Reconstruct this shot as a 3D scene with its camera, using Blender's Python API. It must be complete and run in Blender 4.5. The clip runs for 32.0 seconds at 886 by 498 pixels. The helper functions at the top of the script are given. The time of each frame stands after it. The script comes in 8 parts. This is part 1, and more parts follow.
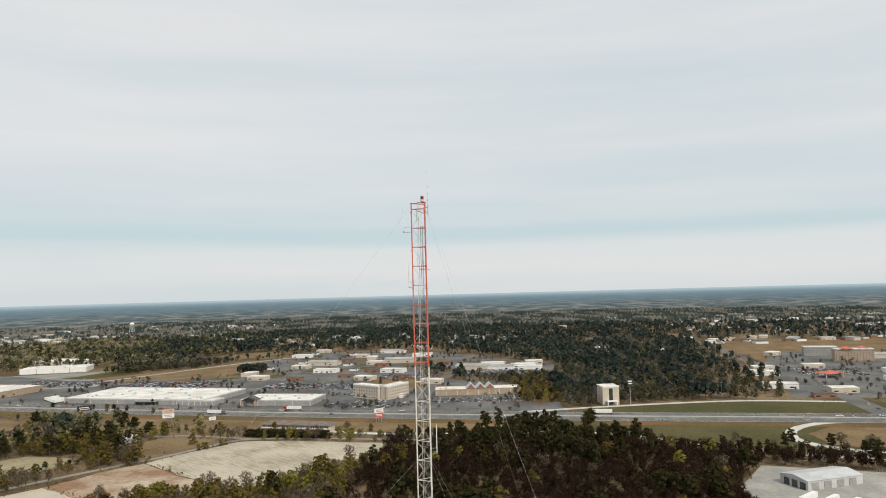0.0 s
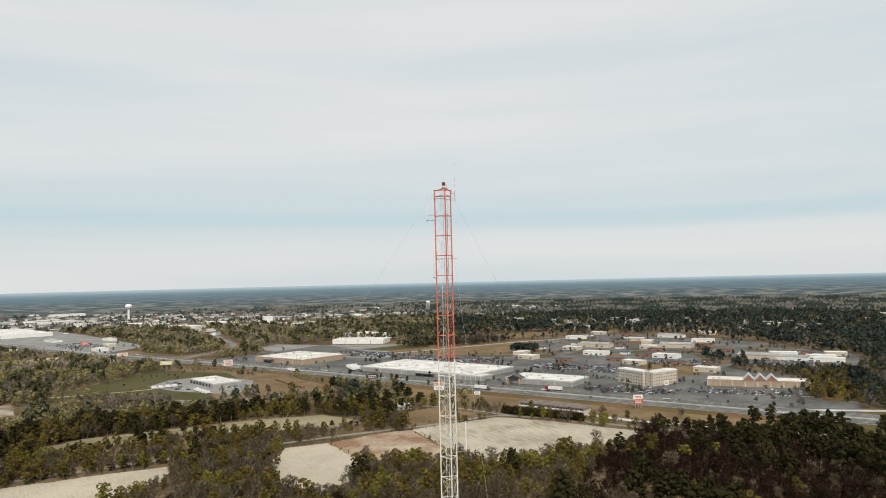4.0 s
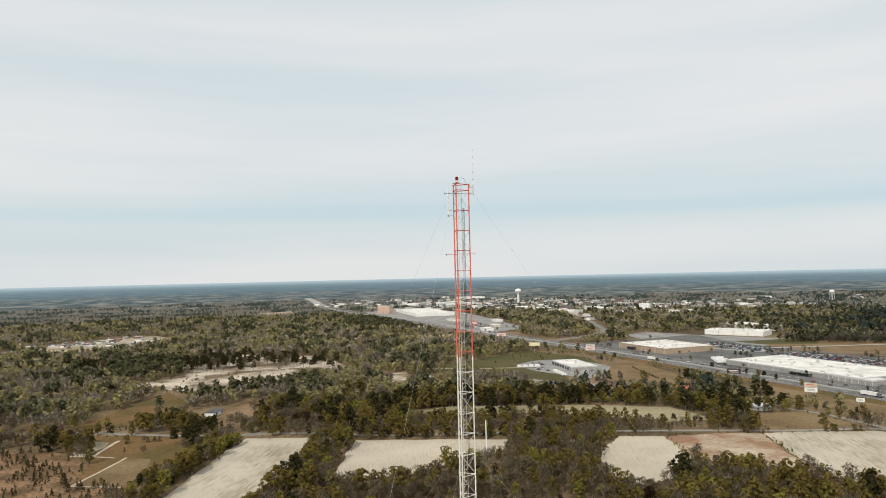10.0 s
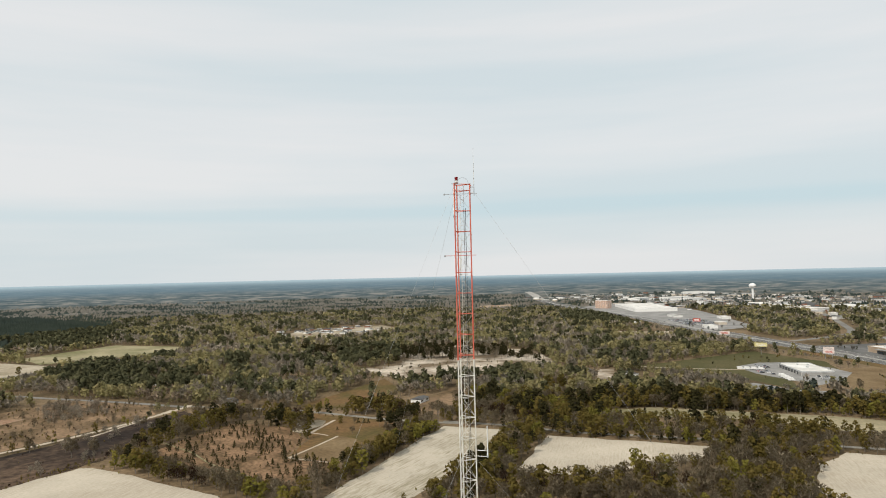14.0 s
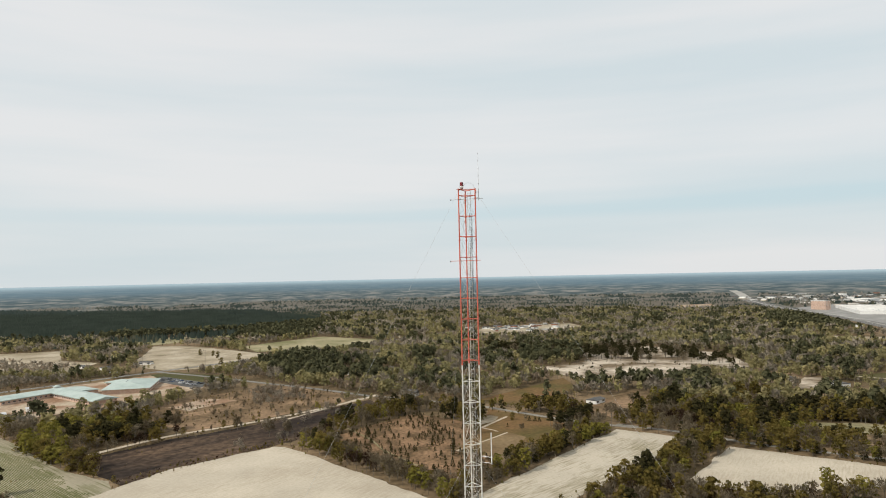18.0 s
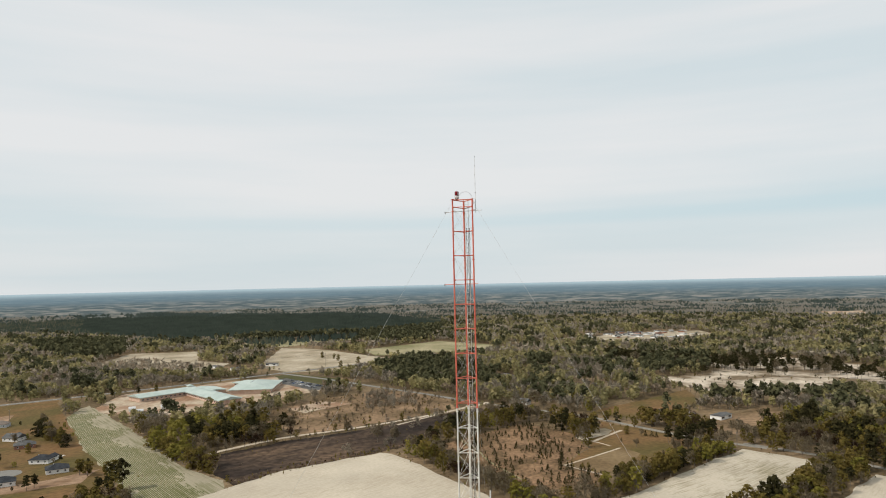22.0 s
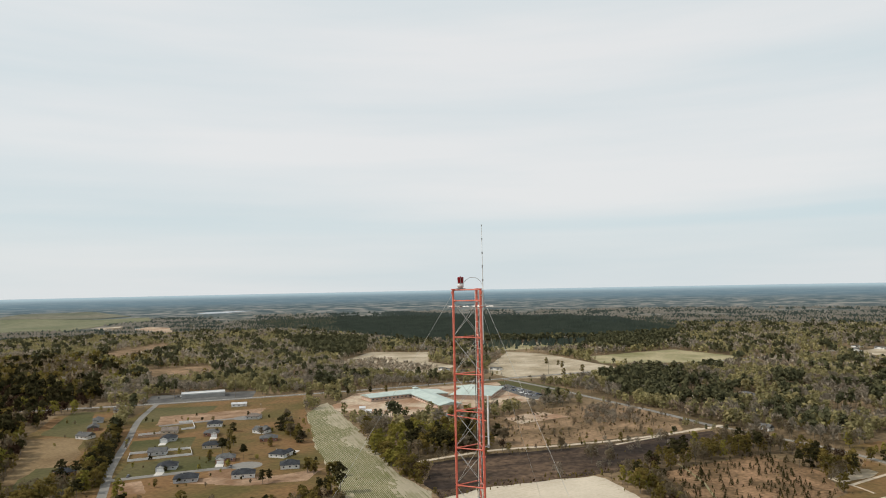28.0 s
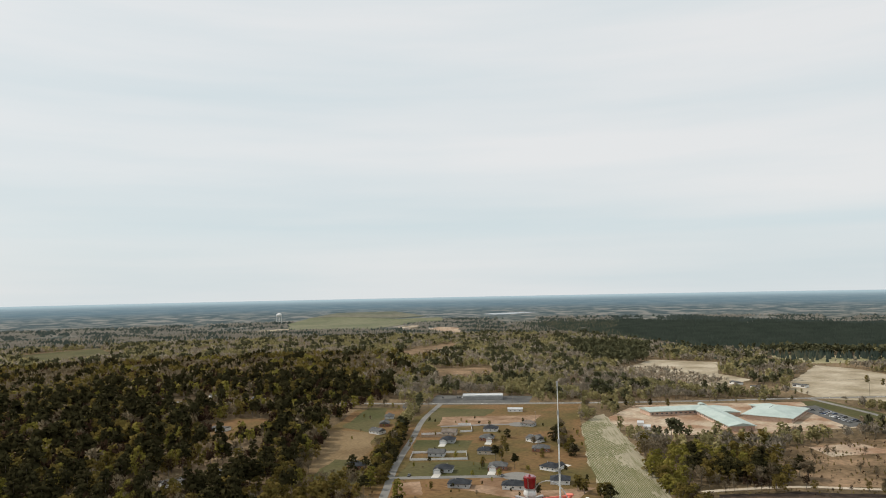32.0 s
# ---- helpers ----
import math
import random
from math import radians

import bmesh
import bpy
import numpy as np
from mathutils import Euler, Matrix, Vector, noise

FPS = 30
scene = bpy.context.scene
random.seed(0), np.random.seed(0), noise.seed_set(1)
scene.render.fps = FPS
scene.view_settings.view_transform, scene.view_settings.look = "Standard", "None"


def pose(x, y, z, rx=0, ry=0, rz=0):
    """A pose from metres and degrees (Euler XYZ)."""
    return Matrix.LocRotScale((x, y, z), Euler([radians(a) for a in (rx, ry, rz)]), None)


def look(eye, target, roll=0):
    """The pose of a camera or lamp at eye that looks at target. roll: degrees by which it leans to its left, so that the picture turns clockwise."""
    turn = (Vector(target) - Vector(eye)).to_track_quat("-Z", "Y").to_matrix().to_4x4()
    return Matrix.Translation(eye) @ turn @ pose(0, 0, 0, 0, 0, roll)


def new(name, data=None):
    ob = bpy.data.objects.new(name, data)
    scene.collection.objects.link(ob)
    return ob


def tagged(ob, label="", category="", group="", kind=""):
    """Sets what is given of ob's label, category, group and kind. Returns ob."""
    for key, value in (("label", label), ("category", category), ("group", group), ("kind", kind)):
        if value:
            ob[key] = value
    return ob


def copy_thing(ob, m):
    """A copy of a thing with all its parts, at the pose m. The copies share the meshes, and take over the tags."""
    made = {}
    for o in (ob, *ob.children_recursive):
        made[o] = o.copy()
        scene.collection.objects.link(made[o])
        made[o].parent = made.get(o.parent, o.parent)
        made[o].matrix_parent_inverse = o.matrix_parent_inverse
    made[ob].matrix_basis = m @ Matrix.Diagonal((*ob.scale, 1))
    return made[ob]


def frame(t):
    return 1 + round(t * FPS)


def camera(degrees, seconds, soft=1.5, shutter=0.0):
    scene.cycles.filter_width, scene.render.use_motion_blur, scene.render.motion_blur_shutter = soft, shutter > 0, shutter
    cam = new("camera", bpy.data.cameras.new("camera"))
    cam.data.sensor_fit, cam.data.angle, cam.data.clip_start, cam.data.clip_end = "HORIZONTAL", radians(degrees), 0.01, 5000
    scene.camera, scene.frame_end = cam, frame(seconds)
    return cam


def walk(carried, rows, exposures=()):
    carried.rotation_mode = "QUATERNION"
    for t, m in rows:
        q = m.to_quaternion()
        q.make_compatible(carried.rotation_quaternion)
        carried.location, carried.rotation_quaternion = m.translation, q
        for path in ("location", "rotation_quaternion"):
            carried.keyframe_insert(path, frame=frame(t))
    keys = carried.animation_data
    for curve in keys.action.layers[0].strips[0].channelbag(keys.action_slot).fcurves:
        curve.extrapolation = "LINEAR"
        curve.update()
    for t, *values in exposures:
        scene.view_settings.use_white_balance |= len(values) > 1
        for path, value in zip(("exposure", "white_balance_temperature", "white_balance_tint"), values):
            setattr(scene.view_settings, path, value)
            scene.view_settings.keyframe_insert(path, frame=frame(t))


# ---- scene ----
cam = camera(64.7, 32.0, soft=1.0)
PATH = [
    (0, (3.65, -79.28, 113.37), (3.473, -69.296, 113.978), -1.56),
    (0.5, (7.39, -78.42, 113.43), (6.484, -68.483, 114.020), -1.50),
    (1, (11.04, -77.03, 113.59), (9.418, -67.175, 114.157), -1.45),
    (1.5, (14.51, -75.66, 113.58), (12.427, -65.891, 114.123), -1.43),
    (2, (18.03, -74.47, 113.61), (15.574, -64.793, 114.129), -1.45),
    (2.5, (21.35, -73.13, 113.76), (18.349, -63.606, 114.267), -1.40),
    (3, (24.62, -71.88, 113.85), (21.084, -62.543, 114.327), -1.37),
    (3.5, (27.75, -70.45, 113.81), (23.919, -61.221, 114.265), -1.36),
    (5.5, (41.02, -64.93, 113.42), (35.771, -56.428, 113.819), -1.46),
    (6, (43.66, -62.49, 113.59), (38.030, -54.234, 113.981), -1.45),
    (6.5, (45.94, -59.78, 113.56), (40.005, -51.743, 113.953), -1.48),
    (7, (48.20, -57.13, 113.64), (41.820, -49.442, 114.023), -1.44),
    (7.5, (50.39, -54.72, 113.72), (43.546, -47.432, 114.106), -1.36),
    (8, (52.96, -52.87, 113.73), (45.701, -45.999, 114.110), -1.28),
    (8.5, (55.33, -50.68, 113.72), (47.726, -44.196, 114.103), -1.28),
    (9, (57.47, -48.47, 113.76), (49.641, -42.260, 114.141), -1.29),
    (9.5, (59.16, -46.07, 113.75), (51.087, -40.172, 114.130), -1.27),
    (10, (60.96, -43.96, 113.76), (52.726, -38.293, 114.131), -1.31),
    (10.5, (61.84, -41.27, 113.91), (53.449, -35.841, 114.274), -1.28),
    (11, (63.11, -38.91, 113.92), (54.569, -33.729, 114.272), -1.40),
    (11.5, (64.23, -36.06, 113.96), (55.530, -31.139, 114.319), -1.37),
    (12, (64.99, -33.19, 114.05), (56.142, -28.549, 114.407), -1.40),
    (12.5, (66.46, -30.41, 114.03), (57.384, -26.215, 114.384), -1.42),
    (13, (68.21, -27.84, 114.04), (58.925, -24.139, 114.394), -1.36),
    (13.5, (69.44, -25.09, 114.08), (59.975, -21.881, 114.432), -1.31),
    (15.5, (72.52, -14.11, 114.30), (62.734, -12.086, 114.646), -1.34),
    (16, (72.56, -11.52, 114.46), (62.721, -9.789, 114.803), -1.28),
    (16.5, (73.74, -8.86, 114.41), (63.809, -7.762, 114.767), -1.35),
    (17, (74.39, -6.71, 114.35), (64.407, -6.296, 114.722), -1.24),
    (17.5, (74.51, -4.64, 114.48), (64.519, -4.433, 114.847), -1.20),
    (18, (74.08, -2.58, 114.52), (64.083, -2.518, 114.890), -1.23),
    (18.5, (73.42, -0.59, 114.59), (63.423, -0.673, 114.970), -1.21),
    (19, (72.67, 1.20, 114.66), (62.685, 0.916, 115.048), -1.20),
    (19.5, (71.82, 2.66, 114.72), (61.835, 2.203, 115.119), -1.22),
    (20, (70.50, 4.35, 114.77), (60.539, 3.640, 115.188), -1.25),
    (20.5, (68.76, 5.87, 115.02), (58.825, 4.857, 115.453), -1.24),
    (21, (66.65, 7.07, 115.38), (56.738, 5.809, 115.827), -1.20),
    (21.5, (64.27, 8.17, 115.83), (54.389, 6.695, 116.283), -1.28),
    (22, (62.09, 9.26, 116.26), (52.247, 7.575, 116.721), -1.29),
    (22.5, (59.85, 10.28, 116.77), (50.037, 8.391, 117.233), -1.30),
    (23, (57.69, 11.27, 117.29), (47.922, 9.183, 117.765), -1.38),
    (23.5, (55.40, 12.32, 117.82), (45.675, 10.040, 118.305), -1.46),
    (24, (52.73, 13.36, 118.55), (43.055, 10.897, 119.040), -1.46),
    (24.5, (50.95, 14.65, 119.21), (41.332, 11.959, 119.713), -1.44),
    (25, (49.53, 16.03, 119.88), (40.011, 12.995, 120.395), -1.34),
    (25.5, (46.76, 16.82, 120.71), (37.425, 13.281, 121.233), -1.28),
    (27.5, (39.52, 19.12, 123.25), (30.627, 14.572, 123.774), -1.14),
    (28, (37.49, 19.39, 123.79), (28.732, 14.589, 124.317), -1.12),
    (28.5, (35.31, 19.52, 124.32), (26.697, 14.472, 124.864), -1.15),
    (29, (32.92, 19.44, 124.83), (24.457, 14.145, 125.387), -1.16),
    (29.5, (30.45, 19.36, 125.57), (22.159, 13.811, 126.153), -1.18),
    (30, (27.40, 18.73, 126.97), (19.368, 12.798, 127.564), -1.17),
    (30.5, (23.88, 17.90, 128.36), (16.098, 11.643, 128.970), -1.19),
    (31, (20.43, 16.73, 129.03), (13.078, 9.982, 129.647), -1.22),
    (31.5, (17.85, 16.10, 129.47), (11.083, 8.762, 130.086), -1.18),
    (32, (15.35, 15.35, 129.91), (9.145, 7.529, 130.523), -1.14),
]
EXPOSURE = [(0, -0.06), (3, -0.06), (7, -0.02), (10, 0.0), (32, 0.0)]
walk(cam, [(t, look(eye, target, roll)) for t, eye, target, roll in PATH], EXPOSURE)

# ---- sky, sun ----
SUN = Vector((0.40, -0.62, 0.70)).normalized()
world = bpy.data.worlds.new("sky")
scene.world = world
world.use_nodes = True
wn, wl = world.node_tree.nodes, world.node_tree.links
wn.clear()


def link(tree, a, b):
    tree.links.new(a, b)


sky = wn.new("ShaderNodeTexSky")
sky.sky_type = "NISHITA"
sky.sun_disc = False
sky.sun_elevation = math.asin(SUN.z)
sky.sun_rotation = math.atan2(SUN.x, SUN.y)
sky.dust_density = 3.0
sky_bg = wn.new("ShaderNodeBackground")
sky_bg.inputs["Strength"].default_value = 0.12
wl.new(sky.outputs[0], sky_bg.inputs["Color"])
# thin high cloud in long flat streaks
tc = wn.new("ShaderNodeTexCoord")
mp = wn.new("ShaderNodeMapping")
mp.inputs["Scale"].default_value = (1.0, 1.0, 11.0)
wl.new(tc.outputs["Generated"], mp.inputs["Vector"])
nz = wn.new("ShaderNodeTexNoise")
nz.inputs["Scale"].default_value = 0.9
nz.inputs["Detail"].default_value = 5.0
nz.inputs["Roughness"].default_value = 0.5
wl.new(mp.outputs[0], nz.inputs["Vector"])
cr = wn.new("ShaderNodeValToRGB")
cr.color_ramp.elements[0].position = 0.36
cr.color_ramp.elements[0].color = (0.672, 0.748, 0.774, 1)
cr.color_ramp.elements[1].position = 0.62
cr.color_ramp.elements[1].color = (0.812, 0.822, 0.824, 1)
wl.new(nz.outputs["Fac"], cr.inputs[0])
sep = wn.new("ShaderNodeSeparateXYZ")
wl.new(tc.outputs["Generated"], sep.inputs[0])
add = wn.new("ShaderNodeMath")
add.operation = "MULTIPLY_ADD"
add.inputs[1].default_value = 0.05
wl.new(nz.outputs["Fac"], add.inputs[0])
wl.new(sep.outputs["Z"], add.inputs[2])
band = wn.new("ShaderNodeValToRGB")
for p, v in ((0.070, 0.0), (0.094, 0.22), (0.104, 0.85), (0.113, 0.80), (0.122, 0.28), (0.150, 0.0)):
    e = band.color_ramp.elements.new(p)
    e.color = (v, v, v, 1)
band.color_ramp.elements[0].color = (0, 0, 0, 1)
band.color_ramp.elements[-1].color = (0, 0, 0, 1)
wl.new(add.outputs[0], band.inputs[0])
tint = wn.new("ShaderNodeMix")
tint.data_type = "RGBA"
tint.inputs["B"].default_value = (0.575, 0.715, 0.765, 1)
# the clear streak is strongest over the north and fades towards the south-west
side = wn.new("ShaderNodeMapRange")
side.inputs["From Min"].default_value, side.inputs["From Max"].default_value = -0.9, 0.5
side.inputs["To Min"].default_value, side.inputs["To Max"].default_value = 0.25, 1.0
wl.new(sep.outputs["Y"], side.inputs["Value"])
streak = wn.new("ShaderNodeMath")
streak.operation = "MULTIPLY"
wl.new(band.outputs[0], streak.inputs[0])
wl.new(side.outputs[0], streak.inputs[1])
wl.new(streak.outputs[0], tint.inputs["Factor"])
wl.new(cr.outputs[0], tint.inputs["A"])
cloud_bg = wn.new("ShaderNodeBackground")
cloud_bg.inputs["Strength"].default_value = 1.0
wl.new(tint.outputs["Result"], cloud_bg.inputs["Color"])
mx = wn.new("ShaderNodeMixShader")
mx.inputs[0].default_value = 0.93
wl.new(sky_bg.outputs[0], mx.inputs[1])
wl.new(cloud_bg.outputs[0], mx.inputs[2])
wo = wn.new("ShaderNodeOutputWorld")
wl.new(mx.outputs[0], wo.inputs[0])

sun = new("sun", bpy.data.lights.new("sun", "SUN"))
sun.data.energy = 2.9
sun.data.angle = radians(1.2)
sun.data.color = (1.0, 0.93, 0.83)
sun.matrix_world = look(SUN * 300, (0, 0, 0))

# ---- materials ----
MATS = {}


def mat(name, c1, c2=None, scale=0.1, rough=0.85, metal=0.0, fine=0.0, fine_amt=0.25, bump=0.0, spec=0.3, rand=0.0, detail=4.0, stretch=None, lo=0.38, hi=0.62):
    """A surface whose colour wanders between c1 and c2 at one scale and is broken up at a finer one."""
    if name in MATS:
        return MATS[name]
    m = bpy.data.materials.new(name)
    m.use_nodes = True
    t = m.node_tree
    n = t.nodes
    b = n["Principled BSDF"]
    b.inputs["Roughness"].default_value = rough
    b.inputs["Metallic"].default_value = metal
    b.inputs["Specular IOR Level"].default_value = spec
    geo = n.new("ShaderNodeNewGeometry")
    pos = geo.outputs["Position"]
    if stretch:
        mapn = n.new("ShaderNodeMapping")
        mapn.vector_type = "TEXTURE"
        mapn.inputs["Rotation"].default_value = (0, 0, stretch[0])
        mapn.inputs["Scale"].default_value = (1 / stretch[1], 1 / stretch[2], 1)
        link(t, pos, mapn.inputs["Vector"])
        pos = mapn.outputs[0]
    c2 = c2 or tuple(0.8 * v for v in c1)
    tex = n.new("ShaderNodeTexNoise")
    tex.inputs["Scale"].default_value = scale
    tex.inputs["Detail"].default_value = detail
    link(t, pos, tex.inputs["Vector"])
    ramp = n.new("ShaderNodeValToRGB")
    ramp.color_ramp.elements[0].position = lo
    ramp.color_ramp.elements[1].position = hi
    ramp.color_ramp.elements[0].color = (*c1, 1)
    ramp.color_ramp.elements[1].color = (*c2, 1)
    link(t, tex.outputs["Fac"], ramp.inputs[0])
    col = ramp.outputs[0]
    if fine:
        tf = n.new("ShaderNodeTexNoise")
        tf.inputs["Scale"].default_value = fine
        tf.inputs["Detail"].default_value = 3.0
        link(t, geo.outputs["Position"], tf.inputs["Vector"])
        mr = n.new("ShaderNodeMapRange")
        mr.inputs["From Min"].default_value = 0.3
        mr.inputs["From Max"].default_value = 0.7
        mr.inputs["To Min"].default_value = 1 - fine_amt
        mr.inputs["To Max"].default_value = 1 + fine_amt
        link(t, tf.outputs["Fac"], mr.inputs["Value"])
        mul = n.new("ShaderNodeVectorMath")
        mul.operation = "SCALE"
        link(t, col, mul.inputs[0])
        link(t, mr.outputs[0], mul.inputs["Scale"])
        col = mul.outputs[0]
        if bump:
            bn = n.new("ShaderNodeBump")
            bn.inputs["Strength"].default_value = bump
            bn.inputs["Distance"].default_value = 0.3
            link(t, tf.outputs["Fac"], bn.inputs["Height"])
            link(t, bn.outputs[0], b.inputs["Normal"])
    if rand:
        oi = n.new("ShaderNodeObjectInfo")
        m2 = n.new("ShaderNodeMapRange")
        m2.inputs["To Min"].default_value = 1 - rand
        m2.inputs["To Max"].default_value = 1 + rand
        link(t, oi.outputs["Random"], m2.inputs["Value"])
        mul2 = n.new("ShaderNodeVectorMath")
        mul2.operation = "SCALE"
        link(t, col, mul2.inputs[0])
        link(t, m2.outputs[0], mul2.inputs["Scale"])
        col = mul2.outputs[0]
    link(t, col, b.inputs["Base Color"])
    MATS[name] = m
    return m


M_GROUND = mat("rough_ground", (0.090, 0.065, 0.034), (0.199, 0.141, 0.082), 0.012, 0.95, fine=0.25, fine_amt=0.35, spec=0.1)


def soil_mat(name, pale, dark, angle, amount, cross=0.55, along=0.045):
    """Bare tilled soil: slow pale patches, with short dark smudges along the rows."""
    m = mat(name, tuple(0.86 * v for v in pale), pale, 0.02, 0.95, fine=0.5, fine_amt=0.07, spec=0.1, bump=0.2)
    t = m.node_tree
    n = t.nodes
    b = n["Principled BSDF"]
    src = b.inputs["Base Color"].links[0].from_socket
    geo = n.new("ShaderNodeNewGeometry")
    mp = n.new("ShaderNodeMapping")
    mp.vector_type = "TEXTURE"
    mp.inputs["Rotation"].default_value = (0, 0, angle)
    mp.inputs["Scale"].default_value = (1 / along, 1 / cross, 1)
    link(t, geo.outputs["Position"], mp.inputs["Vector"])
    a = n.new("ShaderNodeTexNoise")
    a.inputs["Scale"].default_value = 1.0
    a.inputs["Detail"].default_value = 5.0
    a.inputs["Roughness"].default_value = 0.62
    link(t, mp.outputs[0], a.inputs["Vector"])
    p = n.new("ShaderNodeTexNoise")
    p.inputs["Scale"].default_value = 0.028
    p.inputs["Detail"].default_value = 4.0
    link(t, geo.outputs["Position"], p.inputs["Vector"])
    sm = n.new("ShaderNodeMath")
    sm.operation = "MULTIPLY_ADD"
    sm.inputs[1].default_value = 0.7
    link(t, p.outputs["Fac"], sm.inputs[0])
    link(t, a.outputs["Fac"], sm.inputs[2])
    mr = n.new("ShaderNodeMapRange")
    mr.inputs["From Min"].default_value = 0.80
    mr.inputs["From Max"].default_value = 1.10
    mr.inputs["To Max"].default_value = amount
    link(t, sm.outputs[0], mr.inputs["Value"])
    mx2 = n.new("ShaderNodeMix")
    mx2.data_type = "RGBA"
    mx2.inputs["B"].default_value = (*dark, 1)
    link(t, mr.outputs[0], mx2.inputs["Factor"])
    link(t, src, mx2.inputs["A"])
    link(t, mx2.outputs["Result"], b.inputs["Base Color"])
    return m


M_PALE = soil_mat("pale_tilled_soil", (0.50, 0.44, 0.345), (0.32, 0.265, 0.19), -0.55, 0.6, 0.9, 0.10)
M_ROWS = soil_mat("furrowed_soil", (0.48, 0.425, 0.335), (0.22, 0.19, 0.115), -0.74, 0.95, 0.62, 0.07)
M_SPARSE = soil_mat("sparse_crop_soil", (0.335, 0.295, 0.21), (0.125, 0.125, 0.052), 0.824, 1.0, 0.5, 0.03)
M_CLAY = mat("red_clay_soil", (0.255, 0.155, 0.095), (0.42, 0.345, 0.255), 0.035, 0.95, fine=0.3, fine_amt=0.2, spec=0.1)
M_PLOT = mat("brown_building_plot", (0.175, 0.105, 0.060), (0.30, 0.205, 0.135), 0.05, 0.95, fine=0.3, fine_amt=0.2, spec=0.1)
M_FARM = mat("russet_dry_grass", (0.108, 0.070, 0.036), (0.230, 0.142, 0.080), 0.05, 0.95, fine=0.4, fine_amt=0.38, spec=0.1)
M_BROWN = mat("brown_dry_grass", (0.145, 0.098, 0.050), (0.205, 0.145, 0.078), 0.03, 0.95, fine=0.4, fine_amt=0.2, spec=0.1)
M_LAWN = mat("mown_lawn", (0.094, 0.074, 0.026), (0.168, 0.097, 0.044), 0.018, 0.95, fine=0.3, fine_amt=0.22, spec=0.1)
M_GREEN = mat("green_grass", (0.064, 0.064, 0.024), (0.100, 0.085, 0.038), 0.015, 0.95, fine=0.3, fine_amt=0.2, spec=0.1)
M_CROP = mat("crop_leaves", (0.098, 0.104, 0.040), (0.150, 0.142, 0.064), 0.03, 0.95, fine=0.5, fine_amt=0.2, spec=0.1)
M_BURNT = mat("burnt_stubble", (0.026, 0.019, 0.015), (0.130, 0.086, 0.055), 0.035, 0.95, fine=0.22, fine_amt=0.5, spec=0.1, stretch=(-0.7, 0.35, 1.3), lo=0.42, hi=0.72, detail=7.0)
M_TAN = mat("tan_pasture", (0.250, 0.205, 0.135), (0.42, 0.36, 0.27), 0.02, 0.95, fine=0.2, fine_amt=0.15, spec=0.1)
M_STRIP = mat("mown_strip_grass", (0.190, 0.168, 0.090), (0.330, 0.282, 0.180), 0.02, 0.95, fine=0.3, fine_amt=0.18, spec=0.1, stretch=(0.98, 0.2, 1.6))
M_PAST = mat("dry_green_pasture", (0.175, 0.165, 0.080), (0.330, 0.285, 0.175), 0.012, 0.95, fine=0.2, fine_amt=0.15, spec=0.1)
M_SAND = mat("bare_sand", (0.155, 0.115, 0.072), (0.50, 0.43, 0.34), 0.022, 0.95, fine=0.16, fine_amt=0.25, spec=0.1, lo=0.42, hi=0.60, detail=7.0)
M_SCRUB = mat("brown_scrub", (0.112, 0.076, 0.040), (0.240, 0.160, 0.095), 0.03, 0.95, fine=0.25, fine_amt=0.3, spec=0.1)
M_ASPH = mat("asphalt", (0.050, 0.049, 0.047), (0.120, 0.116, 0.106), 0.022, 0.9, fine=0.15, fine_amt=0.2)
M_PARK = mat("parking_asphalt", (0.082, 0.080, 0.075), (0.148, 0.144, 0.134), 0.022, 0.9, fine=0.15, fine_amt=0.2)
M_LOT = mat("worn_asphalt", (0.195, 0.190, 0.177), (0.285, 0.274, 0.254), 0.03, 0.9, fine=0.2, fine_amt=0.15)
M_LANE = mat("worn_lane", (0.205, 0.190, 0.160), (0.265, 0.245, 0.205), 0.05, 0.9, fine=0.4, fine_amt=0.12)
M_STREET = mat("pale_street", (0.162, 0.154, 0.138), (0.208, 0.197, 0.177), 0.02, 0.9, fine=0.5, fine_amt=0.1)
M_ROAD = mat("grey_road", (0.104, 0.100, 0.092), (0.145, 0.139, 0.127), 0.02, 0.9, fine=0.5, fine_amt=0.1)
M_OLDCONC = mat("weathered_concrete", (0.27, 0.26, 0.235), (0.36, 0.345, 0.31), 0.06, 0.9, fine=0.4, fine_amt=0.12)
M_CONC = mat("concrete", (0.47, 0.45, 0.41), (0.54, 0.52, 0.48), 0.08, 0.85, fine=0.8, fine_amt=0.1)
M_DIRT = mat("dirt_track", (0.40, 0.33, 0.245), (0.48, 0.41, 0.32), 0.05, 0.95, fine=0.4, fine_amt=0.15, spec=0.1)
M_FARGREEN = mat("far_meadow", (0.118, 0.125, 0.072), (0.160, 0.158, 0.098), 0.006, 0.95, fine=0.05, fine_amt=0.15, spec=0.1)
M_FAROLIVE = mat("far_olive_slope", (0.100, 0.108, 0.078), (0.150, 0.142, 0.104), 0.004, 0.95, fine=0.03, fine_amt=0.2, spec=0.1)
M_LAKE = mat("still_water", (0.10, 0.13, 0.14), (0.13, 0.16, 0.17), 0.01, 0.12, spec=0.5)
M_LINE = mat("road_paint", (0.7, 0.69, 0.65), (0.6, 0.59, 0.55), 0.3, 0.7)

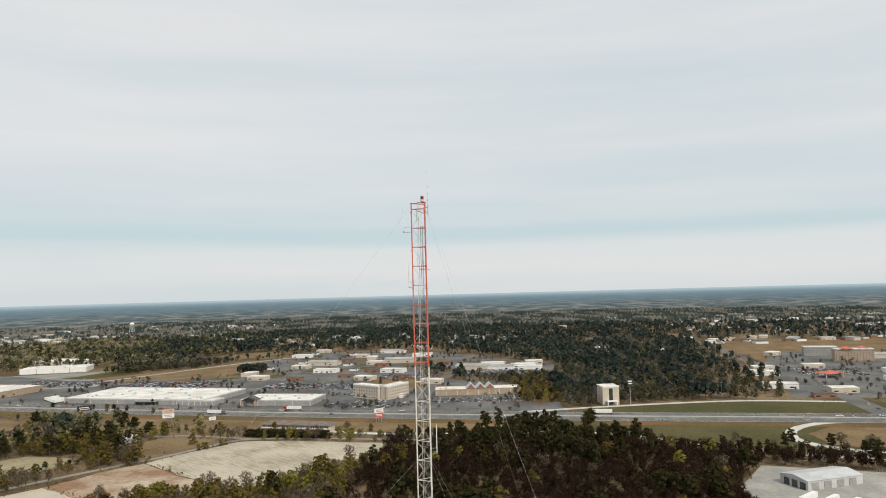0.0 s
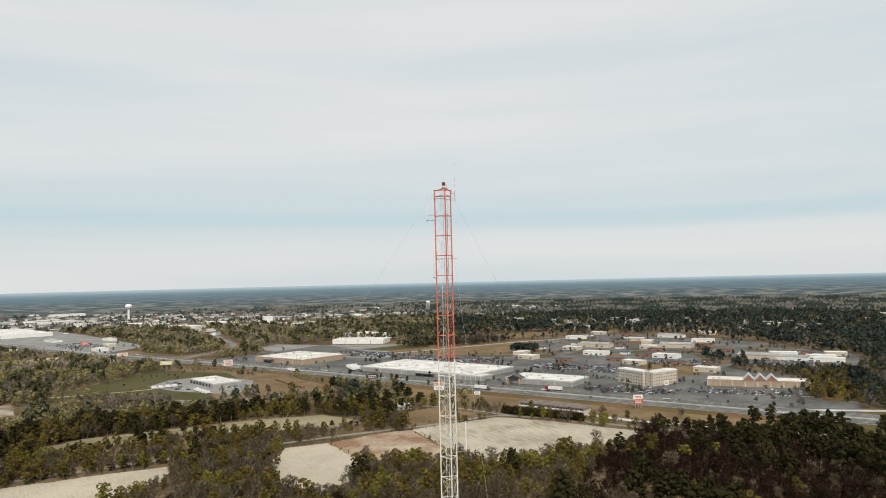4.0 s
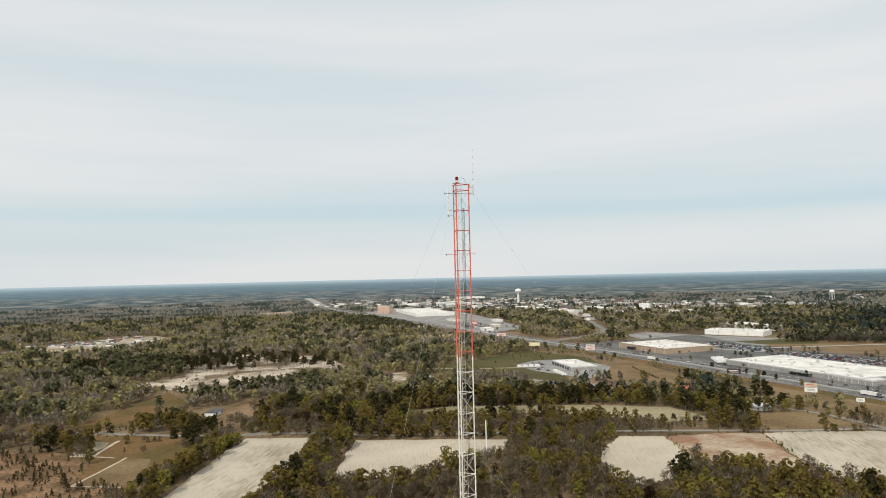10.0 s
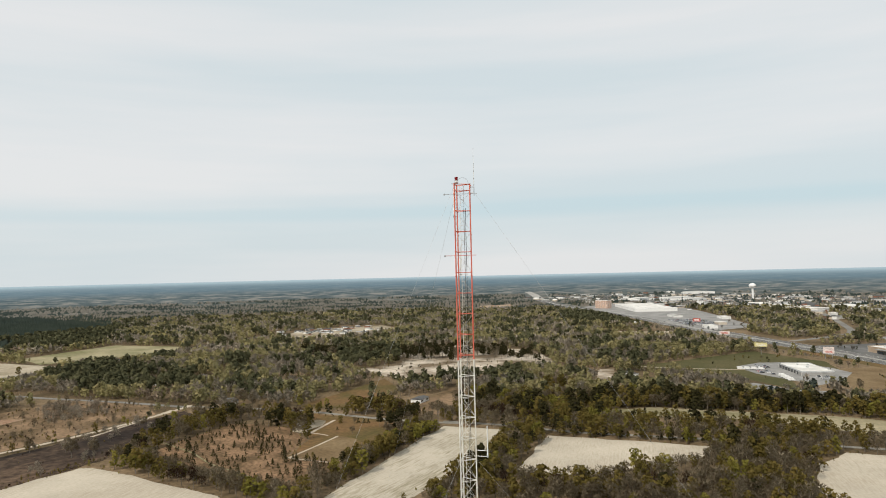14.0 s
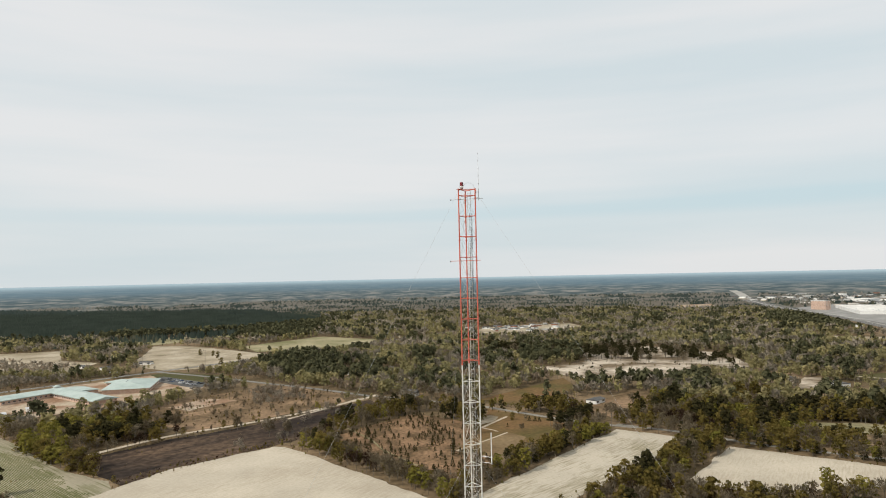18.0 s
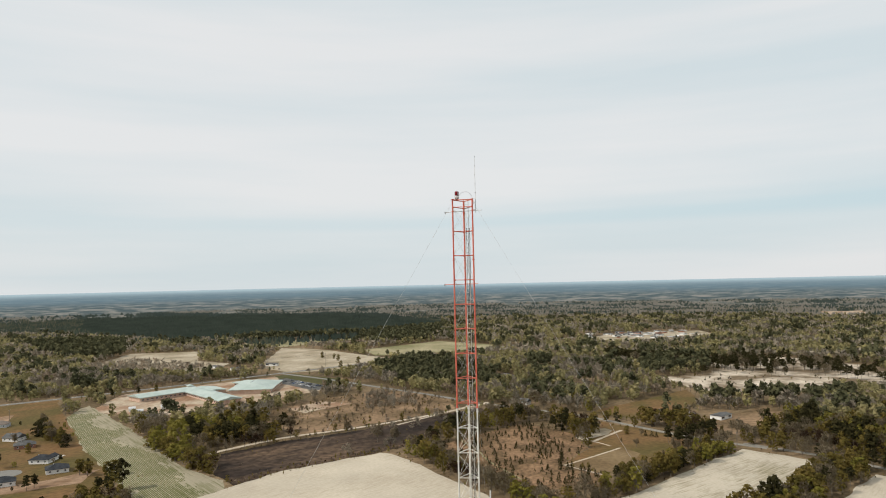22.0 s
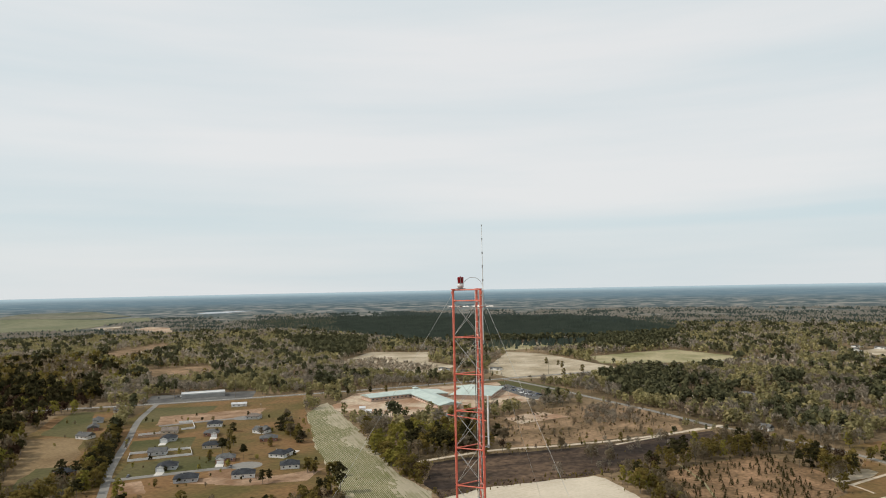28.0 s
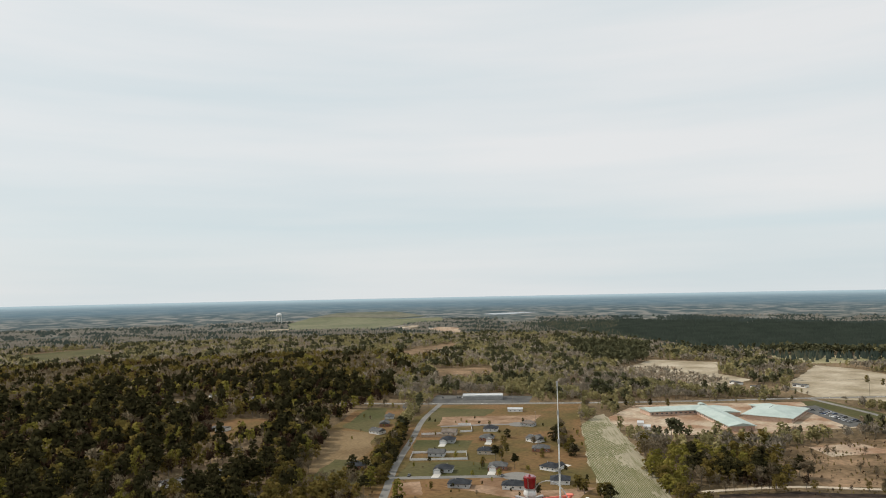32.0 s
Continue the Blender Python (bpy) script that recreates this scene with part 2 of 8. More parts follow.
def leaf_mat(name, c1, c2, scale=0.11, glow=0.38, **kw):
    """Leaves or twigs: part of the light passes through them."""
    m = mat(name, c1, c2, scale, 0.95, fine=1.1, fine_amt=0.12, spec=0.03, lo=0.36, hi=0.64, **kw)
    t = m.node_tree
    b, o = t.nodes["Principled BSDF"], t.nodes["Material Output"]
    tr = t.nodes.new("ShaderNodeBsdfTranslucent")
    link(t, b.inputs["Base Color"].links[0].from_socket, tr.inputs["Color"])
    mixs = t.nodes.new("ShaderNodeMixShader")
    mixs.inputs[0].default_value = glow
    link(t, b.outputs[0], mixs.inputs[1])
    link(t, tr.outputs[0], mixs.inputs[2])
    link(t, mixs.outputs[0], o.inputs["Surface"])
    return m


F_PINE = leaf_mat("pine_needles", (0.031, 0.029, 0.012), (0.049, 0.043, 0.018), glow=0.2)
F_OAK = leaf_mat("olive_leaves", (0.103, 0.085, 0.024), (0.199, 0.147, 0.044))
F_SPRING = leaf_mat("spring_leaves", (0.169, 0.156, 0.033), (0.255, 0.214, 0.053))
F_BARE = leaf_mat("bare_twigs", (0.160, 0.124, 0.076), (0.268, 0.219, 0.145))
F_RED = leaf_mat("budding_twigs", (0.044, 0.026, 0.017), (0.070, 0.043, 0.027))
F_BARK = mat("bark", (0.13, 0.11, 0.085), (0.19, 0.165, 0.135), 0.4, 0.95, spec=0.1)


def land_mat(name):
    """The far country as a backdrop: pine woods, bare woods and fields in ragged patches, with haze put into the
    colour: bluer and paler with true distance.
    """
    m = bpy.data.materials.new(name)
    m.use_nodes = True
    t = m.node_tree
    n = t.nodes
    b = n["Principled BSDF"]
    b.inputs["Roughness"].default_value = 0.95
    b.inputs["Specular IOR Level"].default_value = 0.02
    at_land = n.new("ShaderNodeAttribute")
    at_land.attribute_name = "land"
    far = n.new("ShaderNodeSeparateXYZ")
    link(t, at_land.outputs["Vector"], far.inputs[0])

    def patches(scale, detail, stops):
        tex = n.new("ShaderNodeTexNoise")
        tex.noise_dimensions = "2D"
        tex.inputs["Scale"].default_value = scale
        tex.inputs["Detail"].default_value = detail
        tex.inputs["Roughness"].default_value = 0.66
        link(t, at_land.outputs["Vector"], tex.inputs["Vector"])
        r = n.new("ShaderNodeValToRGB")
        for i, (p, c) in enumerate(stops):
            e = r.color_ramp.elements[i] if i < 2 else r.color_ramp.elements.new(p)
            e.position = p
            e.color = (*c, 1)
        link(t, tex.outputs["Fac"], r.inputs[0])
        return r.outputs[0]

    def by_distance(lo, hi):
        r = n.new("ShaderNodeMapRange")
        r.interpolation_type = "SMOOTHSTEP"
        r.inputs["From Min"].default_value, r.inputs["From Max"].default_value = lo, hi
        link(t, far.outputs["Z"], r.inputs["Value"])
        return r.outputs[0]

    def blend(fac, one, two):
        x = n.new("ShaderNodeMix")
        x.data_type = "RGBA"
        link(t, fac, x.inputs["Factor"])
        link(t, one, x.inputs["A"])
        link(t, two, x.inputs["B"])
        return x.outputs["Result"]

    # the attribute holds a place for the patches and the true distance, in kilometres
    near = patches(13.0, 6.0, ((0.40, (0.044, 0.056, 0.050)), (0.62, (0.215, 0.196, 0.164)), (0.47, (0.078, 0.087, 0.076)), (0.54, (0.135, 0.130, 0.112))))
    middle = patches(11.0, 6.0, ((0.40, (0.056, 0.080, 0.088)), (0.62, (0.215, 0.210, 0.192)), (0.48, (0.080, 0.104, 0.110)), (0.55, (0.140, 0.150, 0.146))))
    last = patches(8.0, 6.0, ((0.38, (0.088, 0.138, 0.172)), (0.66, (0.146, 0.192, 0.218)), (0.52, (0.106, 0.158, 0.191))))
    # palest haze colour, at the skyline
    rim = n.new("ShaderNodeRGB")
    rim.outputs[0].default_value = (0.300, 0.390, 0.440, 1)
    # haze painted by distance: patches fade to blue, then to the pale rim
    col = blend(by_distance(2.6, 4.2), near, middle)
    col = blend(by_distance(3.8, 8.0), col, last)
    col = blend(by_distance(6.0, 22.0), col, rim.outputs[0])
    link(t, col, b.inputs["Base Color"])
    return m


LAND = land_mat("hazed_far_country")
FOLIAGE = [F_PINE, F_OAK, F_SPRING, F_BARE, F_RED, F_BARK]
# paler leaf copies: haze put into the colour of farther woods; also for pale saplings
OUTER = [leaf_mat("hazed_pine_needles", (0.068, 0.071, 0.039), (0.116, 0.111, 0.058), glow=0.2), leaf_mat("pale_olive_leaves", (0.224, 0.206, 0.098), (0.344, 0.296, 0.146)),
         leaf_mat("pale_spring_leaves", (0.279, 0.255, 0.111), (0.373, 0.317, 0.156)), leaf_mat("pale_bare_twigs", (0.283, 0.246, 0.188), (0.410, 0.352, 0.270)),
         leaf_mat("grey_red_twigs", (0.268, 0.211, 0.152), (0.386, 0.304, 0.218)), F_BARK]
# greyer, bluer leaf copies for the north: cloud shade and haze in the colour
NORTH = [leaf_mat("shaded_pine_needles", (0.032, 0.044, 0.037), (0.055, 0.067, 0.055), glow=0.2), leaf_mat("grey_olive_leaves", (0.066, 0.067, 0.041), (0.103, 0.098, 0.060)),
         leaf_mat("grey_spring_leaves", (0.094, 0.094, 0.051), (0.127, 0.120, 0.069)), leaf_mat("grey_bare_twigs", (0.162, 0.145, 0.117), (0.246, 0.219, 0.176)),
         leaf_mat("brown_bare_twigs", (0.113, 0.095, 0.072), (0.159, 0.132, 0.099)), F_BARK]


# ---- mesh helpers ----
class Mesher:
    """Collects boxes, rods and faces into one mesh."""

    def __init__(self):
        self.v, self.f, self.m = [], [], []

    def face(self, pts, m=0):
        k = len(self.v)
        self.v += [tuple(p) for p in pts]
        self.f.append(tuple(range(k, k + len(pts))))
        self.m.append(m)
        return self

    def box(self, x0, y0, z0, x1, y1, z1, m=0):
        k = len(self.v)
        self.v += [(x, y, z) for z in (z0, z1) for x, y in ((x0, y0), (x1, y0), (x1, y1), (x0, y1))]
        for q in ((0, 3, 2, 1), (4, 5, 6, 7), (0, 1, 5, 4), (1, 2, 6, 5), (2, 3, 7, 6), (3, 0, 4, 7)):
            self.f.append(tuple(k + i for i in q))
            self.m.append(m)
        return self

    def rod(self, a, b, r, n=6, r2=None, m=0, caps=True):
        a, b = Vector(a), Vector(b)
        q = (b - a).to_track_quat("Z", "Y")
        r2 = r if r2 is None else r2
        k = len(self.v)
        for p, rr in ((a, r), (b, r2)):
            for i in range(n):
                w = 2 * math.pi * i / n
                self.v.append(tuple(p + q @ Vector((rr * math.cos(w), rr * math.sin(w), 0))))
        for i in range(n):
            j = (i + 1) % n
            self.f.append((k + i, k + j, k + n + j, k + n + i))
            self.m.append(m)
        if caps:
            self.f += [tuple(k + i for i in reversed(range(n))), tuple(k + n + i for i in range(n))]
            self.m += [m, m]
        return self

    def tube(self, pts, r, n=5, m=0):
        """One unbroken round line through the points."""
        pts = [Vector(p) for p in pts]
        k = len(self.v)
        for i, p in enumerate(pts):
            q = (pts[min(i + 1, len(pts) - 1)] - pts[max(i - 1, 0)]).to_track_quat("Z", "Y")
            self.v += [tuple(p + q @ Vector((r * math.cos(6.2832 * j / n), r * math.sin(6.2832 * j / n), 0))) for j in range(n)]
        for i in range(len(pts) - 1):
            for j in range(n):
                a, b = k + i * n + j, k + i * n + (j + 1) % n
                self.f.append((a, b, b + n, a + n))
                self.m.append(m)
        return self

    def prism(self, poly, z0, z1, m=0):
        k, n = len(self.v), len(poly)
        self.v += [(x, y, z) for z in (z0, z1) for x, y in poly]
        self.f += [tuple(k + n + i for i in range(n)), tuple(k + i for i in reversed(range(n)))]
        self.m += [m, m]
        for i in range(n):
            j = (i + 1) % n
            self.f.append((k + i, k + j, k + n + j, k + n + i))
            self.m.append(m)
        return self

    def mesh(self, name, *mats):
        me = bpy.data.meshes.new(name)
        me.from_pydata(self.v, [], self.f)
        for x in mats:
            me.materials.append(x)
        if len(mats) > 1:
            me.polygons.foreach_set("material_index", self.m)
        me.update()
        return me


def thing(name, m=None, label="", category="", group="", kind=""):
    ob = new(name)
    ob.empty_display_size = 0.3
    if m is not None:
        ob.matrix_basis = m
    return tagged(ob, label, category, group, kind)


def part(name, mesher, material, parent, label=""):
    me = mesher if isinstance(mesher, bpy.types.Mesh) else mesher.mesh(name, *(material if isinstance(material, (list, tuple)) else [material]))
    ob = new(name, me)
    ob.parent = parent
    return tagged(ob, label)


def ccw(poly):
    a = sum(p[0] * q[1] - q[0] * p[1] for p, q in zip(poly, poly[1:] + poly[:1]))
    return poly if a > 0 else poly[::-1]


def inside(poly, x, y):
    """Which of the points x, y lie in the polygon."""
    res = np.zeros(len(x), bool)
    n = len(poly)
    for i in range(n):
        (x0, y0), (x1, y1) = poly[i], poly[(i + 1) % n]
        if y0 == y1:
            continue
        c = ((y0 > y) != (y1 > y)) & (x < (x1 - x0) * (y - y0) / (y1 - y0) + x0)
        res ^= c
    return res


def ragged(poly, step=5.0, amp=1.2):
    """The outline cut into short edges that wander a little."""
    out = []
    for p, q in zip(poly, poly[1:] + poly[:1]):
        d = math.dist(p, q)
        k = max(1, int(d / step))
        for i in range(k):
            x, y = p[0] + (q[0] - p[0]) * i / k, p[1] + (q[1] - p[1]) * i / k
            v = noise.noise_vector((x * 0.05, y * 0.05, 0.3)) * 1.2 + noise.noise_vector((x * 0.21, y * 0.21, 4.3)) * 0.6
            out.append((x + amp * v.x, y + amp * v.y))
    return out


CLEAR = []  # outlines where no wood grows
AREAS = []
VIEW = []


def area(name, poly, material, z, label, category, clear=True, amp=2.2):
    poly = ccw([tuple(p) for p in poly])
    if clear:
        CLEAR.append(poly)
        VIEW.append(poly)
    AREAS.append(name)
    z += len(AREAS) % 12 * (0.03 if math.hypot(*poly[0]) > 1400 else 0.0012)
    ob = new(name, Mesher().prism(ragged(poly, amp=amp) if amp else poly, -0.4, z).mesh(name, material))
    return tagged(ob, label, category, kind="structure")


def far_area(name, poly, material, label, category, lift=1.0):
    """A field on the far land, its outline given as if the plain were flat."""
    edge = [on_ramp(*p) for p in ragged(ccw([tuple(p) for p in poly]), step=60.0, amp=9.0)]
    CLEAR.append([q[:2] for q in edge])
    n = len(edge)
    me = bpy.data.meshes.new(name)
    me.from_pydata([(x, y, z + dz) for dz in (-3.0, lift) for x, y, z, _ in edge], [], [tuple(range(n, 2 * n))] + [(i, (i + 1) % n, n + (i + 1) % n, n + i) for i in range(n)])
    me.materials.append(material)
    return tagged(new(name, me), label, category, kind="structure")


def curve(pts, step=12.0):
    """A smooth line through the points."""
    p = [Vector((*q[:2], 0)) for q in pts]
    p = [2 * p[0] - p[1], *p, 2 * p[-1] - p[-2]]
    out = []
    for i in range(1, len(p) - 2):
        k = max(2, int((p[i + 1] - p[i]).length / step))
        for j in range(k):
            t = j / k
            a, b, c, d = p[i - 1], p[i], p[i + 1], p[i + 2]
            out.append(0.5 * (2 * b + (c - a) * t + (2 * a - 5 * b + 4 * c - d) * t * t + (3 * b - a - 3 * c + d) * t ** 3))
    out.append(p[-2])
    return out


def strip(pts, off, width, z, mesher=None, thick=0.3, dash=None):
    """A band along a line, off metres to its left."""
    ms = mesher or Mesher()
    side = []
    for i, q in enumerate(pts):
        d = (pts[min(i + 1, len(pts) - 1)] - pts[max(i - 1, 0)]).normalized()
        side.append(Vector((-d.y, d.x, 0)))
    for i in range(len(pts) - 1):
        if dash and i % 2:
            continue
        a, b, na, nb = pts[i], pts[i + 1], side[i], side[i + 1]
        l, r = off + width / 2, off - width / 2
        c = [a + na * r, b + nb * r, b + nb * l, a + na * l]
        ms.face([(v.x, v.y, z) for v in c])
        if thick:
            for s, e in ((0, 1), (2, 3)):
                ms.face([(c[s].x, c[s].y, z - thick), (c[e].x, c[e].y, z - thick), (c[e].x, c[e].y, z), (c[s].x, c[s].y, z)])
    return ms


ROADS = []


def road(name, pts, width, material, label, z=0.14, clear=2.0, step=12.0, category="road", view=False):
    line = curve(pts, step)
    ROADS.append(name)
    z += 0.006 * (len(ROADS) % 9)
    ob = new(name, strip(line, 0, width, z).mesh(name, material))
    tagged(ob, label, category, kind="structure")
    if clear is not None:
        w = width / 2 + clear
        for a, b in zip(line, line[1:]):
            d = (b - a).normalized()
            nn = Vector((-d.y, d.x, 0)) * w
            CLEAR.append([tuple((a - nn - d * 2)[:2]), tuple((b - nn + d * 2)[:2]), tuple((b + nn + d * 2)[:2]), tuple((a + nn - d * 2)[:2])])
            if view:
                VIEW.append(CLEAR[-1])
    return line


# ---- ground ----
FLAT, EDGE, SKYLINE = 2600.0, 4900.0, 26000.0


def true_distance(r):
    """How far off the land at radius r would lie on a flat plain that ends at the skyline."""
    s = np.clip((np.asarray(r, float) - FLAT) / (EDGE - FLAT), 0, 1)
    return np.asarray(r, float) + (SKYLINE - EDGE) * s ** 3.1


def height(r):
    """Height of the land at a distance from the mast: flat, then raised to fit the skyline in the camera's view from
    114 m up.
    """
    r = np.asarray(r, float)
    return 114.0 * (1 - r / np.maximum(true_distance(r), 1e-6))


RAMP = np.linspace(0, EDGE - 30, 4000)


def on_ramp(x, y):
    """Where a place of the flat plain lies on the land, its height, and how much nearer it is."""
    d = math.hypot(x, y)
    r = float(np.interp(d, true_distance(RAMP), RAMP))
    return x * r / d, y * r / d, float(height(r)), r / d


def build_ground():
    rad = np.r_[0, np.geomspace(60, 2050, 20), np.linspace(2120, FLAT, 8), np.linspace(FLAT + 60, EDGE, 42)]
    n = 180
    vs, fs, land = [(0, 0, 0)], [], [(0, 0, 0)]
    for r in rad[1:]:
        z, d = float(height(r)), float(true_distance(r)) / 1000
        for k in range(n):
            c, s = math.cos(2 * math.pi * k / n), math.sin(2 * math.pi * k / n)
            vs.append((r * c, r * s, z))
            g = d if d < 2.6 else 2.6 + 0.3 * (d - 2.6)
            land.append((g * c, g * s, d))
    for k in range(n):
        fs.append((0, 1 + k, 1 + (k + 1) % n))
    for i in range(len(rad) - 2):
        a, b = 1 + i * n, 1 + (i + 1) * n
        fs += [(a + k, b + k, b + (k + 1) % n, a + (k + 1) % n) for k in range(n)]
    me = bpy.data.meshes.new("ground")
    me.from_pydata(vs, [], fs)
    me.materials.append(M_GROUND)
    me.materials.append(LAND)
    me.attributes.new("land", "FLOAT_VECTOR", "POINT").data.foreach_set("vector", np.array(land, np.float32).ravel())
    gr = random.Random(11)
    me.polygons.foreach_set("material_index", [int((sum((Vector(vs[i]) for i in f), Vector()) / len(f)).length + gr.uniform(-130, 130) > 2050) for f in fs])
    me.polygons.foreach_set("use_smooth", [True] * len(fs))
    tagged(new("ground", me), "flat rough grass and leaf litter, raised far out to fit the skyline", "ground", kind="structure")


build_ground()

# ---- fields and clearings ----
area("field", [(-217, 410), (-192, 447), (-172, 472), (-152, 477), (-120, 472), (-82, 464), (-50, 458), (-57, 412), (-77, 408), (-95, 384), (-106, 358), (-121, 346), (-140, 345)], M_ROWS, 0.06,
     "pale tilled field with faint brown furrows beside the frontage lane", "field")
area("field", [(-272, 330), (-253, 354), (-211, 322), (-200, 306), (-186, 276), (-190, 252), (-222, 258), (-258, 297)], M_PALE, 0.06, "pale bare sandy field at the edge of the wood", "field")
area("soil_patch", [(-253, 354), (-233, 392), (-217, 409), (-142, 344), (-160, 332), (-176, 340), (-192, 322), (-211, 323)], M_CLAY, 0.05, "bare reddish clay ground between two pale fields", "bare ground")
area("field", [(-380, 184), (-355, 216), (-332, 246), (-312, 268), (-292, 240), (-292, 206), (-283, 178), (-291, 148), (-308, 128)], M_PALE, 0.06, "pale bare tilled field behind a hedge of trees", "field")
area("field", [(-437, 123), (-407, 165), (-357, 131), (-310, 88), (-262, 40), (-250, 0), (-285, 8)], M_ROWS, 0.06, "pale tilled field with faint furrows beside the lane", "field")
area("field", [(-402, -104), (-408, -118), (-360, -165), (-310, -190), (-150, -250), (-60, -160), (-60, 10), (-230, 10), (-290, -10)], M_PALE, 0.06, "large pale bare field with a clean edge", "field")
area("tree_farm_ground", [(-436, -80), (-486, -46), (-508, -32), (-500, -8), (-476, 12), (-432, 22), (-388, 4), (-366, 32), (-345, 28), (-322, 2), (-355, -34), (-392, -60)], M_FARM, 0.05,
     "reddish brown dry grass planted with young conifers", "field")
area("lawn", [(-523, 36), (-479, 82), (-440, 98), (-368, 40), (-390, 6), (-432, 24)], M_LAWN, 0.05, "mown olive lawn beside the lane", "lawn")
area("dry_lawn", [(-387, 9), (-434, 44), (-420, 57), (-396, 50), (-368, 31)], M_BROWN, 0.08, "brown worn grass plot in the lawn", "lawn", clear=False)
area("gravel_plot", [(-461, 15), (-480, 20), (-496, 27), (-497, 38), (-490, 44), (-453, 23)], M_TAN, 0.08, "dull tan gravel parking plot beside the lawn", "gravel plot", clear=False)
area("burnt_field", [(-394, -228), (-436, -199), (-470, -160), (-520, -116), (-580, -70), (-557, -58), (-504, -80), (-422, -108), (-385, -141), (-350, -169), (-324, -184), (-346, -208)], M_BURNT, 0.05,
     "dark burnt stubble field below a dirt track", "field")
area("crop_field", [(-511, -439), (-556, -458), (-572, -462), (-486, -364), (-420, -297), (-355, -229), (-333, -196), (-262, -150), (-232, -178), (-304, -238), (-335, -270), (-411, -348)], M_SPARSE, 0.05,
     "long narrow field of pale soil with green crop rows", "field")
area("grass_strip", [(-446, 262), (-438, 306), (-405, 345), (-360, 404), (-316, 440), (-262, 424), (-280, 396), (-330, 370), (-370, 345), (-425, 256)], M_STRIP, 0.05,
     "long strip of pale green mown field between tree lines", "field")
area("brown_field", [(-222, 425), (-244, 446), (-262, 466), (-250, 478), (-238, 503), (-189, 484), (-196, 452), (-212, 434)], M_BROWN, 0.05, "brown dry field beside the lane", "field")
area("verge", [(-330, 545), (-60, 492), (60, 478), (60, 530), (-60, 545), (-330, 602)], M_BROWN, 0.04, "brown grass verge between the lane and the highway", "verge")
area("verge", [(60, 478), (250, 470), (360, 470), (360, 505), (60, 530)], M_GREEN, 0.04, "green grass slope inside the interchange", "verge")
area("verge", [(120, 470), (180, 430), (300, 372), (420, 340), (420, 480), (250, 478)], M_GREEN, 0.03, "green grass between the slip roads", "verge")
area("verge", [(100, 562), (370, 535), (420, 575), (300, 612), (130, 600)], M_GREEN, 0.04, "green grass loop beside the highway", "verge")
area("dry_loop", [(262, 420), (285, 402), (420, 372), (420, 486), (300, 484), (262, 455)], M_BROWN, 0.06, "brown dry grass inside the slip road loop", "verge", clear=False)
area("brown_field", [(-545, 590), (-540, 655), (-433, 600), (-372, 560), (-378, 523), (-440, 508), (-470, 540)], M_BROWN, 0.05, "brown mown grass beside the highway", "field")
area("rough_field", [(-658, 416), (-720, 640), (-600, 640), (-538, 600), (-500, 500), (-455, 470), (-560, 470), (-630, 440)], M_GREEN, 0.04, "olive rough grass round the vehicle yard", "field")
area("sandy_clearing", [(-777, 107), (-847, 219), (-800, 268), (-745, 312), (-702, 305), (-684, 226), (-676, 150)], M_SAND, 0.05, "cleared sandy ground with tracks in the wood", "clearing")
area("sandy_clearing", [(-993, 304), (-880, 385), (-769, 366), (-812, 318), (-880, 300)], M_SAND, 0.05, "pale cleared ground behind a thin stand of pines", "clearing")
area("sandy_clearing", [(-946, 203), (-985, 310), (-880, 300), (-812, 318), (-769, 366), (-702, 340), (-745, 312), (-800, 268), (-847, 219), (-820, 180)], M_SAND, 0.04, "cleared pale ground under thin tall pines", "clearing")
area("pasture", [(-1330, 40), (-1450, 130), (-1500, 290), (-1373, 301), (-1262, 170), (-1258, 105)], M_TAN, 0.05, "tan pasture round a row of low homes", "field")
area("pasture", [(-1125, -340), (-1290, -235), (-1205, -120), (-1110, -115), (-1030, -290)], M_PAST, 0.05, "green pasture between woods", "field")
area("pasture", [(-1160, -505), (-1145, -430), (-993, -262), (-950, -245), (-850, -290), (-820, -350), (-870, -410), (-938, -440)], M_TAN, 0.05, "pale tan pasture with a few dark shrubs", "field")
area("pasture", [(-1279, -646), (-1416, -437), (-1366, -404), (-1185, -515), (-1211, -592)], M_PAST, 0.04, "green and tan pasture in front of the pine plantation", "field")
area("pasture", [(-873, -692), (-1072, -751), (-1110, -640), (-962, -560), (-927, -490), (-830, -475), (-820, -540)], M_TAN, 0.05, "tan bare field beside the road", "field")
area("sports_field", [(-784, -356), (-812, -341), (-755, -248), (-690, -268), (-713, -304)], M_GREEN, 0.05, "mown green playing field beside the school", "lawn")
area("school_ground", [(-540, -440), (-640, -470), (-790, -350), (-680, -255), (-590, -300), (-520, -360)], M_CLAY, 0.03, "bare brown ground round the school", "yard")
area("cleared_ground", [(-553, -262), (-604, -248), (-640, -220), (-685, -176), (-630, -105), (-571, -92), (-495, -156), (-460, -193), (-499, -240)], M_SCRUB, 0.04, "brown scrubby cleared ground with bare saplings", "clearing")
area("clay_patch", [(-565, -250), (-608, -232), (-596, -196), (-545, -226)], M_CLAY, 0.07, "patch of bare reddish clay", "bare ground", clear=False)
area("yard", [(-225, -392), (-285, -440), (-352, -512), (-415, -580), (-480, -632), (-600, -520), (-545, -470), (-500, -430), (-420, -350), (-330, -262), (-262, -262)], M_LAWN, 0.03,
     "olive lawns and bare plots of a housing estate", "lawn")
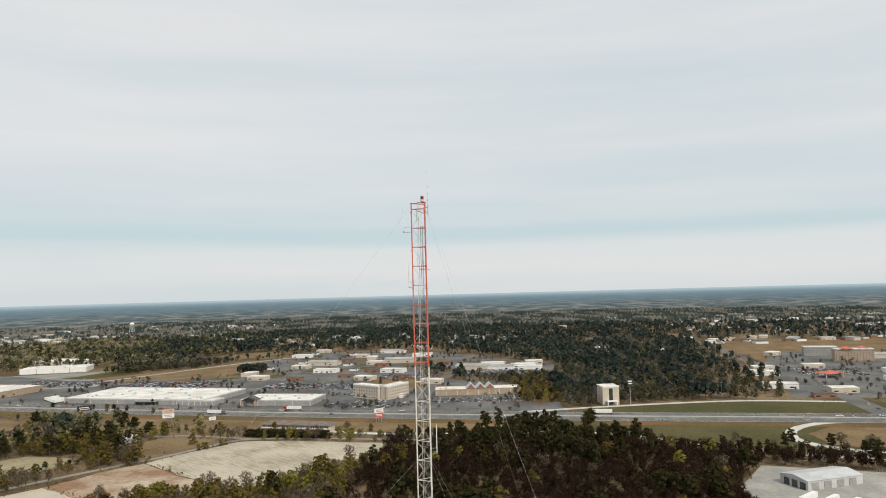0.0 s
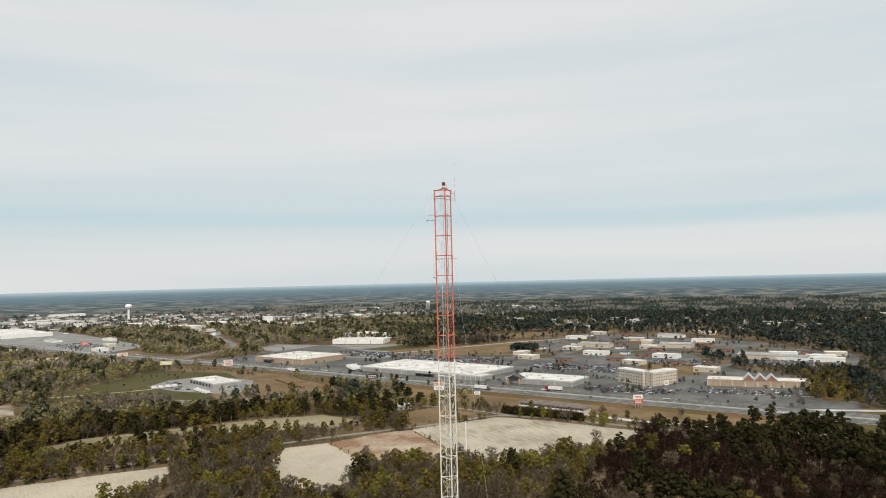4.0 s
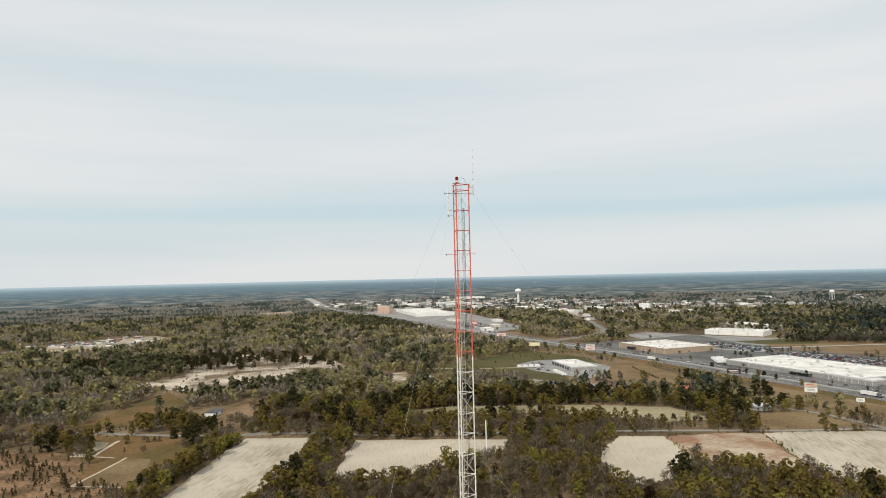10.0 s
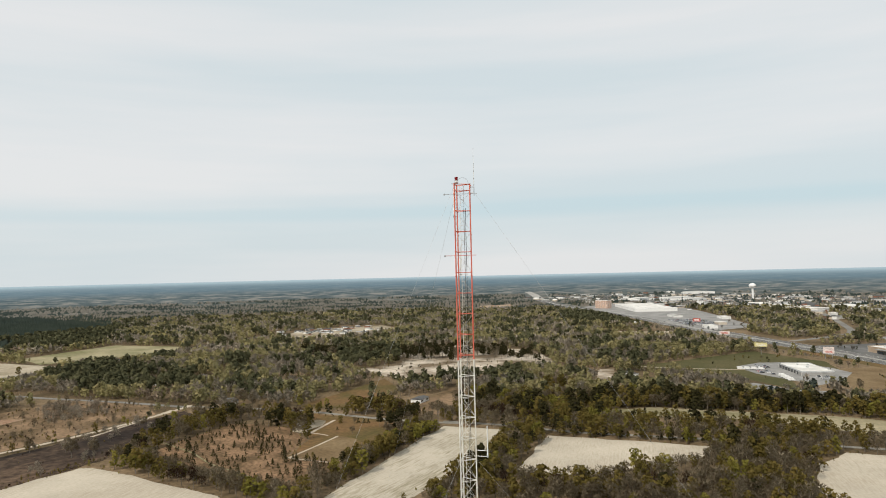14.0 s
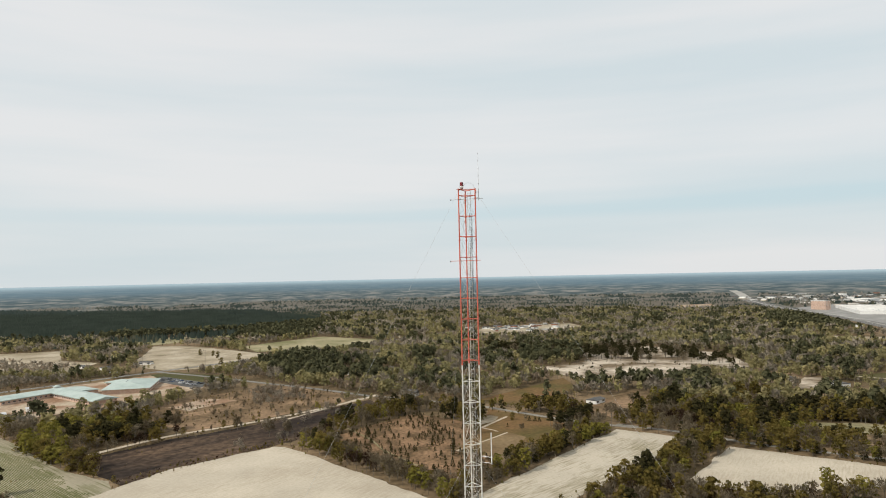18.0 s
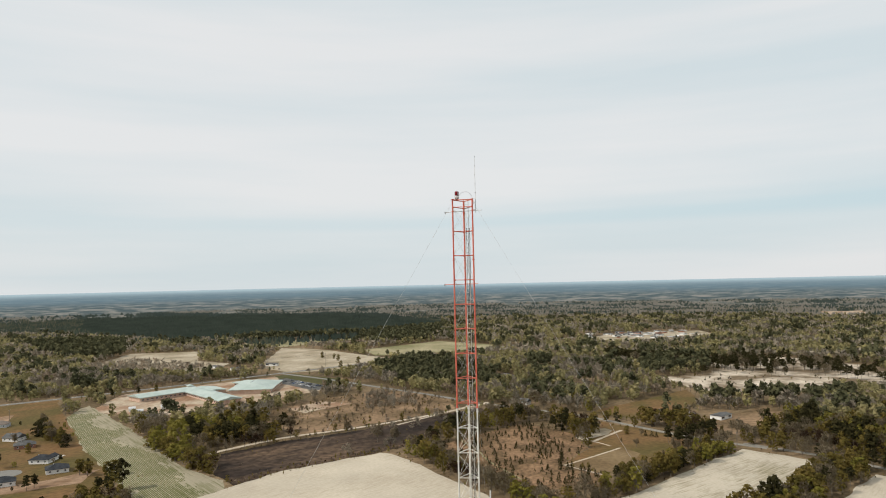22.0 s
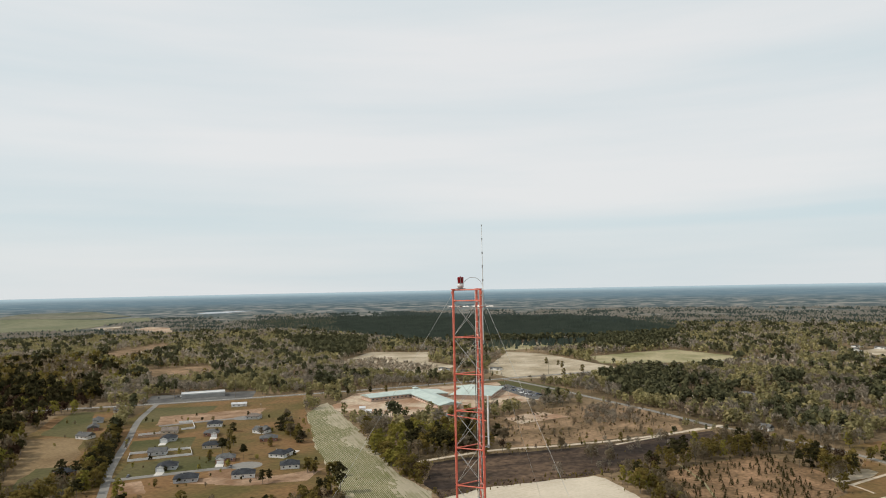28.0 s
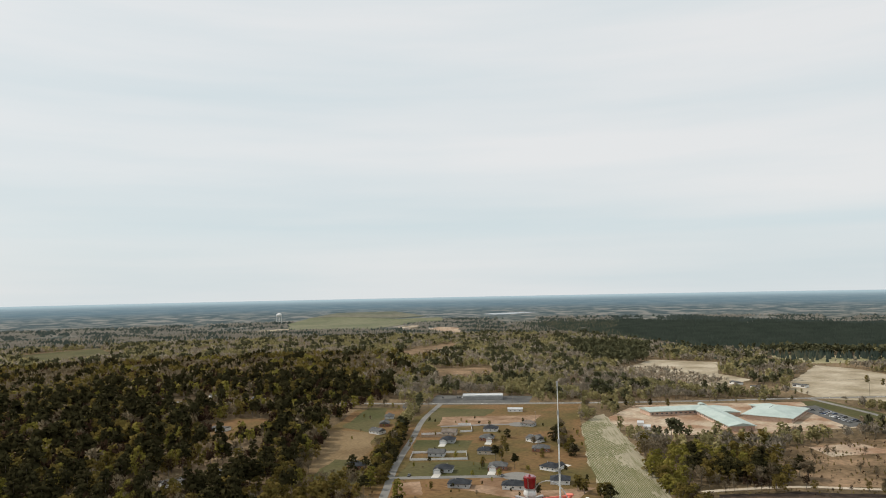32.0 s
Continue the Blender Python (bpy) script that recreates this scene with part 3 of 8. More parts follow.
area("clay_plot", [(-280, -360), (-300, -345), (-318, -310), (-350, -290), (-322, -282), (-296, -305)], M_PLOT, 0.06, "bare reddish soil round two new houses", "bare ground", clear=False)
area("clay_plot", [(-405, -530), (-480, -475), (-520, -500), (-440, -565)], M_PLOT, 0.06, "bare brown building plots", "bare ground", clear=False)
area("yard", [(-263, -495), (-315, -585), (-400, -668), (-450, -640), (-340, -512), (-250, -422), (-215, -440)], M_LAWN, 0.03, "olive and brown lawns beside the street", "lawn")
area("brown_plot", [(-309, -602), (-345, -545), (-296, -480), (-240, -440), (-222, -455)], M_BROWN, 0.06, "brown bare plot behind the houses", "bare ground", clear=False)
area("bare_strip", [(-718, -935), (-800, -885), (-716, -790), (-645, -831)], M_SCRUB, 0.04, "strip of grey cleared wood", "clearing")
area("bare_strip", [(-884, -1275), (-1116, -1380), (-1048, -1276), (-825, -1164)], M_SCRUB, 0.04, "strip of grey cleared wood", "clearing")
area("far_field", [(-230, -1900), (-420, -2000), (-400, -1750), (-240, -1650)], M_GREEN, 0.05, "distant green field", "field")
far_area("far_field", [(-1375, -2850), (-1833, -3524), (-2030, -3500), (-2000, -2900), (-2230, -2845), (-1953, -2461), (-1686, -2366), (-1418, -2188), (-1310, -2105), (-1115, -2309)], M_FARGREEN, "distant green rolling field", "field")
far_area("far_field", [(-1833, -3524), (-2475, -4346), (-2894, -4239), (-2330, -3100), (-2030, -3000), (-2030, -3500)], M_FAROLIVE, "distant olive hill field", "field", 1.5)
far_area("quarry", [(-1496, -2173), (-1636, -2235), (-1453, -1988), (-1369, -1964)], M_SAND, "distant bare sandy diggings", "clearing", 1.6)
far_area("diggings", [(-1431, -1932), (-1596, -2041), (-1579, -1901), (-1329, -1603), (-1356, -1714)], M_CLAY, "distant orange clay diggings", "clearing", 1.6)
far_area("far_field", [(-1038, -2425), (-1190, -2464), (-1115, -2309), (-1022, -2242)], M_TAN, "distant tan strip field", "field", 1.6)
far_area("reservoir", [(-2655, -2995), (-2820, -3100), (-3050, -3060), (-3080, -2960), (-2860, -2900), (-2700, -2840), (-2640, -2880)], M_LAKE, "distant pale still water", "water")
far_area("far_field", [(-2191, 761), (-2217, 893), (-2021, 814), (-2060, 737)], M_CLAY, "distant orange brown clearing", "field")
area("brown_scrub_land", [(-560, -700), (-700, -590), (-760, -640), (-800, -760), (-700, -820)], M_SCRUB, 0.04, "brown scrub and bare saplings behind the road", "clearing", clear=False)
area("grass_clearing", [(-560, 25), (-640, 90), (-690, 130), (-600, 130), (-540, 60)], M_LAWN, 0.04, "olive grass clearing behind the lane", "lawn")
area("grass_clearing", [(-480, 130), (-560, 190), (-600, 180), (-520, 110)], M_SCRUB, 0.04, "brown grass clearing behind the lane", "clearing")
area("big_field", [(-560, 930), (-448, 1083), (-366, 1160), (-300, 1160), (-317, 940), (-405, 905)], M_BROWN, 0.05, "brown grass field behind the stores", "field")
area("tan_field", [(-520, 1187), (-408, 1345), (-330, 1330), (-400, 1180)], M_BROWN, 0.05, "tan field below the far woods", "field")
area("far_clearing", [(-1098, 628), (-1033, 735), (-1000, 700), (-1060, 610)], M_TAN, 0.05, "pale clearing in the wood", "field")
area("far_clearing", [(-2080, 690), (-2029, 860), (-1950, 840), (-1990, 690)], M_TAN, 0.05, "distant pale clearing", "field")
area("gravel_yard", [(-491, 437), (-508, 462), (-461, 468), (-440, 490), (-425, 478), (-463, 441)], M_LOT, 0.06, "small gravel yard behind the tree row", "yard")
area("sand_pad", [(-554, 328), (-566, 318), (-656, 374), (-654, 394)], M_SAND, 0.05, "sandy open ground in the wood", "clearing")

# ---- paved lots ----
area("parking_lot", [(-740, 735), (-480, 690), (-250, 628), (-20, 580), (100, 566), (110, 760), (-20, 840), (-60, 980), (-300, 930), (-400, 900), (-560, 925), (-700, 1010)], M_PARK, 0.08,
     "wide grey asphalt parking lots between the stores", "parking lot", amp=0)
area("parking_lot", [(-782, 922), (-800, 1000), (-692, 1005), (-560, 1040), (-519, 919), (-530, 850), (-703, 880)], M_LOT, 0.075, "worn grey parking lot before the long white store", "parking lot", amp=0)
area("parking_lot", [(-300, 935), (-60, 985), (120, 900), (160, 960), (60, 1130), (-80, 1290), (-300, 1310), (-330, 1150)], M_PARK, 0.07, "grey paved streets between low sheds", "parking lot", amp=0)
area("parking_lot", [(330, 620), (480, 600), (640, 900), (700, 1040), (520, 1080), (420, 900), (372, 740)], M_PARK, 0.07, "grey asphalt lots along the avenue", "parking lot", amp=0)
area("open_field", [(440, 930), (520, 1085), (700, 1045), (830, 1290), (600, 1330), (480, 1230)], M_BROWN, 0.05, "tan open field behind the hotels", "field")
area("parking_lot", [(-1900, 1000), (-2060, 1210), (-1760, 1240), (-1480, 1130), (-1040, 920), (-1000, 770), (-1330, 880), (-1600, 930)], M_LOT, 0.07, "large grey parking lot by the shopping centre", "parking lot", amp=0)
area("vehicle_yard", [(-609, 522), (-625, 567), (-612, 598), (-560, 606), (-520, 596), (-482, 545), (-471, 505), (-555, 505)], M_LOT, 0.08, "grey paved yard round the dealership", "yard", amp=0)
area("truck_yard", [(150, 308), (190, 367), (252, 345), (320, 330), (320, 240), (160, 240)], M_OLDCONC, 0.08, "pale concrete yard round the metal shed", "yard", amp=0)
area("town_ground", [(-2700, 1450), (-1950, 1250), (-1500, 1400), (-1000, 1480), (-1100, 1900), (-1900, 2100), (-2700, 1900)], M_ASPH, 0.05, "grey streets of the distant town", "town", amp=0, clear=False)
area("school_lot", [(-700, -250), (-770, -335), (-745, -345), (-672, -262)], M_ASPH, 0.09, "asphalt parking lot beside the school", "parking lot", amp=0)
area("shop_yard", [(-478, -640), (-560, -560), (-610, -600), (-530, -690)], M_ASPH, 0.07, "grey yard round the long shed", "yard", amp=0)

# grass and wood among the lots
area("hotel_lawn", [(-118, 860), (-30, 878), (-15, 780), (-58, 755), (-105, 800)], M_BROWN, 0.10, "brown lawn behind the hotel", "lawn", clear=False)
area("wooded_patch", [(60, 735), (88, 850), (195, 845), (150, 690), (120, 640), (85, 625), (66, 645)], M_LAWN, 0.10, "rough grass under bare trees between the stores", "verge", clear=False)
area("green_plot", [(-559, 1010), (-545, 1080), (-480, 1000), (-530, 935), (-585, 950)], M_GREEN, 0.11, "green lawn beside the long white store", "lawn", clear=False)
area("green_plot", [(-335, 940), (-320, 1000), (-270, 985), (-285, 935)], M_LAWN, 0.11, "olive plot between the low shops", "lawn", clear=False)
area("green_plot", [(-230, 1110), (-140, 1130), (-150, 1160), (-250, 1150)], M_LAWN, 0.11, "olive plot between the sheds", "lawn", clear=False)
area("green_plot", [(-480, 880), (-300, 895), (-310, 912), (-490, 900)], M_LAWN, 0.11, "strip of grass behind the parking lot", "lawn", clear=False)
area("bare_wood_floor", [(-832, -760), (-948, -656), (-874, -492), (-746, -502), (-677, -578)], M_SCRUB, 0.03, "grey brown floor of a bare young wood", "clearing", clear=False)
area("lawn", [(-250, -705), (-280, -712), (-306, -680), (-272, -628), (-233, -610), (-212, -609)], M_LAWN, 0.05, "olive garden clearing in the wood", "lawn")
area("green_lawn", [(-335, -590), (-418, -672), (-432, -655), (-366, -570), (-342, -550)], M_GREEN, 0.06, "green lawn beside the small houses", "lawn", clear=False)
area("green_lawn", [(-222, -440), (-262, -478), (-285, -454), (-247, -408), (-228, -403)], M_GREEN, 0.06, "green lawn round the single house", "lawn", clear=False)
area("clay_plot", [(-261, -387), (-274, -380), (-256, -354), (-246, -367)], M_PLOT, 0.06, "bare reddish building plot", "bare ground", clear=False)
area("clay_plot", [(-312, -358), (-324, -350), (-296, -319), (-288, -328)], M_PLOT, 0.065, "bare reddish building plot", "bare ground", clear=False)

area("parking_lot", [(10, 1048), (140, 1040), (130, 850), (14, 868)], M_PARK, 0.09, "grey car sales lot with rows of cars", "parking lot", amp=0)

area("green_lawn", [(-300, -430), (-264, -398), (-300, -372), (-318, -352), (-346, -380), (-337, -402)], M_GREEN, 0.055, "green lawns between the new houses", "lawn", clear=False)
area("green_lawn", [(-326, -458), (-356, -428), (-388, -455), (-352, -492)], M_GREEN, 0.055, "green lawns between the new houses", "lawn", clear=False)
area("green_lawn", [(-408, -556), (-470, -612), (-510, -560), (-450, -520)], M_GREEN, 0.045, "olive green lawn below the country road", "lawn", clear=False)

pr = random.Random(21)
for i in range(60):
    x, y = pr.uniform(-330, 110), pr.uniform(890, 1290)
    if inside(ccw([(-300, 900), (-60, 985), (120, 900), (150, 960), (60, 1120), (-80, 1280), (-290, 1300), (-320, 1150)]), np.array([x]), np.array([y]))[0]:
        w, d, a = pr.uniform(8, 26), pr.uniform(5, 16), radians(-13 + pr.choice((0, 90)))
        q = [(x + w * u * math.cos(a) - d * v * math.sin(a), y + w * u * math.sin(a) + d * v * math.cos(a)) for u, v in ((-1, -1), (1, -1), (1, 1), (-1, 1))]
        area("lawn_plot", q, pr.choice((M_LAWN, M_GREEN, M_BROWN)), 0.15, "worn grass plot between the low shops", "lawn", clear=False)

# ---- roads ----
HWY = [(900, 385), (600, 455), (324, 512), (96, 552), (-227, 617), (-560, 698), (-900, 768), (-1179, 827), (-1586, 930), (-1985, 984), (-2485, 1124)]
hwy = curve(HWY, 20)
for off in (11.5, -11.5):
    tagged(new("highway", strip(hwy, off, 20, 0.16).mesh("highway", M_ROAD)), "grey three lane carriageway of a divided highway", "road", kind="structure")
tagged(new("highway_median", strip(hwy, 0, 3.0, 0.14).mesh("highway_median", M_ASPH)), "dark paved median of the highway", "road", kind="structure")
tagged(new("median_barrier", strip(hwy, 0, 0.5, 1.0, thick=0.9).mesh("median_barrier", M_CONC)), "low concrete barrier along the median", "barrier", kind="structure")
tagged(new("verge", strip([p for p in hwy if -760 < p.x < 460], 31, 17, 0.13).mesh("verge", M_LAWN)), "mown grass strip along the highway", "verge", kind="structure")
# where it runs on over the far land
far_hwy = Mesher()
line = curve([(-2300, 1068), (-2485, 1124), (-3000, 1325), (-3565, 1529)], 80)
for a, b in zip(line[2:], line[3:]):
    d = (b - a).normalized()
    w = Vector((-d.y, d.x, 0)) * 19
    far_hwy.face([(q[0], q[1], q[2] + 1.2) for q in (on_ramp(*(p + e)[:2]) for p, e in ((a, -w), (b, -w), (b, w), (a, w)))])
    CLEAR.append([(p + 3 * e)[:2] for p, e in ((a, -w), (b, -w), (b, w), (a, w))])
tagged(new("highway", far_hwy.mesh("highway", M_OLDCONC)), "pale highway running on to the skyline", "road", kind="structure")
lines = Mesher()
for c in (-11.5, 11.5):
    for o in (-8.2, 8.2):
        strip(hwy, c + o, 0.35, 0.18, lines, 0)
    for o in (-2.7, 2.7):
        strip(curve(HWY, 7), c + o, 0.3, 0.18, lines, 0, dash=True)
tagged(new("lane_markings", lines.mesh("lane_markings", M_LINE)), "white lane lines on the highway", "road marking", kind="structure")
for a, b in zip(hwy, hwy[1:]):
    d = (b - a).normalized()
    nn = Vector((-d.y, d.x, 0)) * 44
    CLEAR.append([tuple((a - nn)[:2]), tuple((b - nn)[:2]), tuple((b + nn)[:2]), tuple((a + nn)[:2])])
    VIEW.append(CLEAR[-1])

road("road", [(-453, 128), (-418, 172), (-381, 206), (-320, 292), (-259, 372), (-213, 426), (-190, 458), (-172, 482), (-120, 482), (-50, 470), (40, 452)], 5.0, M_LANE, "narrow pale frontage lane")
road("road", [(-608, -80), (-588, -46), (-545, 22), (-509, 58), (-480, 86), (-453, 120), (-440, 140)], 5.0, M_LANE, "narrow pale country lane", clear=5.0, view=True)
road("dirt_track", [(-392, -238), (-403, -233), (-447, -204), (-481, -164), (-526, -121), (-590, -74), (-608, -66)], 4.5, M_DIRT, "pale dirt track beside the burnt field")
road("dirt_track", [(-660, 425), (-644, 438), (-609, 477), (-585, 515)], 3.5, M_DIRT, "pale track across the rough field", clear=None)
road("dirt_track", [(-500, -128), (-540, -105), (-588, -80)], 3.0, M_DIRT, "second pale track beside the burnt field", clear=None)
road("road", [(-250, 503), (-240, 504), (-214, 501), (-179, 490), (-160, 485)], 4.0, M_LANE, "pale driveway to the white cottage")
road("dirt_track", [(-452, 27), (-470, 37), (-490, 49)], 2.6, M_DIRT, "pale track beside the gravel plot", clear=None)
road("footpath", [(-453, 25), (-446, 32), (-438, 38)], 1.4, M_DIRT, "pale worn path across the lawn", clear=None)
road("footpath", [(-385, 6), (-410, 26), (-434, 44)], 1.6, M_DIRT, "pale worn path across the lawn", clear=None)
road("footpath", [(-385, 7), (-376, 17), (-366, 29)], 1.6, M_DIRT, "pale worn path across the lawn", clear=None)
road("footpath", [(-461, -75), (-420, -52), (-392, -42), (-350, -17)], 1.2, M_PAST, "pale worn path through the young conifers", clear=1.0)
road("road", [(-150, -270), (-238, -370), (-284, -425), (-352, -497), (-417, -567), (-490, -632)], 5.6, M_STREET, "grey estate street lined with trees", clear=5.0, view=True)
road("road", [(-250, -900), (-419, -712), (-491, -634), (-616, -518), (-695, -452), (-804, -370), (-942, -262), (-1150, -110), (-1400, 60)], 9.0, M_STREET, "two lane grey country road", clear=5.0, view=True)
road("road", [(-814, -362), (-758, -275), (-703, -202), (-650, -130), (-600, -70)], 6.5, M_STREET, "pale branch road past the school", clear=5.0, view=True)
road("road", [(-263, -402), (-319, -357), (-332, -346)], 7.0, M_STREET, "grey cul de sac")
road("road", [(-406, -525), (-448, -498), (-466, -482)], 6.5, M_STREET, "grey cul de sac")
area("turning_circle", [(-333 + 11 * math.cos(k * 0.4488), -345 + 11 * math.sin(k * 0.4488)) for k in range(14)], M_STREET, 0.21, "round grey end of the cul de sac", "road", amp=0, clear=False)
area("turning_circle", [(-468 + 11 * math.cos(k * 0.4488), -480 + 11 * math.sin(k * 0.4488)) for k in range(14)], M_STREET, 0.21, "round grey end of the cul de sac", "road", amp=0, clear=False)
road("road", [(-105, 508), (-54, 492), (20, 488), (111, 476), (145, 455), (178, 424), (222, 396), (270, 378), (420, 345)], 7.0, M_CONC, "pale concrete service road")
road("slip_road", [(420, 352), (300, 385), (262, 405), (246, 430), (250, 455), (268, 480), (310, 497), (400, 488)], 8.0, M_CONC, "pale concrete slip road loop")
road("slip_road", [(60, 578), (130, 594), (214, 607), (285, 610), (366, 592)], 7.0, M_CONC, "pale concrete slip road")
road("avenue", [(330, 380), (360, 510), (378, 600), (405, 720), (420, 900), (455, 1150), (480, 1360)], 20.0, M_ROAD, "wide grey avenue crossing the highway")
road("avenue", [(-60, 590), (-40, 700), (-20, 830), (20, 1000)], 12.0, M_ROAD, "grey street between the hotel and the store")
road("avenue", [(-800, 775), (-835, 905), (-887, 982), (-985, 1068), (-1093, 1158), (-1200, 1244), (-1307, 1329), (-1495, 1487), (-1800, 1740)], 12.0, M_STREET, "pale avenue into the distant town", clear=8.0, view=True)
road("road", [(-700, 855), (-495, 845), (-500, 893), (-467, 955), (-371, 1112), (-300, 1200)], 9.0, M_OLDCONC, "pale street past the brown field", clear=4.0)
road("road", [(-600, 900), (-450, 895), (-300, 925), (-60, 985), (160, 905)], 10.0, M_ROAD, "grey street behind the stores")
tagged(new("lane_markings", strip(curve([(-250, -900), (-419, -712), (-491, -634), (-616, -518), (-695, -452), (-804, -370), (-942, -262)], 10), 0, 0.4, 0.2, None, 0, dash=True).mesh("lane_markings", M_LINE)),
       "faint centre line on the country road", "road marking", kind="structure")

# ---- woods ----
rng = np.random.default_rng(7)


def tris(cc, size, wild=0.55, thin=1.0):
    """Small leaf triangles at the places cc (place and outward way), facing mostly outward."""
    p, out = cc
    n = len(p)
    nn = out + rng.normal(size=(n, 3)) * wild
    nn /= np.linalg.norm(nn, axis=1, keepdims=True)
    u = np.cross(nn, rng.normal(size=(n, 3)))
    u /= np.linalg.norm(u, axis=1, keepdims=True)
    v = np.cross(nn, u)
    s = size * rng.uniform(0.65, 1.3, (n, 1))
    return np.stack([p + s * u * 1.15, p + s * thin * (-0.5 * u + 0.85 * v), p + s * thin * (-0.5 * u - 0.85 * v)], 1).reshape(-1, 3)


def unit(a):
    return a / np.maximum(np.linalg.norm(a, axis=-1, keepdims=True), 1e-9)


def leaf_normals(cc, wander, lift):
    p, out = cc
    return np.repeat(unit(out + rng.normal(size=out.shape) * wander + np.array((0, 0, lift))), 3, axis=0)


def flat_normals(v):
    q = v.reshape(-1, 3, 3)
    return np.repeat(unit(np.cross(q[:, 1] - q[:, 0], q[:, 2] - q[:, 0])), 3, axis=0)


def blob(n, c, r):
    """Places near the skin of an ellipsoid, more of them above, with the way outward."""
    p = rng.normal(size=(n, 3))
    p /= np.linalg.norm(p, axis=1, keepdims=True)
    p[:, 2] = np.where(p[:, 2] < -0.4, -p[:, 2], p[:, 2])
    return np.array(c) + p * np.array(r) * rng.uniform(0.7, 1.06, (n, 1)), p


def twigs(p, out, size, thin):
    """Slender twigs that start at the places p and reach up and outward."""
    n = len(p)
    d = unit(out + np.array((0, 0, 0.55)) + rng.normal(size=(n, 3)) * 0.45)
    w = unit(np.cross(d, rng.normal(size=(n, 3))))
    s = size * rng.uniform(0.6, 1.4, (n, 1))
    return np.stack([p - w * s * thin, p + w * s * thin, p + d * s * 2.0], 1).reshape(-1, 3)


def tree_proto(kind, count, size, sides=4, limbs=True):
    """A tree of height 1: trunk and limbs, and a crown of small leaf or twig triangles."""
    tv, cv = [], []

    def limb(a, b, r0, r1, always=False):
        if not (limbs or always):
            return
        m = Mesher().rod(a, b, r0, sides, r1, caps=False)
        for f in m.f:
            tv.extend([m.v[f[0]], m.v[f[1]], m.v[f[2]], m.v[f[0]], m.v[f[2]], m.v[f[3]]])

    if kind == "pine":
        lean = rng.uniform(-0.02, 0.02, 2)
        limb((0, 0, -0.02), (*lean, 0.95), 0.015, 0.005, True)
        low = rng.uniform(0.34, 0.55)
        k = 12
        for i in range(k):
            z = low + (0.96 - low) * i / (k - 1)
            w = 0.17 * max(0.0, 1 - ((z - low * 0.5 - 0.36) / 0.44) ** 2) ** 0.5 * rng.uniform(0.6, 1.15) + 0.03
            a = i * 2.4 + rng.uniform(-0.5, 0.5)
            c = (0.7 * w * math.cos(a), 0.7 * w * math.sin(a), z)
            limb((0, 0, z - 0.03), c, 0.006, 0.002)
            cv.append(blob(max(1, count // k), c, (w * 0.72, w * 0.72, 0.06)))
    elif kind == "conifer":
        limb((0, 0, -0.02), (0, 0, 0.9), 0.02, 0.004, True)
        for i in range(9):
            z = 0.1 + 0.86 * i / 8
            w = 0.40 * (1.02 - z) + 0.04
            cv.append(blob(max(1, count // 9), (0, 0, z), (w, w, 0.07)))
    elif kind in ("oak", "spring", "shrub", "evergreen"):
        bushy = kind in ("shrub", "evergreen")
        low = 0.0 if bushy else rng.uniform(0.10, 0.26)
        wide = 0.34 if bushy else rng.uniform(0.21, 0.30)
        limb((0, 0, -0.02), (0.01, 0.01, 0.6), 0.022, 0.010, True)
        k = 9 if bushy else 15
        for i in range(k):
            u = (i + rng.uniform(0.2, 0.8)) / k
            a = i * 2.4 + rng.uniform(-0.5, 0.5)
            z = low + (0.93 - low) * u
            rr = wide * math.sqrt(max(0.0, 1 - ((u - 0.42) / 0.60) ** 2)) * rng.uniform(0.35, 0.95)
            c = (rr * math.cos(a), rr * math.sin(a), z)
            limb((0.01, 0.01, 0.3), c, 0.009, 0.003)
            s = rng.uniform(0.15, 0.22) if bushy else rng.uniform(0.075, 0.145)
            cv.append(blob(max(1, count // k), c, (s, s, s * 0.8)))
    else:
        limb((0, 0, -0.02), (0.01, 0, 0.62), 0.017, 0.007, True)
        k = 11
        wide = rng.uniform(0.16, 0.27)
        for i in range(k):
            a = i * 2.4 + rng.uniform(-0.4, 0.4)
            z = 0.34 + 0.50 * (i + rng.random()) / k
            rr = wide * math.sqrt(max(0.05, 1 - ((z - 0.55) / 0.42) ** 2)) * rng.uniform(0.4, 1.0)
            c = (rr * math.cos(a), rr * math.sin(a), z)
            limb((0.01, 0, 0.22 + 0.45 * (z - 0.3)), (c[0], c[1], z + 0.06), 0.008, 0.002)
            cv.append(blob(max(1, count // k), c, (0.10, 0.10, 0.11)))
    cc = np.concatenate([p for p, _ in cv]), np.concatenate([o for _, o in cv])
    crown = twigs(*cc, size * 0.95, 0.30 if count > 60 else 0.55) if kind in ("bare", "red") else tris(cc, size, 0.4)
    tv = np.array(tv, float).reshape(-1, 3)
    return tv, crown, np.concatenate([flat_normals(tv), leaf_normals(cc, 0.35, 0.4)])


CODE = {"pine": 0, "conifer": 0, "evergreen": 0, "oak": 1, "shrub": 1, "spring": 2, "bare": 3, "red": 4}
KINDS = ["pine", "oak", "spring", "bare", "red"]


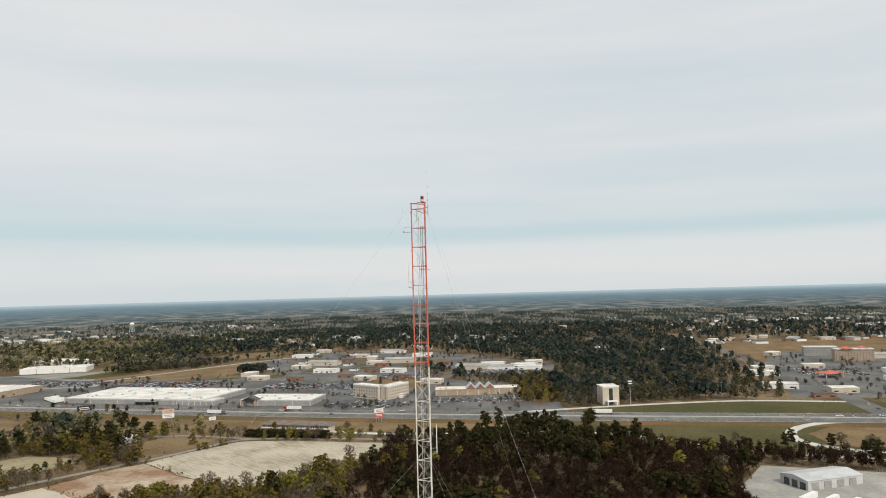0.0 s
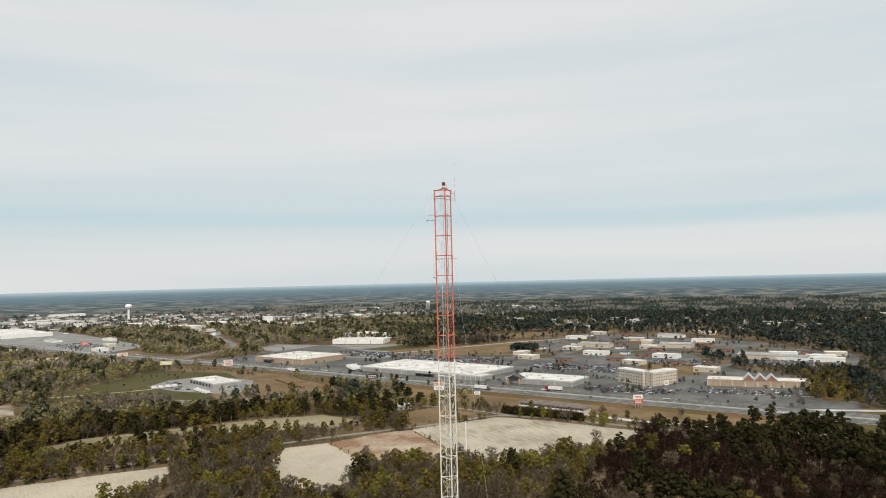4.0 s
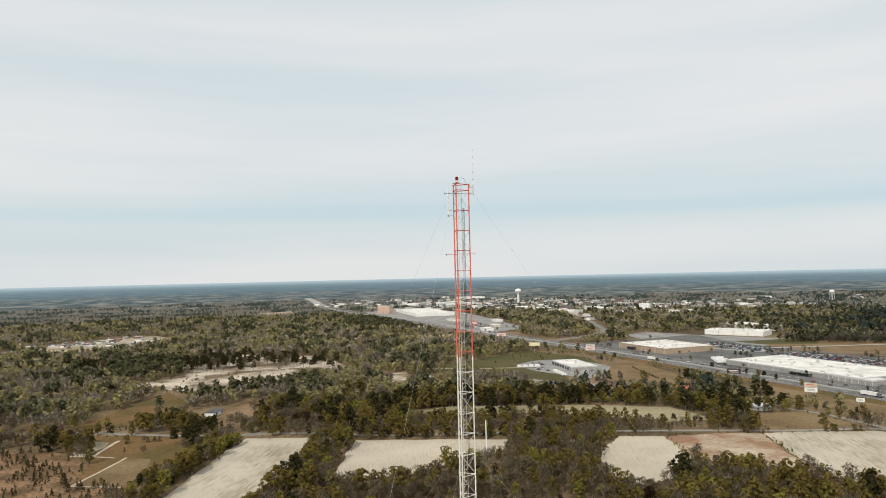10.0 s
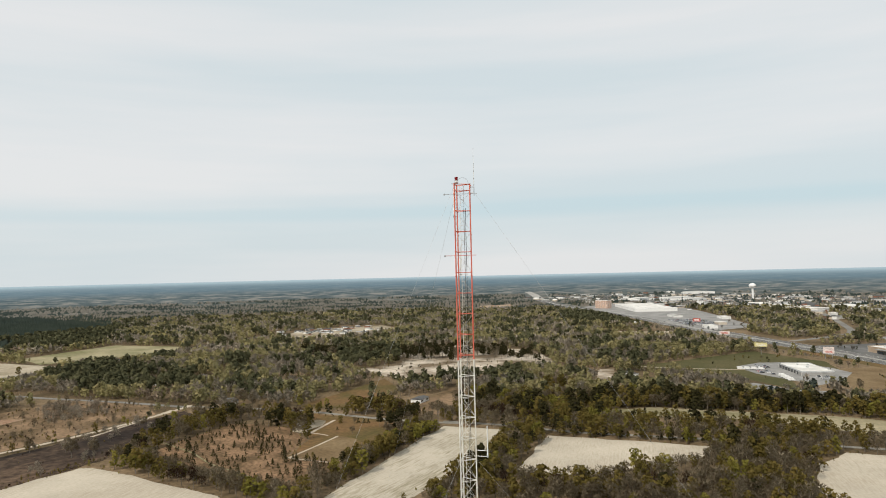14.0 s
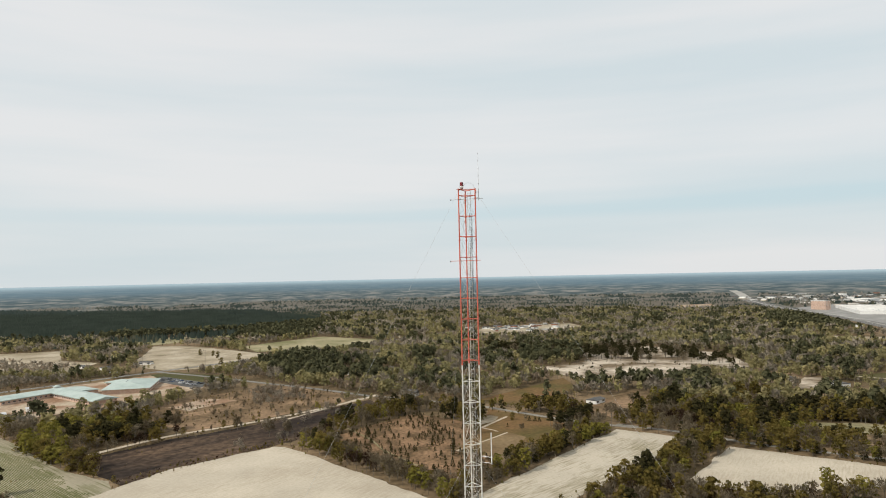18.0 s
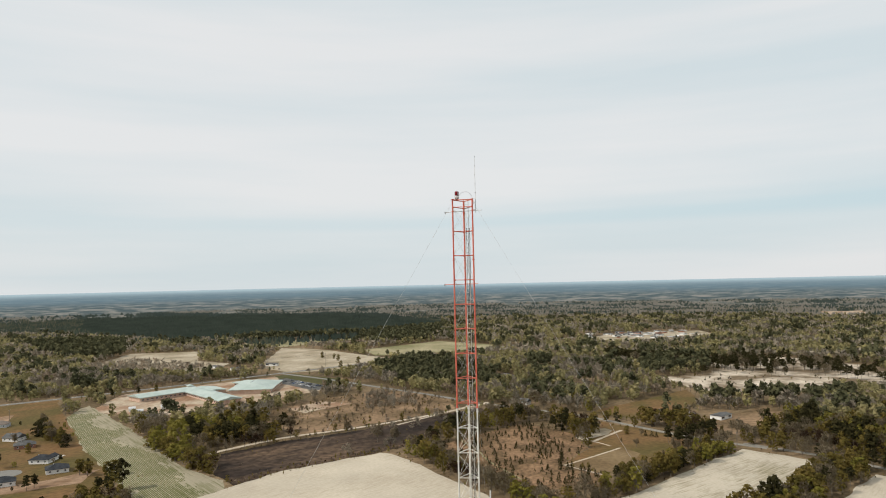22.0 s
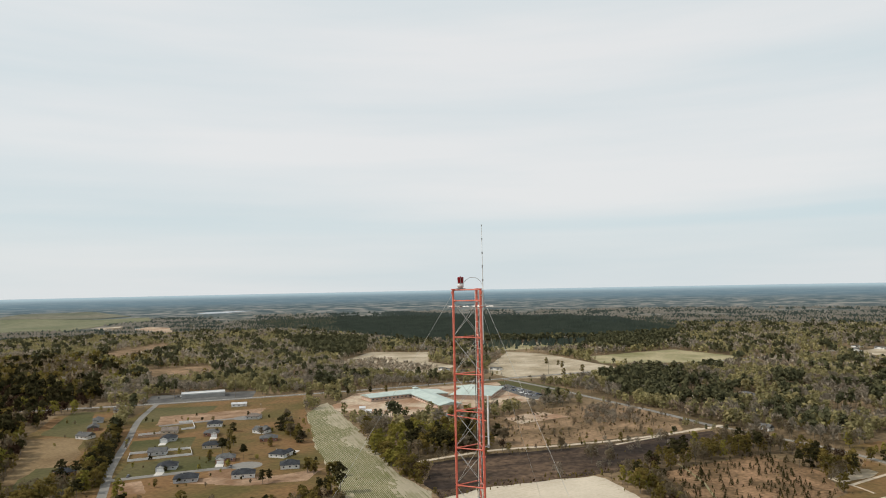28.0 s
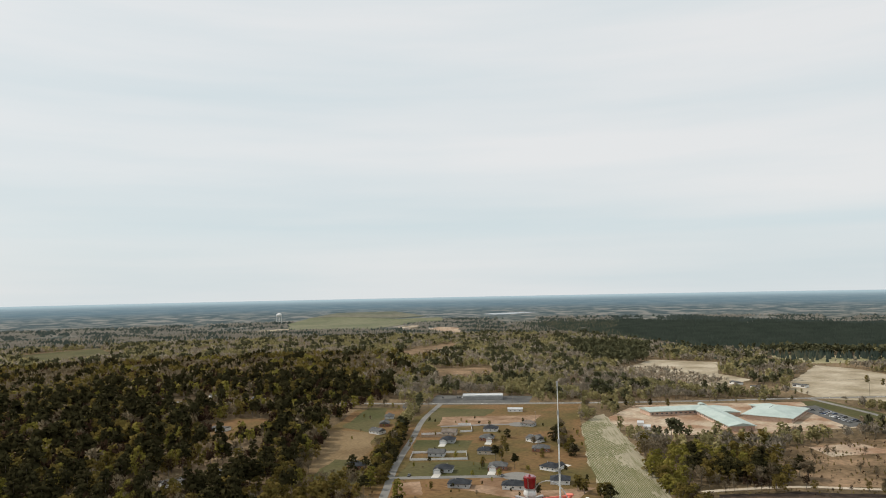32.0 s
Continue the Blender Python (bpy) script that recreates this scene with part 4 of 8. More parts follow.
def tri_mesh(name, verts, index, mats, normals=None):
    me = bpy.data.meshes.new(name)
    n = len(verts)
    me.vertices.add(n)
    me.vertices.foreach_set("co", np.ascontiguousarray(verts, np.float32).ravel())
    me.loops.add(n)
    me.loops.foreach_set("vertex_index", np.arange(n, dtype=np.int32))
    me.polygons.add(n // 3)
    me.polygons.foreach_set("loop_start", np.arange(0, n, 3, dtype=np.int32))
    for x in mats:
        me.materials.append(x)
    if len(mats) > 1:
        me.polygons.foreach_set("material_index", np.ascontiguousarray(index, np.int32))
    if normals is not None:
        # leaves share the rounded shading of their crown
        me.attributes.new("custom_normal", "FLOAT_VECTOR", "POINT").data.foreach_set("vector", np.ascontiguousarray(normals, np.float32).ravel())
    me.update(calc_edges=True)
    return me


def grow(name, x, y, hgt, kinds, protos, label, category="woods", leaves=FOLIAGE):
    """One mesh of many trees: each takes a prototype of its kind, turned and scaled."""
    vs, ix, ns = [], [], []
    for k in sorted(set(kinds)):
        sel = np.nonzero(kinds == k)[0]
        ps = protos[KINDS[k]]
        pick = rng.integers(0, len(ps), len(sel))
        for j, (tv, cv, nv) in enumerate(ps):
            s = sel[pick == j]
            if not len(s):
                continue
            v = np.concatenate([tv, cv])
            code = np.r_[np.full(len(tv) // 3, 5), np.full(len(cv) // 3, k)]
            a = rng.uniform(0, 6.283, len(s))
            w = hgt[s] * rng.uniform(0.85, 1.25, len(s))
            ca, sa = np.cos(a) * w, np.sin(a) * w
            out = np.empty((len(s), len(v), 3))
            out[..., 0] = x[s, None] + ca[:, None] * v[:, 0] - sa[:, None] * v[:, 1]
            out[..., 1] = y[s, None] + sa[:, None] * v[:, 0] + ca[:, None] * v[:, 1]
            out[..., 2] = height(np.hypot(x[s], y[s]))[:, None] + hgt[s, None] * v[:, 2]
            vs.append(out.reshape(-1, 3))
            nn = np.empty_like(out)
            c1, s1 = np.cos(a)[:, None], np.sin(a)[:, None]
            nn[..., 0], nn[..., 1], nn[..., 2] = c1 * nv[:, 0] - s1 * nv[:, 1], s1 * nv[:, 0] + c1 * nv[:, 1], nv[:, 2]
            ns.append(nn.reshape(-1, 3))
            ix.append(np.tile(code, len(s)))
    ob = new(name, tri_mesh(name, np.concatenate(vs), np.concatenate(ix), leaves, np.concatenate(ns)))
    return tagged(ob, label, category, kind="stuff")


def fnoise(x, y, s, seed):
    """Smooth noise from a few waves, about -1 to 1."""
    r = np.random.default_rng(seed)
    out = 0
    for _ in range(7):
        a, k, p = r.uniform(0, 6.283), r.uniform(0.5, 1.6) / s, r.uniform(0, 6.283)
        out = out + np.sin((x * math.cos(a) + y * math.sin(a)) * k * 6.283 + p)
    return out / 3.2


PINEWOOD = [
    [(-780, 95), (-850, 217), (-960, 200), (-950, 110)],
    [(-600, 135), (-612, 205), (-640, 260), (-672, 240), (-668, 150)],
    [(-852, -244), (-760, -205), (-700, -165), (-690, -60), (-770, -70), (-900, -190)],
    [(-1777, -1400), (-2248, -1415), (-1397, -880), (-1611, -1240)],
    [(-1109, -900), (-1211, -936), (-1039, -718), (-976, -674), (-970, -782)],
    [(-1250, -250), (-1341, -889), (-1670, -1290), (-2740, -2105), (-2470, -674), (-1760, -300)],
    [(-985, -810), (-990, -705), (-1290, -910), (-1255, -1140)],
    [(-1141, 730), (-1350, 660), (-1600, 780), (-1560, 900), (-1300, 830)],
    [(-30, 465), (0, 415), (60, 400), (140, 420), (150, 470), (95, 490), (30, 478)],
]


PLANTATION = [(-1256, -761), (-1390, -649), (-1478, -430), (-1671, -295), (-2006, -356), (-2085, -609), (-2330, -800), (-2340, -1180), (-2260, -1640), (-1980, -1860), (-1560, -1420), (-1480, -1180), (-1341, -889)]
CLEAR.append(PLANTATION)
CLEAR.append(ccw([(-770, 900), (-540, 900), (-540, 1060), (-590, 1130), (-720, 1120)]))
# dark evergreen hedgerows between the strip field and the lane
HEDGEROWS = [(-480, 262), (-470, 300), (-400, 420), (-330, 520), (-230, 500), (-262, 430), (-300, 372), (-360, 300), (-400, 215), (-380, 180), (-440, 200)]
OAKWOOD = [[(-80, -330), (-470, -690), (-560, -820), (-420, -1100), (-60, -1000), (0, -400)], [(-470, 140), (-330, 300), (-200, 420), (-60, 440), (-60, 200), (-300, 60)]]


def kinds_at(x, y):
    """Kinds of tree in drifts: pines in clusters, olive and bare woods, some fresh green."""
    far = np.hypot(x, y) > 560
    c = rng.normal(size=len(x)) * np.where(far, 0.15, 0.36)
    a, b = fnoise(x, y, 150, 1) + 0.5 * fnoise(x, y, 34, 51), fnoise(x, y, 70, 2) + 0.7 * fnoise(x, y, 26, 52)
    d = fnoise(x, y, 95, 5) + 0.5 * fnoise(x, y, 30, 53)
    k = np.full(len(x), 3)
    k[a + 1.2 * c > -0.05] = 1
    k[d + c > 0.75] = 2
    k[d + c < -1.0] = 4
    k[b + 0.3 * c > np.where(np.hypot(x, y) > 1000, 0.74, 0.80)] = 0
    u = rng.random(len(x))
    north = (y > 600) & (x > -700)
    w5 = fnoise(x, y, 60, 61) + 0.8 * fnoise(x, y, 24, 62) + rng.normal(size=len(x)) * 0.25 + np.where(y < 860, 0.55, 0.0) + np.where(x > 80, 0.35, 0.12)
    k[north & (u < 0.9)] = np.select([w5 < 0.25, w5 < 0.75, w5 < 1.05, w5 < 1.25], [0, 3, 1, 4], 2)[north & (u < 0.9)]
    near = (np.hypot(x, y) < 560) & (x < -60)
    k[near & (k == 0) & (u < 0.55)] = 1
    east = (x > -60) & (y < 480)
    k[east & (k != 0) & (u < 0.92)] = 4
    leafy = inside(OAKWOOD[0], x, y) | inside(OAKWOOD[1], x, y)
    v = rng.random(len(x))
    k[leafy & (v < 0.62)] = 1
    k[inside(OAKWOOD[0], x, y) & (v < 0.36)] = 4
    k[leafy & (v > 0.62) & (v < 0.72)] = 2
    k[inside(OAKWOOD[0], x, y) & (v > 0.48) & (v < 0.62)] = 0
    k[inside(OAKWOOD[0], x, y) & (v > 0.86)] = 3
    k[inside(OAKWOOD[0], x, y) & (v > 0.9)] = 0
    grey = fnoise(x, y, 60, 91) + 0.6 * fnoise(x, y, 25, 92) > 0.05
    k[inside(OAKWOOD[1], x, y) & (v < np.where(grey, 0.7, 0.16))] = 3
    dark = inside(HEDGEROWS, x, y)
    k[dark & (v < 0.2)] = 0
    k[dark & (v > 0.2) & (v < 0.55)] = 1
    k[dark & (v > 0.55) & (v < 0.72)] = 2
    for poly in PINEWOOD:
        m = inside(poly, x, y)
        k[m & (rng.random(len(x)) < 0.93)] = 0
    return k


def sites(r0, r1, step, a0=54, a1=268):
    """Jittered places on a grid between two distances, in the fan that the walk looks over."""
    g = np.arange(-r1, r1, step)
    x, y = np.meshgrid(g, g)
    x, y = x.ravel(), y.ravel()
    x = x + rng.uniform(-0.42, 0.42, len(x)) * step
    y = y + rng.uniform(-0.42, 0.42, len(x)) * step
    r, a = np.hypot(x, y), (np.degrees(np.arctan2(y, x)) + 92) % 360 - 92
    m = (r >= r0) & (r < r1) & (a > a0) & (a < a1)
    return x[m], y[m]


TOWN = [[(-2700, 1450), (-1950, 1250), (-1500, 1350), (-1000, 1400), (-1100, 1900), (-1900, 2100), (-2700, 1900)],
        [(240, 650), (340, 600), (480, 600), (700, 1040), (700, 1400), (480, 1400), (380, 1000), (300, 820)],
        [(-330, 1150), (60, 1130), (-80, 1500), (-420, 1560)], [(420, 1250), (1100, 1250), (1500, 2000), (500, 2200)],
        [(-1500, 2000), (-700, 1800), (-600, 2600), (-1500, 2800)]]


def open_land(x, y, among=CLEAR):
    m = np.zeros(len(x), bool)
    for poly in among:
        px = [p[0] for p in poly]
        py = [p[1] for p in poly]
        near = (x > min(px) - 1) & (x < max(px) + 1) & (y > min(py) - 1) & (y < max(py) + 1)
        if near.any():
            i = np.nonzero(near)[0]
            m[i] |= inside(poly, x[i], y[i])
    return m

# ---- the mast ----
M_RED = mat("orange_paint", (0.60, 0.125, 0.078), (0.68, 0.19, 0.130), 1.5, 0.55, fine=9.0, fine_amt=0.15)
M_WHITE = mat("white_paint", (0.74, 0.72, 0.66), (0.62, 0.59, 0.52), 1.2, 0.55, fine=8.0, fine_amt=0.1)
M_STEEL = mat("galvanised_steel", (0.36, 0.36, 0.35), (0.46, 0.46, 0.45), 2.0, 0.45, metal=0.7, fine=12.0, fine_amt=0.15)
M_GUY = mat("weathered_wire", (0.44, 0.44, 0.42), (0.52, 0.52, 0.50), 2.0, 0.6)
M_CABLE = mat("black_cable", (0.03, 0.03, 0.03), (0.05, 0.05, 0.05), 2.0, 0.6)
M_TUBE = mat("pale_fibreglass", (0.80, 0.80, 0.77), (0.72, 0.72, 0.69), 1.0, 0.5)


def glass_mat(name, col, rough=0.15):
    m = bpy.data.materials.new(name)
    m.use_nodes = True
    b = m.node_tree.nodes["Principled BSDF"]
    b.inputs["Base Color"].default_value = (*col, 1)
    b.inputs["Roughness"].default_value = rough
    b.inputs["Coat Weight"].default_value = 0.5
    return m


M_REDGLASS = glass_mat("red_glass", (0.20, 0.006, 0.010))
M_CLEARGLASS = glass_mat("clear_lens", (0.60, 0.58, 0.55))
CX, CY, RL, TURN = -0.26, 0.49, 1.024, 1.114
TOP, BAY, RING0 = 123.55, 2.178, 122.88
LEG = [(CX + RL * math.cos(TURN + k * 2.0944), CY + RL * math.sin(TURN + k * 2.0944)) for k in range(3)]
BANDS = [(105.0, TOP, 1), (87.2, 105.0, 0), (69.7, 87.2, 1), (52.3, 69.7, 0), (34.8, 52.3, 1), (17.4, 34.8, 0), (0.3, 17.4, 1)]

tower = thing("radio_tower", pose(0, 0, 0), "tall lattice mast in orange and white bands with guy wires", "tower")


def band_at(z):
    return next((M_RED if c else M_WHITE) for a, b, c in BANDS if a <= z <= b + 0.01)


for z0, z1, c in BANDS:
    for k in range(3):
        ms = Mesher().rod((*LEG[k], z0), (*LEG[k], z1), 0.07, 10)
        zz = z0 + 0.05
        while zz < z1 and z0 > 60:
            ms.rod((*LEG[k], zz), (*LEG[k], zz + 0.06), 0.115, 10)
            zz += BAY * 2
        part("leg", ms, M_RED if c else M_WHITE, tower, "orange painted tube leg" if c else "white painted tube leg")

brace_mesh = {}


def bracing(kind, k, m):
    """A brace of one face, with its bay's top ring at height 0."""
    key = (kind, k, m.name)
    if key not in brace_mesh:
        a, b = LEG[k], LEG[(k + 1) % 3]
        ms = Mesher()
        if kind == "h":
            ms.rod((*a, 0), (*b, 0), 0.036, 6)
            for p, q in ((a, b), (b, a)):
                e = (p[0] + (q[0] - p[0]) * 0.09, p[1] + (q[1] - p[1]) * 0.09)
                ms.rod((*p, 0), (*e, 0), 0.065, 6)
        elif kind == "d1":
            ms.rod((*a, -0.1), (*b, -BAY + 0.1), 0.010 if m is M_RED else 0.015, 5)
        else:
            ms.rod((*b, -0.1), (*a, -BAY + 0.1), 0.010 if m is M_RED else 0.015, 5)
        brace_mesh[key] = ms.mesh("brace", M_GUY if m is M_RED and kind != "h" else m)
    return brace_mesh[key]


low = Mesher()
z = RING0
while z > 2.5:
    m = band_at(z)
    for k in range(3):
        if z > 70:
            for kind, nm in (("h", "horizontal_brace"), ("d1", "diagonal_brace"), ("d2", "diagonal_brace")):
                ob = part(nm, bracing(kind, k, m), None, tower)
                ob.location.z = z
        else:
            a, b = LEG[k], LEG[(k + 1) % 3]
            low.rod((*a, z), (*b, z), 0.036, 4, caps=False)
            low.rod((*a, z), (*b, z - BAY), 0.016, 3, caps=False)
            low.rod((*b, z), (*a, z - BAY), 0.016, 3, caps=False)
    z -= BAY
part("lower_bracing", low, M_WHITE, tower)
cap = Mesher()
for k in range(3):
    cap.rod((*LEG[k], TOP - 0.02), (*LEG[(k + 1) % 3], TOP - 0.02), 0.045, 6)
    cap.rod((*LEG[k], TOP), (*LEG[k], TOP + 0.05), 0.13, 8)
    ang = TURN + k * 2.0944
    cap.box(LEG[k][0] + 0.02, LEG[k][1] - 0.03, TOP - 0.25, LEG[k][0] + 0.1 * math.cos(ang) + 0.08, LEG[k][1] + 0.1 * math.sin(ang) + 0.03, TOP - 0.1)
part("top_ring", cap, M_RED, tower, "orange top ring with guy lugs")
lad = Mesher()
lx, ly = CX - 0.35, CY + 0.28
for s in (-0.19, 0.19):
    lad.rod((lx + s * 0.45, ly + s * 0.9, 20), (lx + s * 0.45, ly + s * 0.9, TOP - 0.1), 0.022, 5)
zz = 62.0
while zz < TOP - 0.2:
    lad.rod((lx - 0.085, ly - 0.17, zz), (lx + 0.085, ly + 0.17, zz), 0.013, 4, caps=False)
    zz += 0.4
part("ladder", lad, M_WHITE, tower, "climbing ladder inside the mast")
for dx, dy in ((0.12, 0.3), (0.2, 0.45), (-0.05, 0.55)):
    cb = Mesher().tube([(CX + dx + 0.02 * math.sin(40 + 3 * i), CY + dy, 40 + 3.0 * i) for i in range(28)], 0.022, 5)
    part("cable", cb, M_CABLE, tower, "black feeder cable")
hoop = Mesher().tube([(CX + 0.15 + 0.1 * math.cos(math.pi * i / 14), CY + 0.25 - 0.62 * math.cos(math.pi * i / 14), TOP + 0.1 + 0.62 * math.sin(math.pi * i / 14)) for i in range(15)], 0.015, 5)
part("cable_loop", hoop, M_STEEL, tower, "looped beacon cable")
for k, rad in ((0, 84), (1, 96), (2, 78)):
    ang = TURN + k * 2.0944
    for zt in (TOP - 0.2, 94.6, 62.0, 30.0):
        a = Vector((*LEG[k], zt))
        b = Vector((CX + rad * math.cos(ang), CY + rad * math.sin(ang), 0.8))
        ms = Mesher().tube([a.lerp(b, i / 10) - Vector((0, 0, 2.0 * i / 10 * (1 - i / 10))) for i in range(11)], 0.0075, 5)
        part("guy_wire", ms, M_GUY, tower, "thin steel guy wire")
    b = (CX + rad * math.cos(ang), CY + rad * math.sin(ang))
    part("anchor_block", Mesher().box(b[0] - 0.9, b[1] - 0.9, -0.3, b[0] + 0.9, b[1] + 0.9, 0.9), M_CONC, tower, "concrete guy anchor")
part("foundation", Mesher().box(CX - 1.8, CY - 1.8, -0.3, CX + 1.8, CY + 1.8, 0.35), M_CONC, tower, "concrete footing")

# beacon on a bracket across the top ring
bx, by = 0.0, 0.0
beacon = thing("aircraft_beacon", pose(bx, by, TOP), "red glass aircraft warning beacon with clear lower lens on mast", "beacon")
br = part("bracket", Mesher().box(-0.55, -0.05, 0.03, 0.55, 0.05, 0.08).box(-0.05, -0.6, 0.0, 0.05, 0.75, 0.04), M_STEEL, beacon)
part("base", Mesher().rod((0, 0, 0.06), (0, 0, 0.14), 0.13, 14, 0.17), M_STEEL, br)
part("lower_lens", Mesher().rod((0, 0, 0.14), (0, 0, 0.22), 0.17, 18, 0.205).rod((0, 0, 0.22), (0, 0, 0.29), 0.205, 18, 0.19).rod((0, 0, 0.29), (0, 0, 0.36), 0.19, 18, 0.15), M_CLEARGLASS, beacon, "clear domed lower lens")
part("collar", Mesher().rod((0, 0, 0.36), (0, 0, 0.40), 0.17, 16), M_STEEL, beacon)
up = part("upper_lens", Mesher().rod((0, 0, 0.40), (0, 0, 0.56), 0.165, 18, 0.180).rod((0, 0, 0.56), (0, 0, 0.72), 0.180, 18, 0.195), M_REDGLASS, beacon, "deep red upper lens")
part("top_cap", Mesher().rod((0, 0, 0.72), (0, 0, 0.76), 0.19, 18, 0.15).rod((0, 0, 0.76), (0, 0, 0.80), 0.03, 8), M_REDGLASS, up)
for w in (0.5, 2.6, 4.7):
    part("clamp_rod", Mesher().rod((0.19 * math.cos(w), 0.19 * math.sin(w), 0.14), (0.19 * math.cos(w), 0.19 * math.sin(w), 0.7), 0.01, 4), M_STEEL, beacon)

whip = thing("whip_antenna", pose(0.57, 1.75, 122.3), "thin tapering whip antenna with collars clamped beside the mast top", "antenna")
part("mount_pole", Mesher().rod((0, 0, 0), (0, 0, 1.2), 0.035, 7), M_STEEL, whip)
for i in range(5):
    rs = part("rod_section", Mesher().rod((0, 0, 1.0 + i * 0.8), (0, 0, 1.8 + i * 0.8), 0.028 - i * 0.004, 6), M_TUBE, whip)
    part("collar", Mesher().rod((0, 0, 1.72 + i * 0.8), (0, 0, 1.84 + i * 0.8), 0.045 - i * 0.004, 6), M_STEEL, rs)
part("mount_arm", Mesher().rod((0, 0, 0.3), (LEG[0][0] - 0.57, LEG[0][1] - 1.75, 0.3), 0.03, 6).rod((0, 0, 0.9), (LEG[0][0] - 0.57, LEG[0][1] - 1.75, 0.9), 0.03, 6), M_STEEL, whip)


def side_antenna(x, y, z0, z1, leg, label):
    ob = thing("side_antenna", pose(x, y, z0), label, "antenna", "tube antennas on the mast")
    tb = part("tube", Mesher().rod((0, 0, -0.05), (0, 0, z1 - z0), 0.055, 9), M_TUBE, ob, "pale fibreglass tube")
    dx, dy = LEG[leg][0] - x, LEG[leg][1] - y
    for h0 in (0.05, 0.65):
        part("mount_arm", Mesher().rod((0, 0, h0), (dx, dy, h0), 0.03, 6), M_STEEL, ob)
    part("clamp", Mesher().box(-0.07, -0.07, 0.0, 0.07, 0.07, 0.16), M_STEEL, tb)


side_antenna(0.88, 2.45, 94.85, 98.05, 0, "pale tube antenna on two arms low on the white band")
side_antenna(-2.2, 0.35, 120.2, 123.3, 1, "pale tube antenna on arms near the mast top")
side_antenna(-1.75, 0.8, 113.9, 117.0, 1, "pale tube antenna on arms in the orange band")
for (x0, y0, x1, y1, zz) in ((-0.62, -1.2, 0.15, 2.22, 122.52), (-0.38, -1.33, 0.62, 1.8, 115.95)):
    arm = thing("cross_arm", pose(0, 0, zz), "thin steel cross arm clamped through the mast", "cross arm", "cross arms on the mast")
    part("bar", Mesher().rod((x0, y0, 0), (x1, y1, 0.03), 0.028, 6), M_RED if zz < 120 else M_STEEL, arm)
    part("end_bracket", Mesher().box(x0 - 0.05, y0 - 0.05, -0.12, x0 + 0.05, y0 + 0.05, 0.06), M_STEEL, arm)
    part("clamp", Mesher().box(CX - 0.08, CY - 0.75, -0.06, CX + 0.08, CY - 0.62, 0.06), M_STEEL, arm)

# ---- buildings ----
M_ROOFW = mat("white_membrane_roof", (0.73, 0.71, 0.66), (0.56, 0.53, 0.48), 0.06, 0.7, fine=0.3, fine_amt=0.10, detail=7.0)
M_ROOFD = mat("dark_shingles", (0.030, 0.033, 0.038), (0.05, 0.053, 0.058), 0.3, 0.9, fine=2.5, fine_amt=0.2, spec=0.08)
M_ROOFB = mat("brown_shingles", (0.15, 0.125, 0.105), (0.2, 0.17, 0.145), 0.3, 0.9, fine=2.5, fine_amt=0.2, spec=0.08)
M_ROOFG = mat("grey_shingles", (0.085, 0.085, 0.085), (0.125, 0.125, 0.12), 0.3, 0.9, fine=2.5, fine_amt=0.2, spec=0.08)
M_ROOFT = mat("teal_metal_roof", (0.34, 0.41, 0.375), (0.41, 0.475, 0.435), 0.1, 0.5, fine=0.5, fine_amt=0.06)
M_METAL = mat("pale_metal_sheet", (0.42, 0.43, 0.43), (0.52, 0.52, 0.51), 0.1, 0.5, fine=0.8, fine_amt=0.08)
M_REDROOF = mat("red_metal_roof", (0.45, 0.10, 0.06), (0.52, 0.15, 0.09), 0.2, 0.5)
M_BEIGE = mat("beige_stucco", (0.50, 0.43, 0.34), (0.56, 0.49, 0.40), 0.2, 0.85, fine=1.5, fine_amt=0.08)
M_TANB = mat("tan_block", (0.34, 0.255, 0.18), (0.40, 0.31, 0.225), 0.2, 0.85, fine=1.5, fine_amt=0.1)
M_GREYW = mat("grey_block", (0.28, 0.275, 0.26), (0.34, 0.33, 0.31), 0.2, 0.85, fine=1.5, fine_amt=0.1)
M_PALEW = mat("pale_block", (0.50, 0.485, 0.45), (0.58, 0.56, 0.52), 0.2, 0.85, fine=1.5, fine_amt=0.08)
M_WHITEW = mat("white_siding", (0.78, 0.77, 0.74), (0.70, 0.69, 0.66), 0.3, 0.75, fine=2.0, fine_amt=0.06)
M_BRICK = mat("red_brown_brick", (0.24, 0.115, 0.075), (0.30, 0.16, 0.11), 0.6, 0.85, fine=3.0, fine_amt=0.15)
M_GREYSID = mat("grey_siding", (0.42, 0.43, 0.43), (0.50, 0.505, 0.505), 0.3, 0.8, fine=2.0, fine_amt=0.08)
M_SALMON = mat("salmon_brick", (0.50, 0.34, 0.26), (0.57, 0.42, 0.33), 0.3, 0.85, fine=2.0, fine_amt=0.1)
M_GLASS = mat("dark_window_glass", (0.03, 0.035, 0.04), (0.05, 0.055, 0.06), 0.5, 0.12, spec=0.6)
M_TRIM = mat("white_trim", (0.80, 0.79, 0.77), (0.74, 0.73, 0.71), 0.5, 0.6)


def at(x, y, deg, z=0.0):
    return pose(x, y, z, 0, 0, deg)


WIN = {}


def window_mesh(w, h):
    key = (round(w, 2), round(h, 2))
    if key not in WIN:
        WIN[key] = Mesher().box(-w / 2, -0.05, -h / 2, w / 2, 0.03, h / 2, 0).box(-w / 2 + 0.1, -0.07, -h / 2 + 0.1, w / 2 - 0.1, -0.045, h / 2 - 0.1, 1).mesh("window", M_TRIM, M_GLASS)
    return WIN[key]


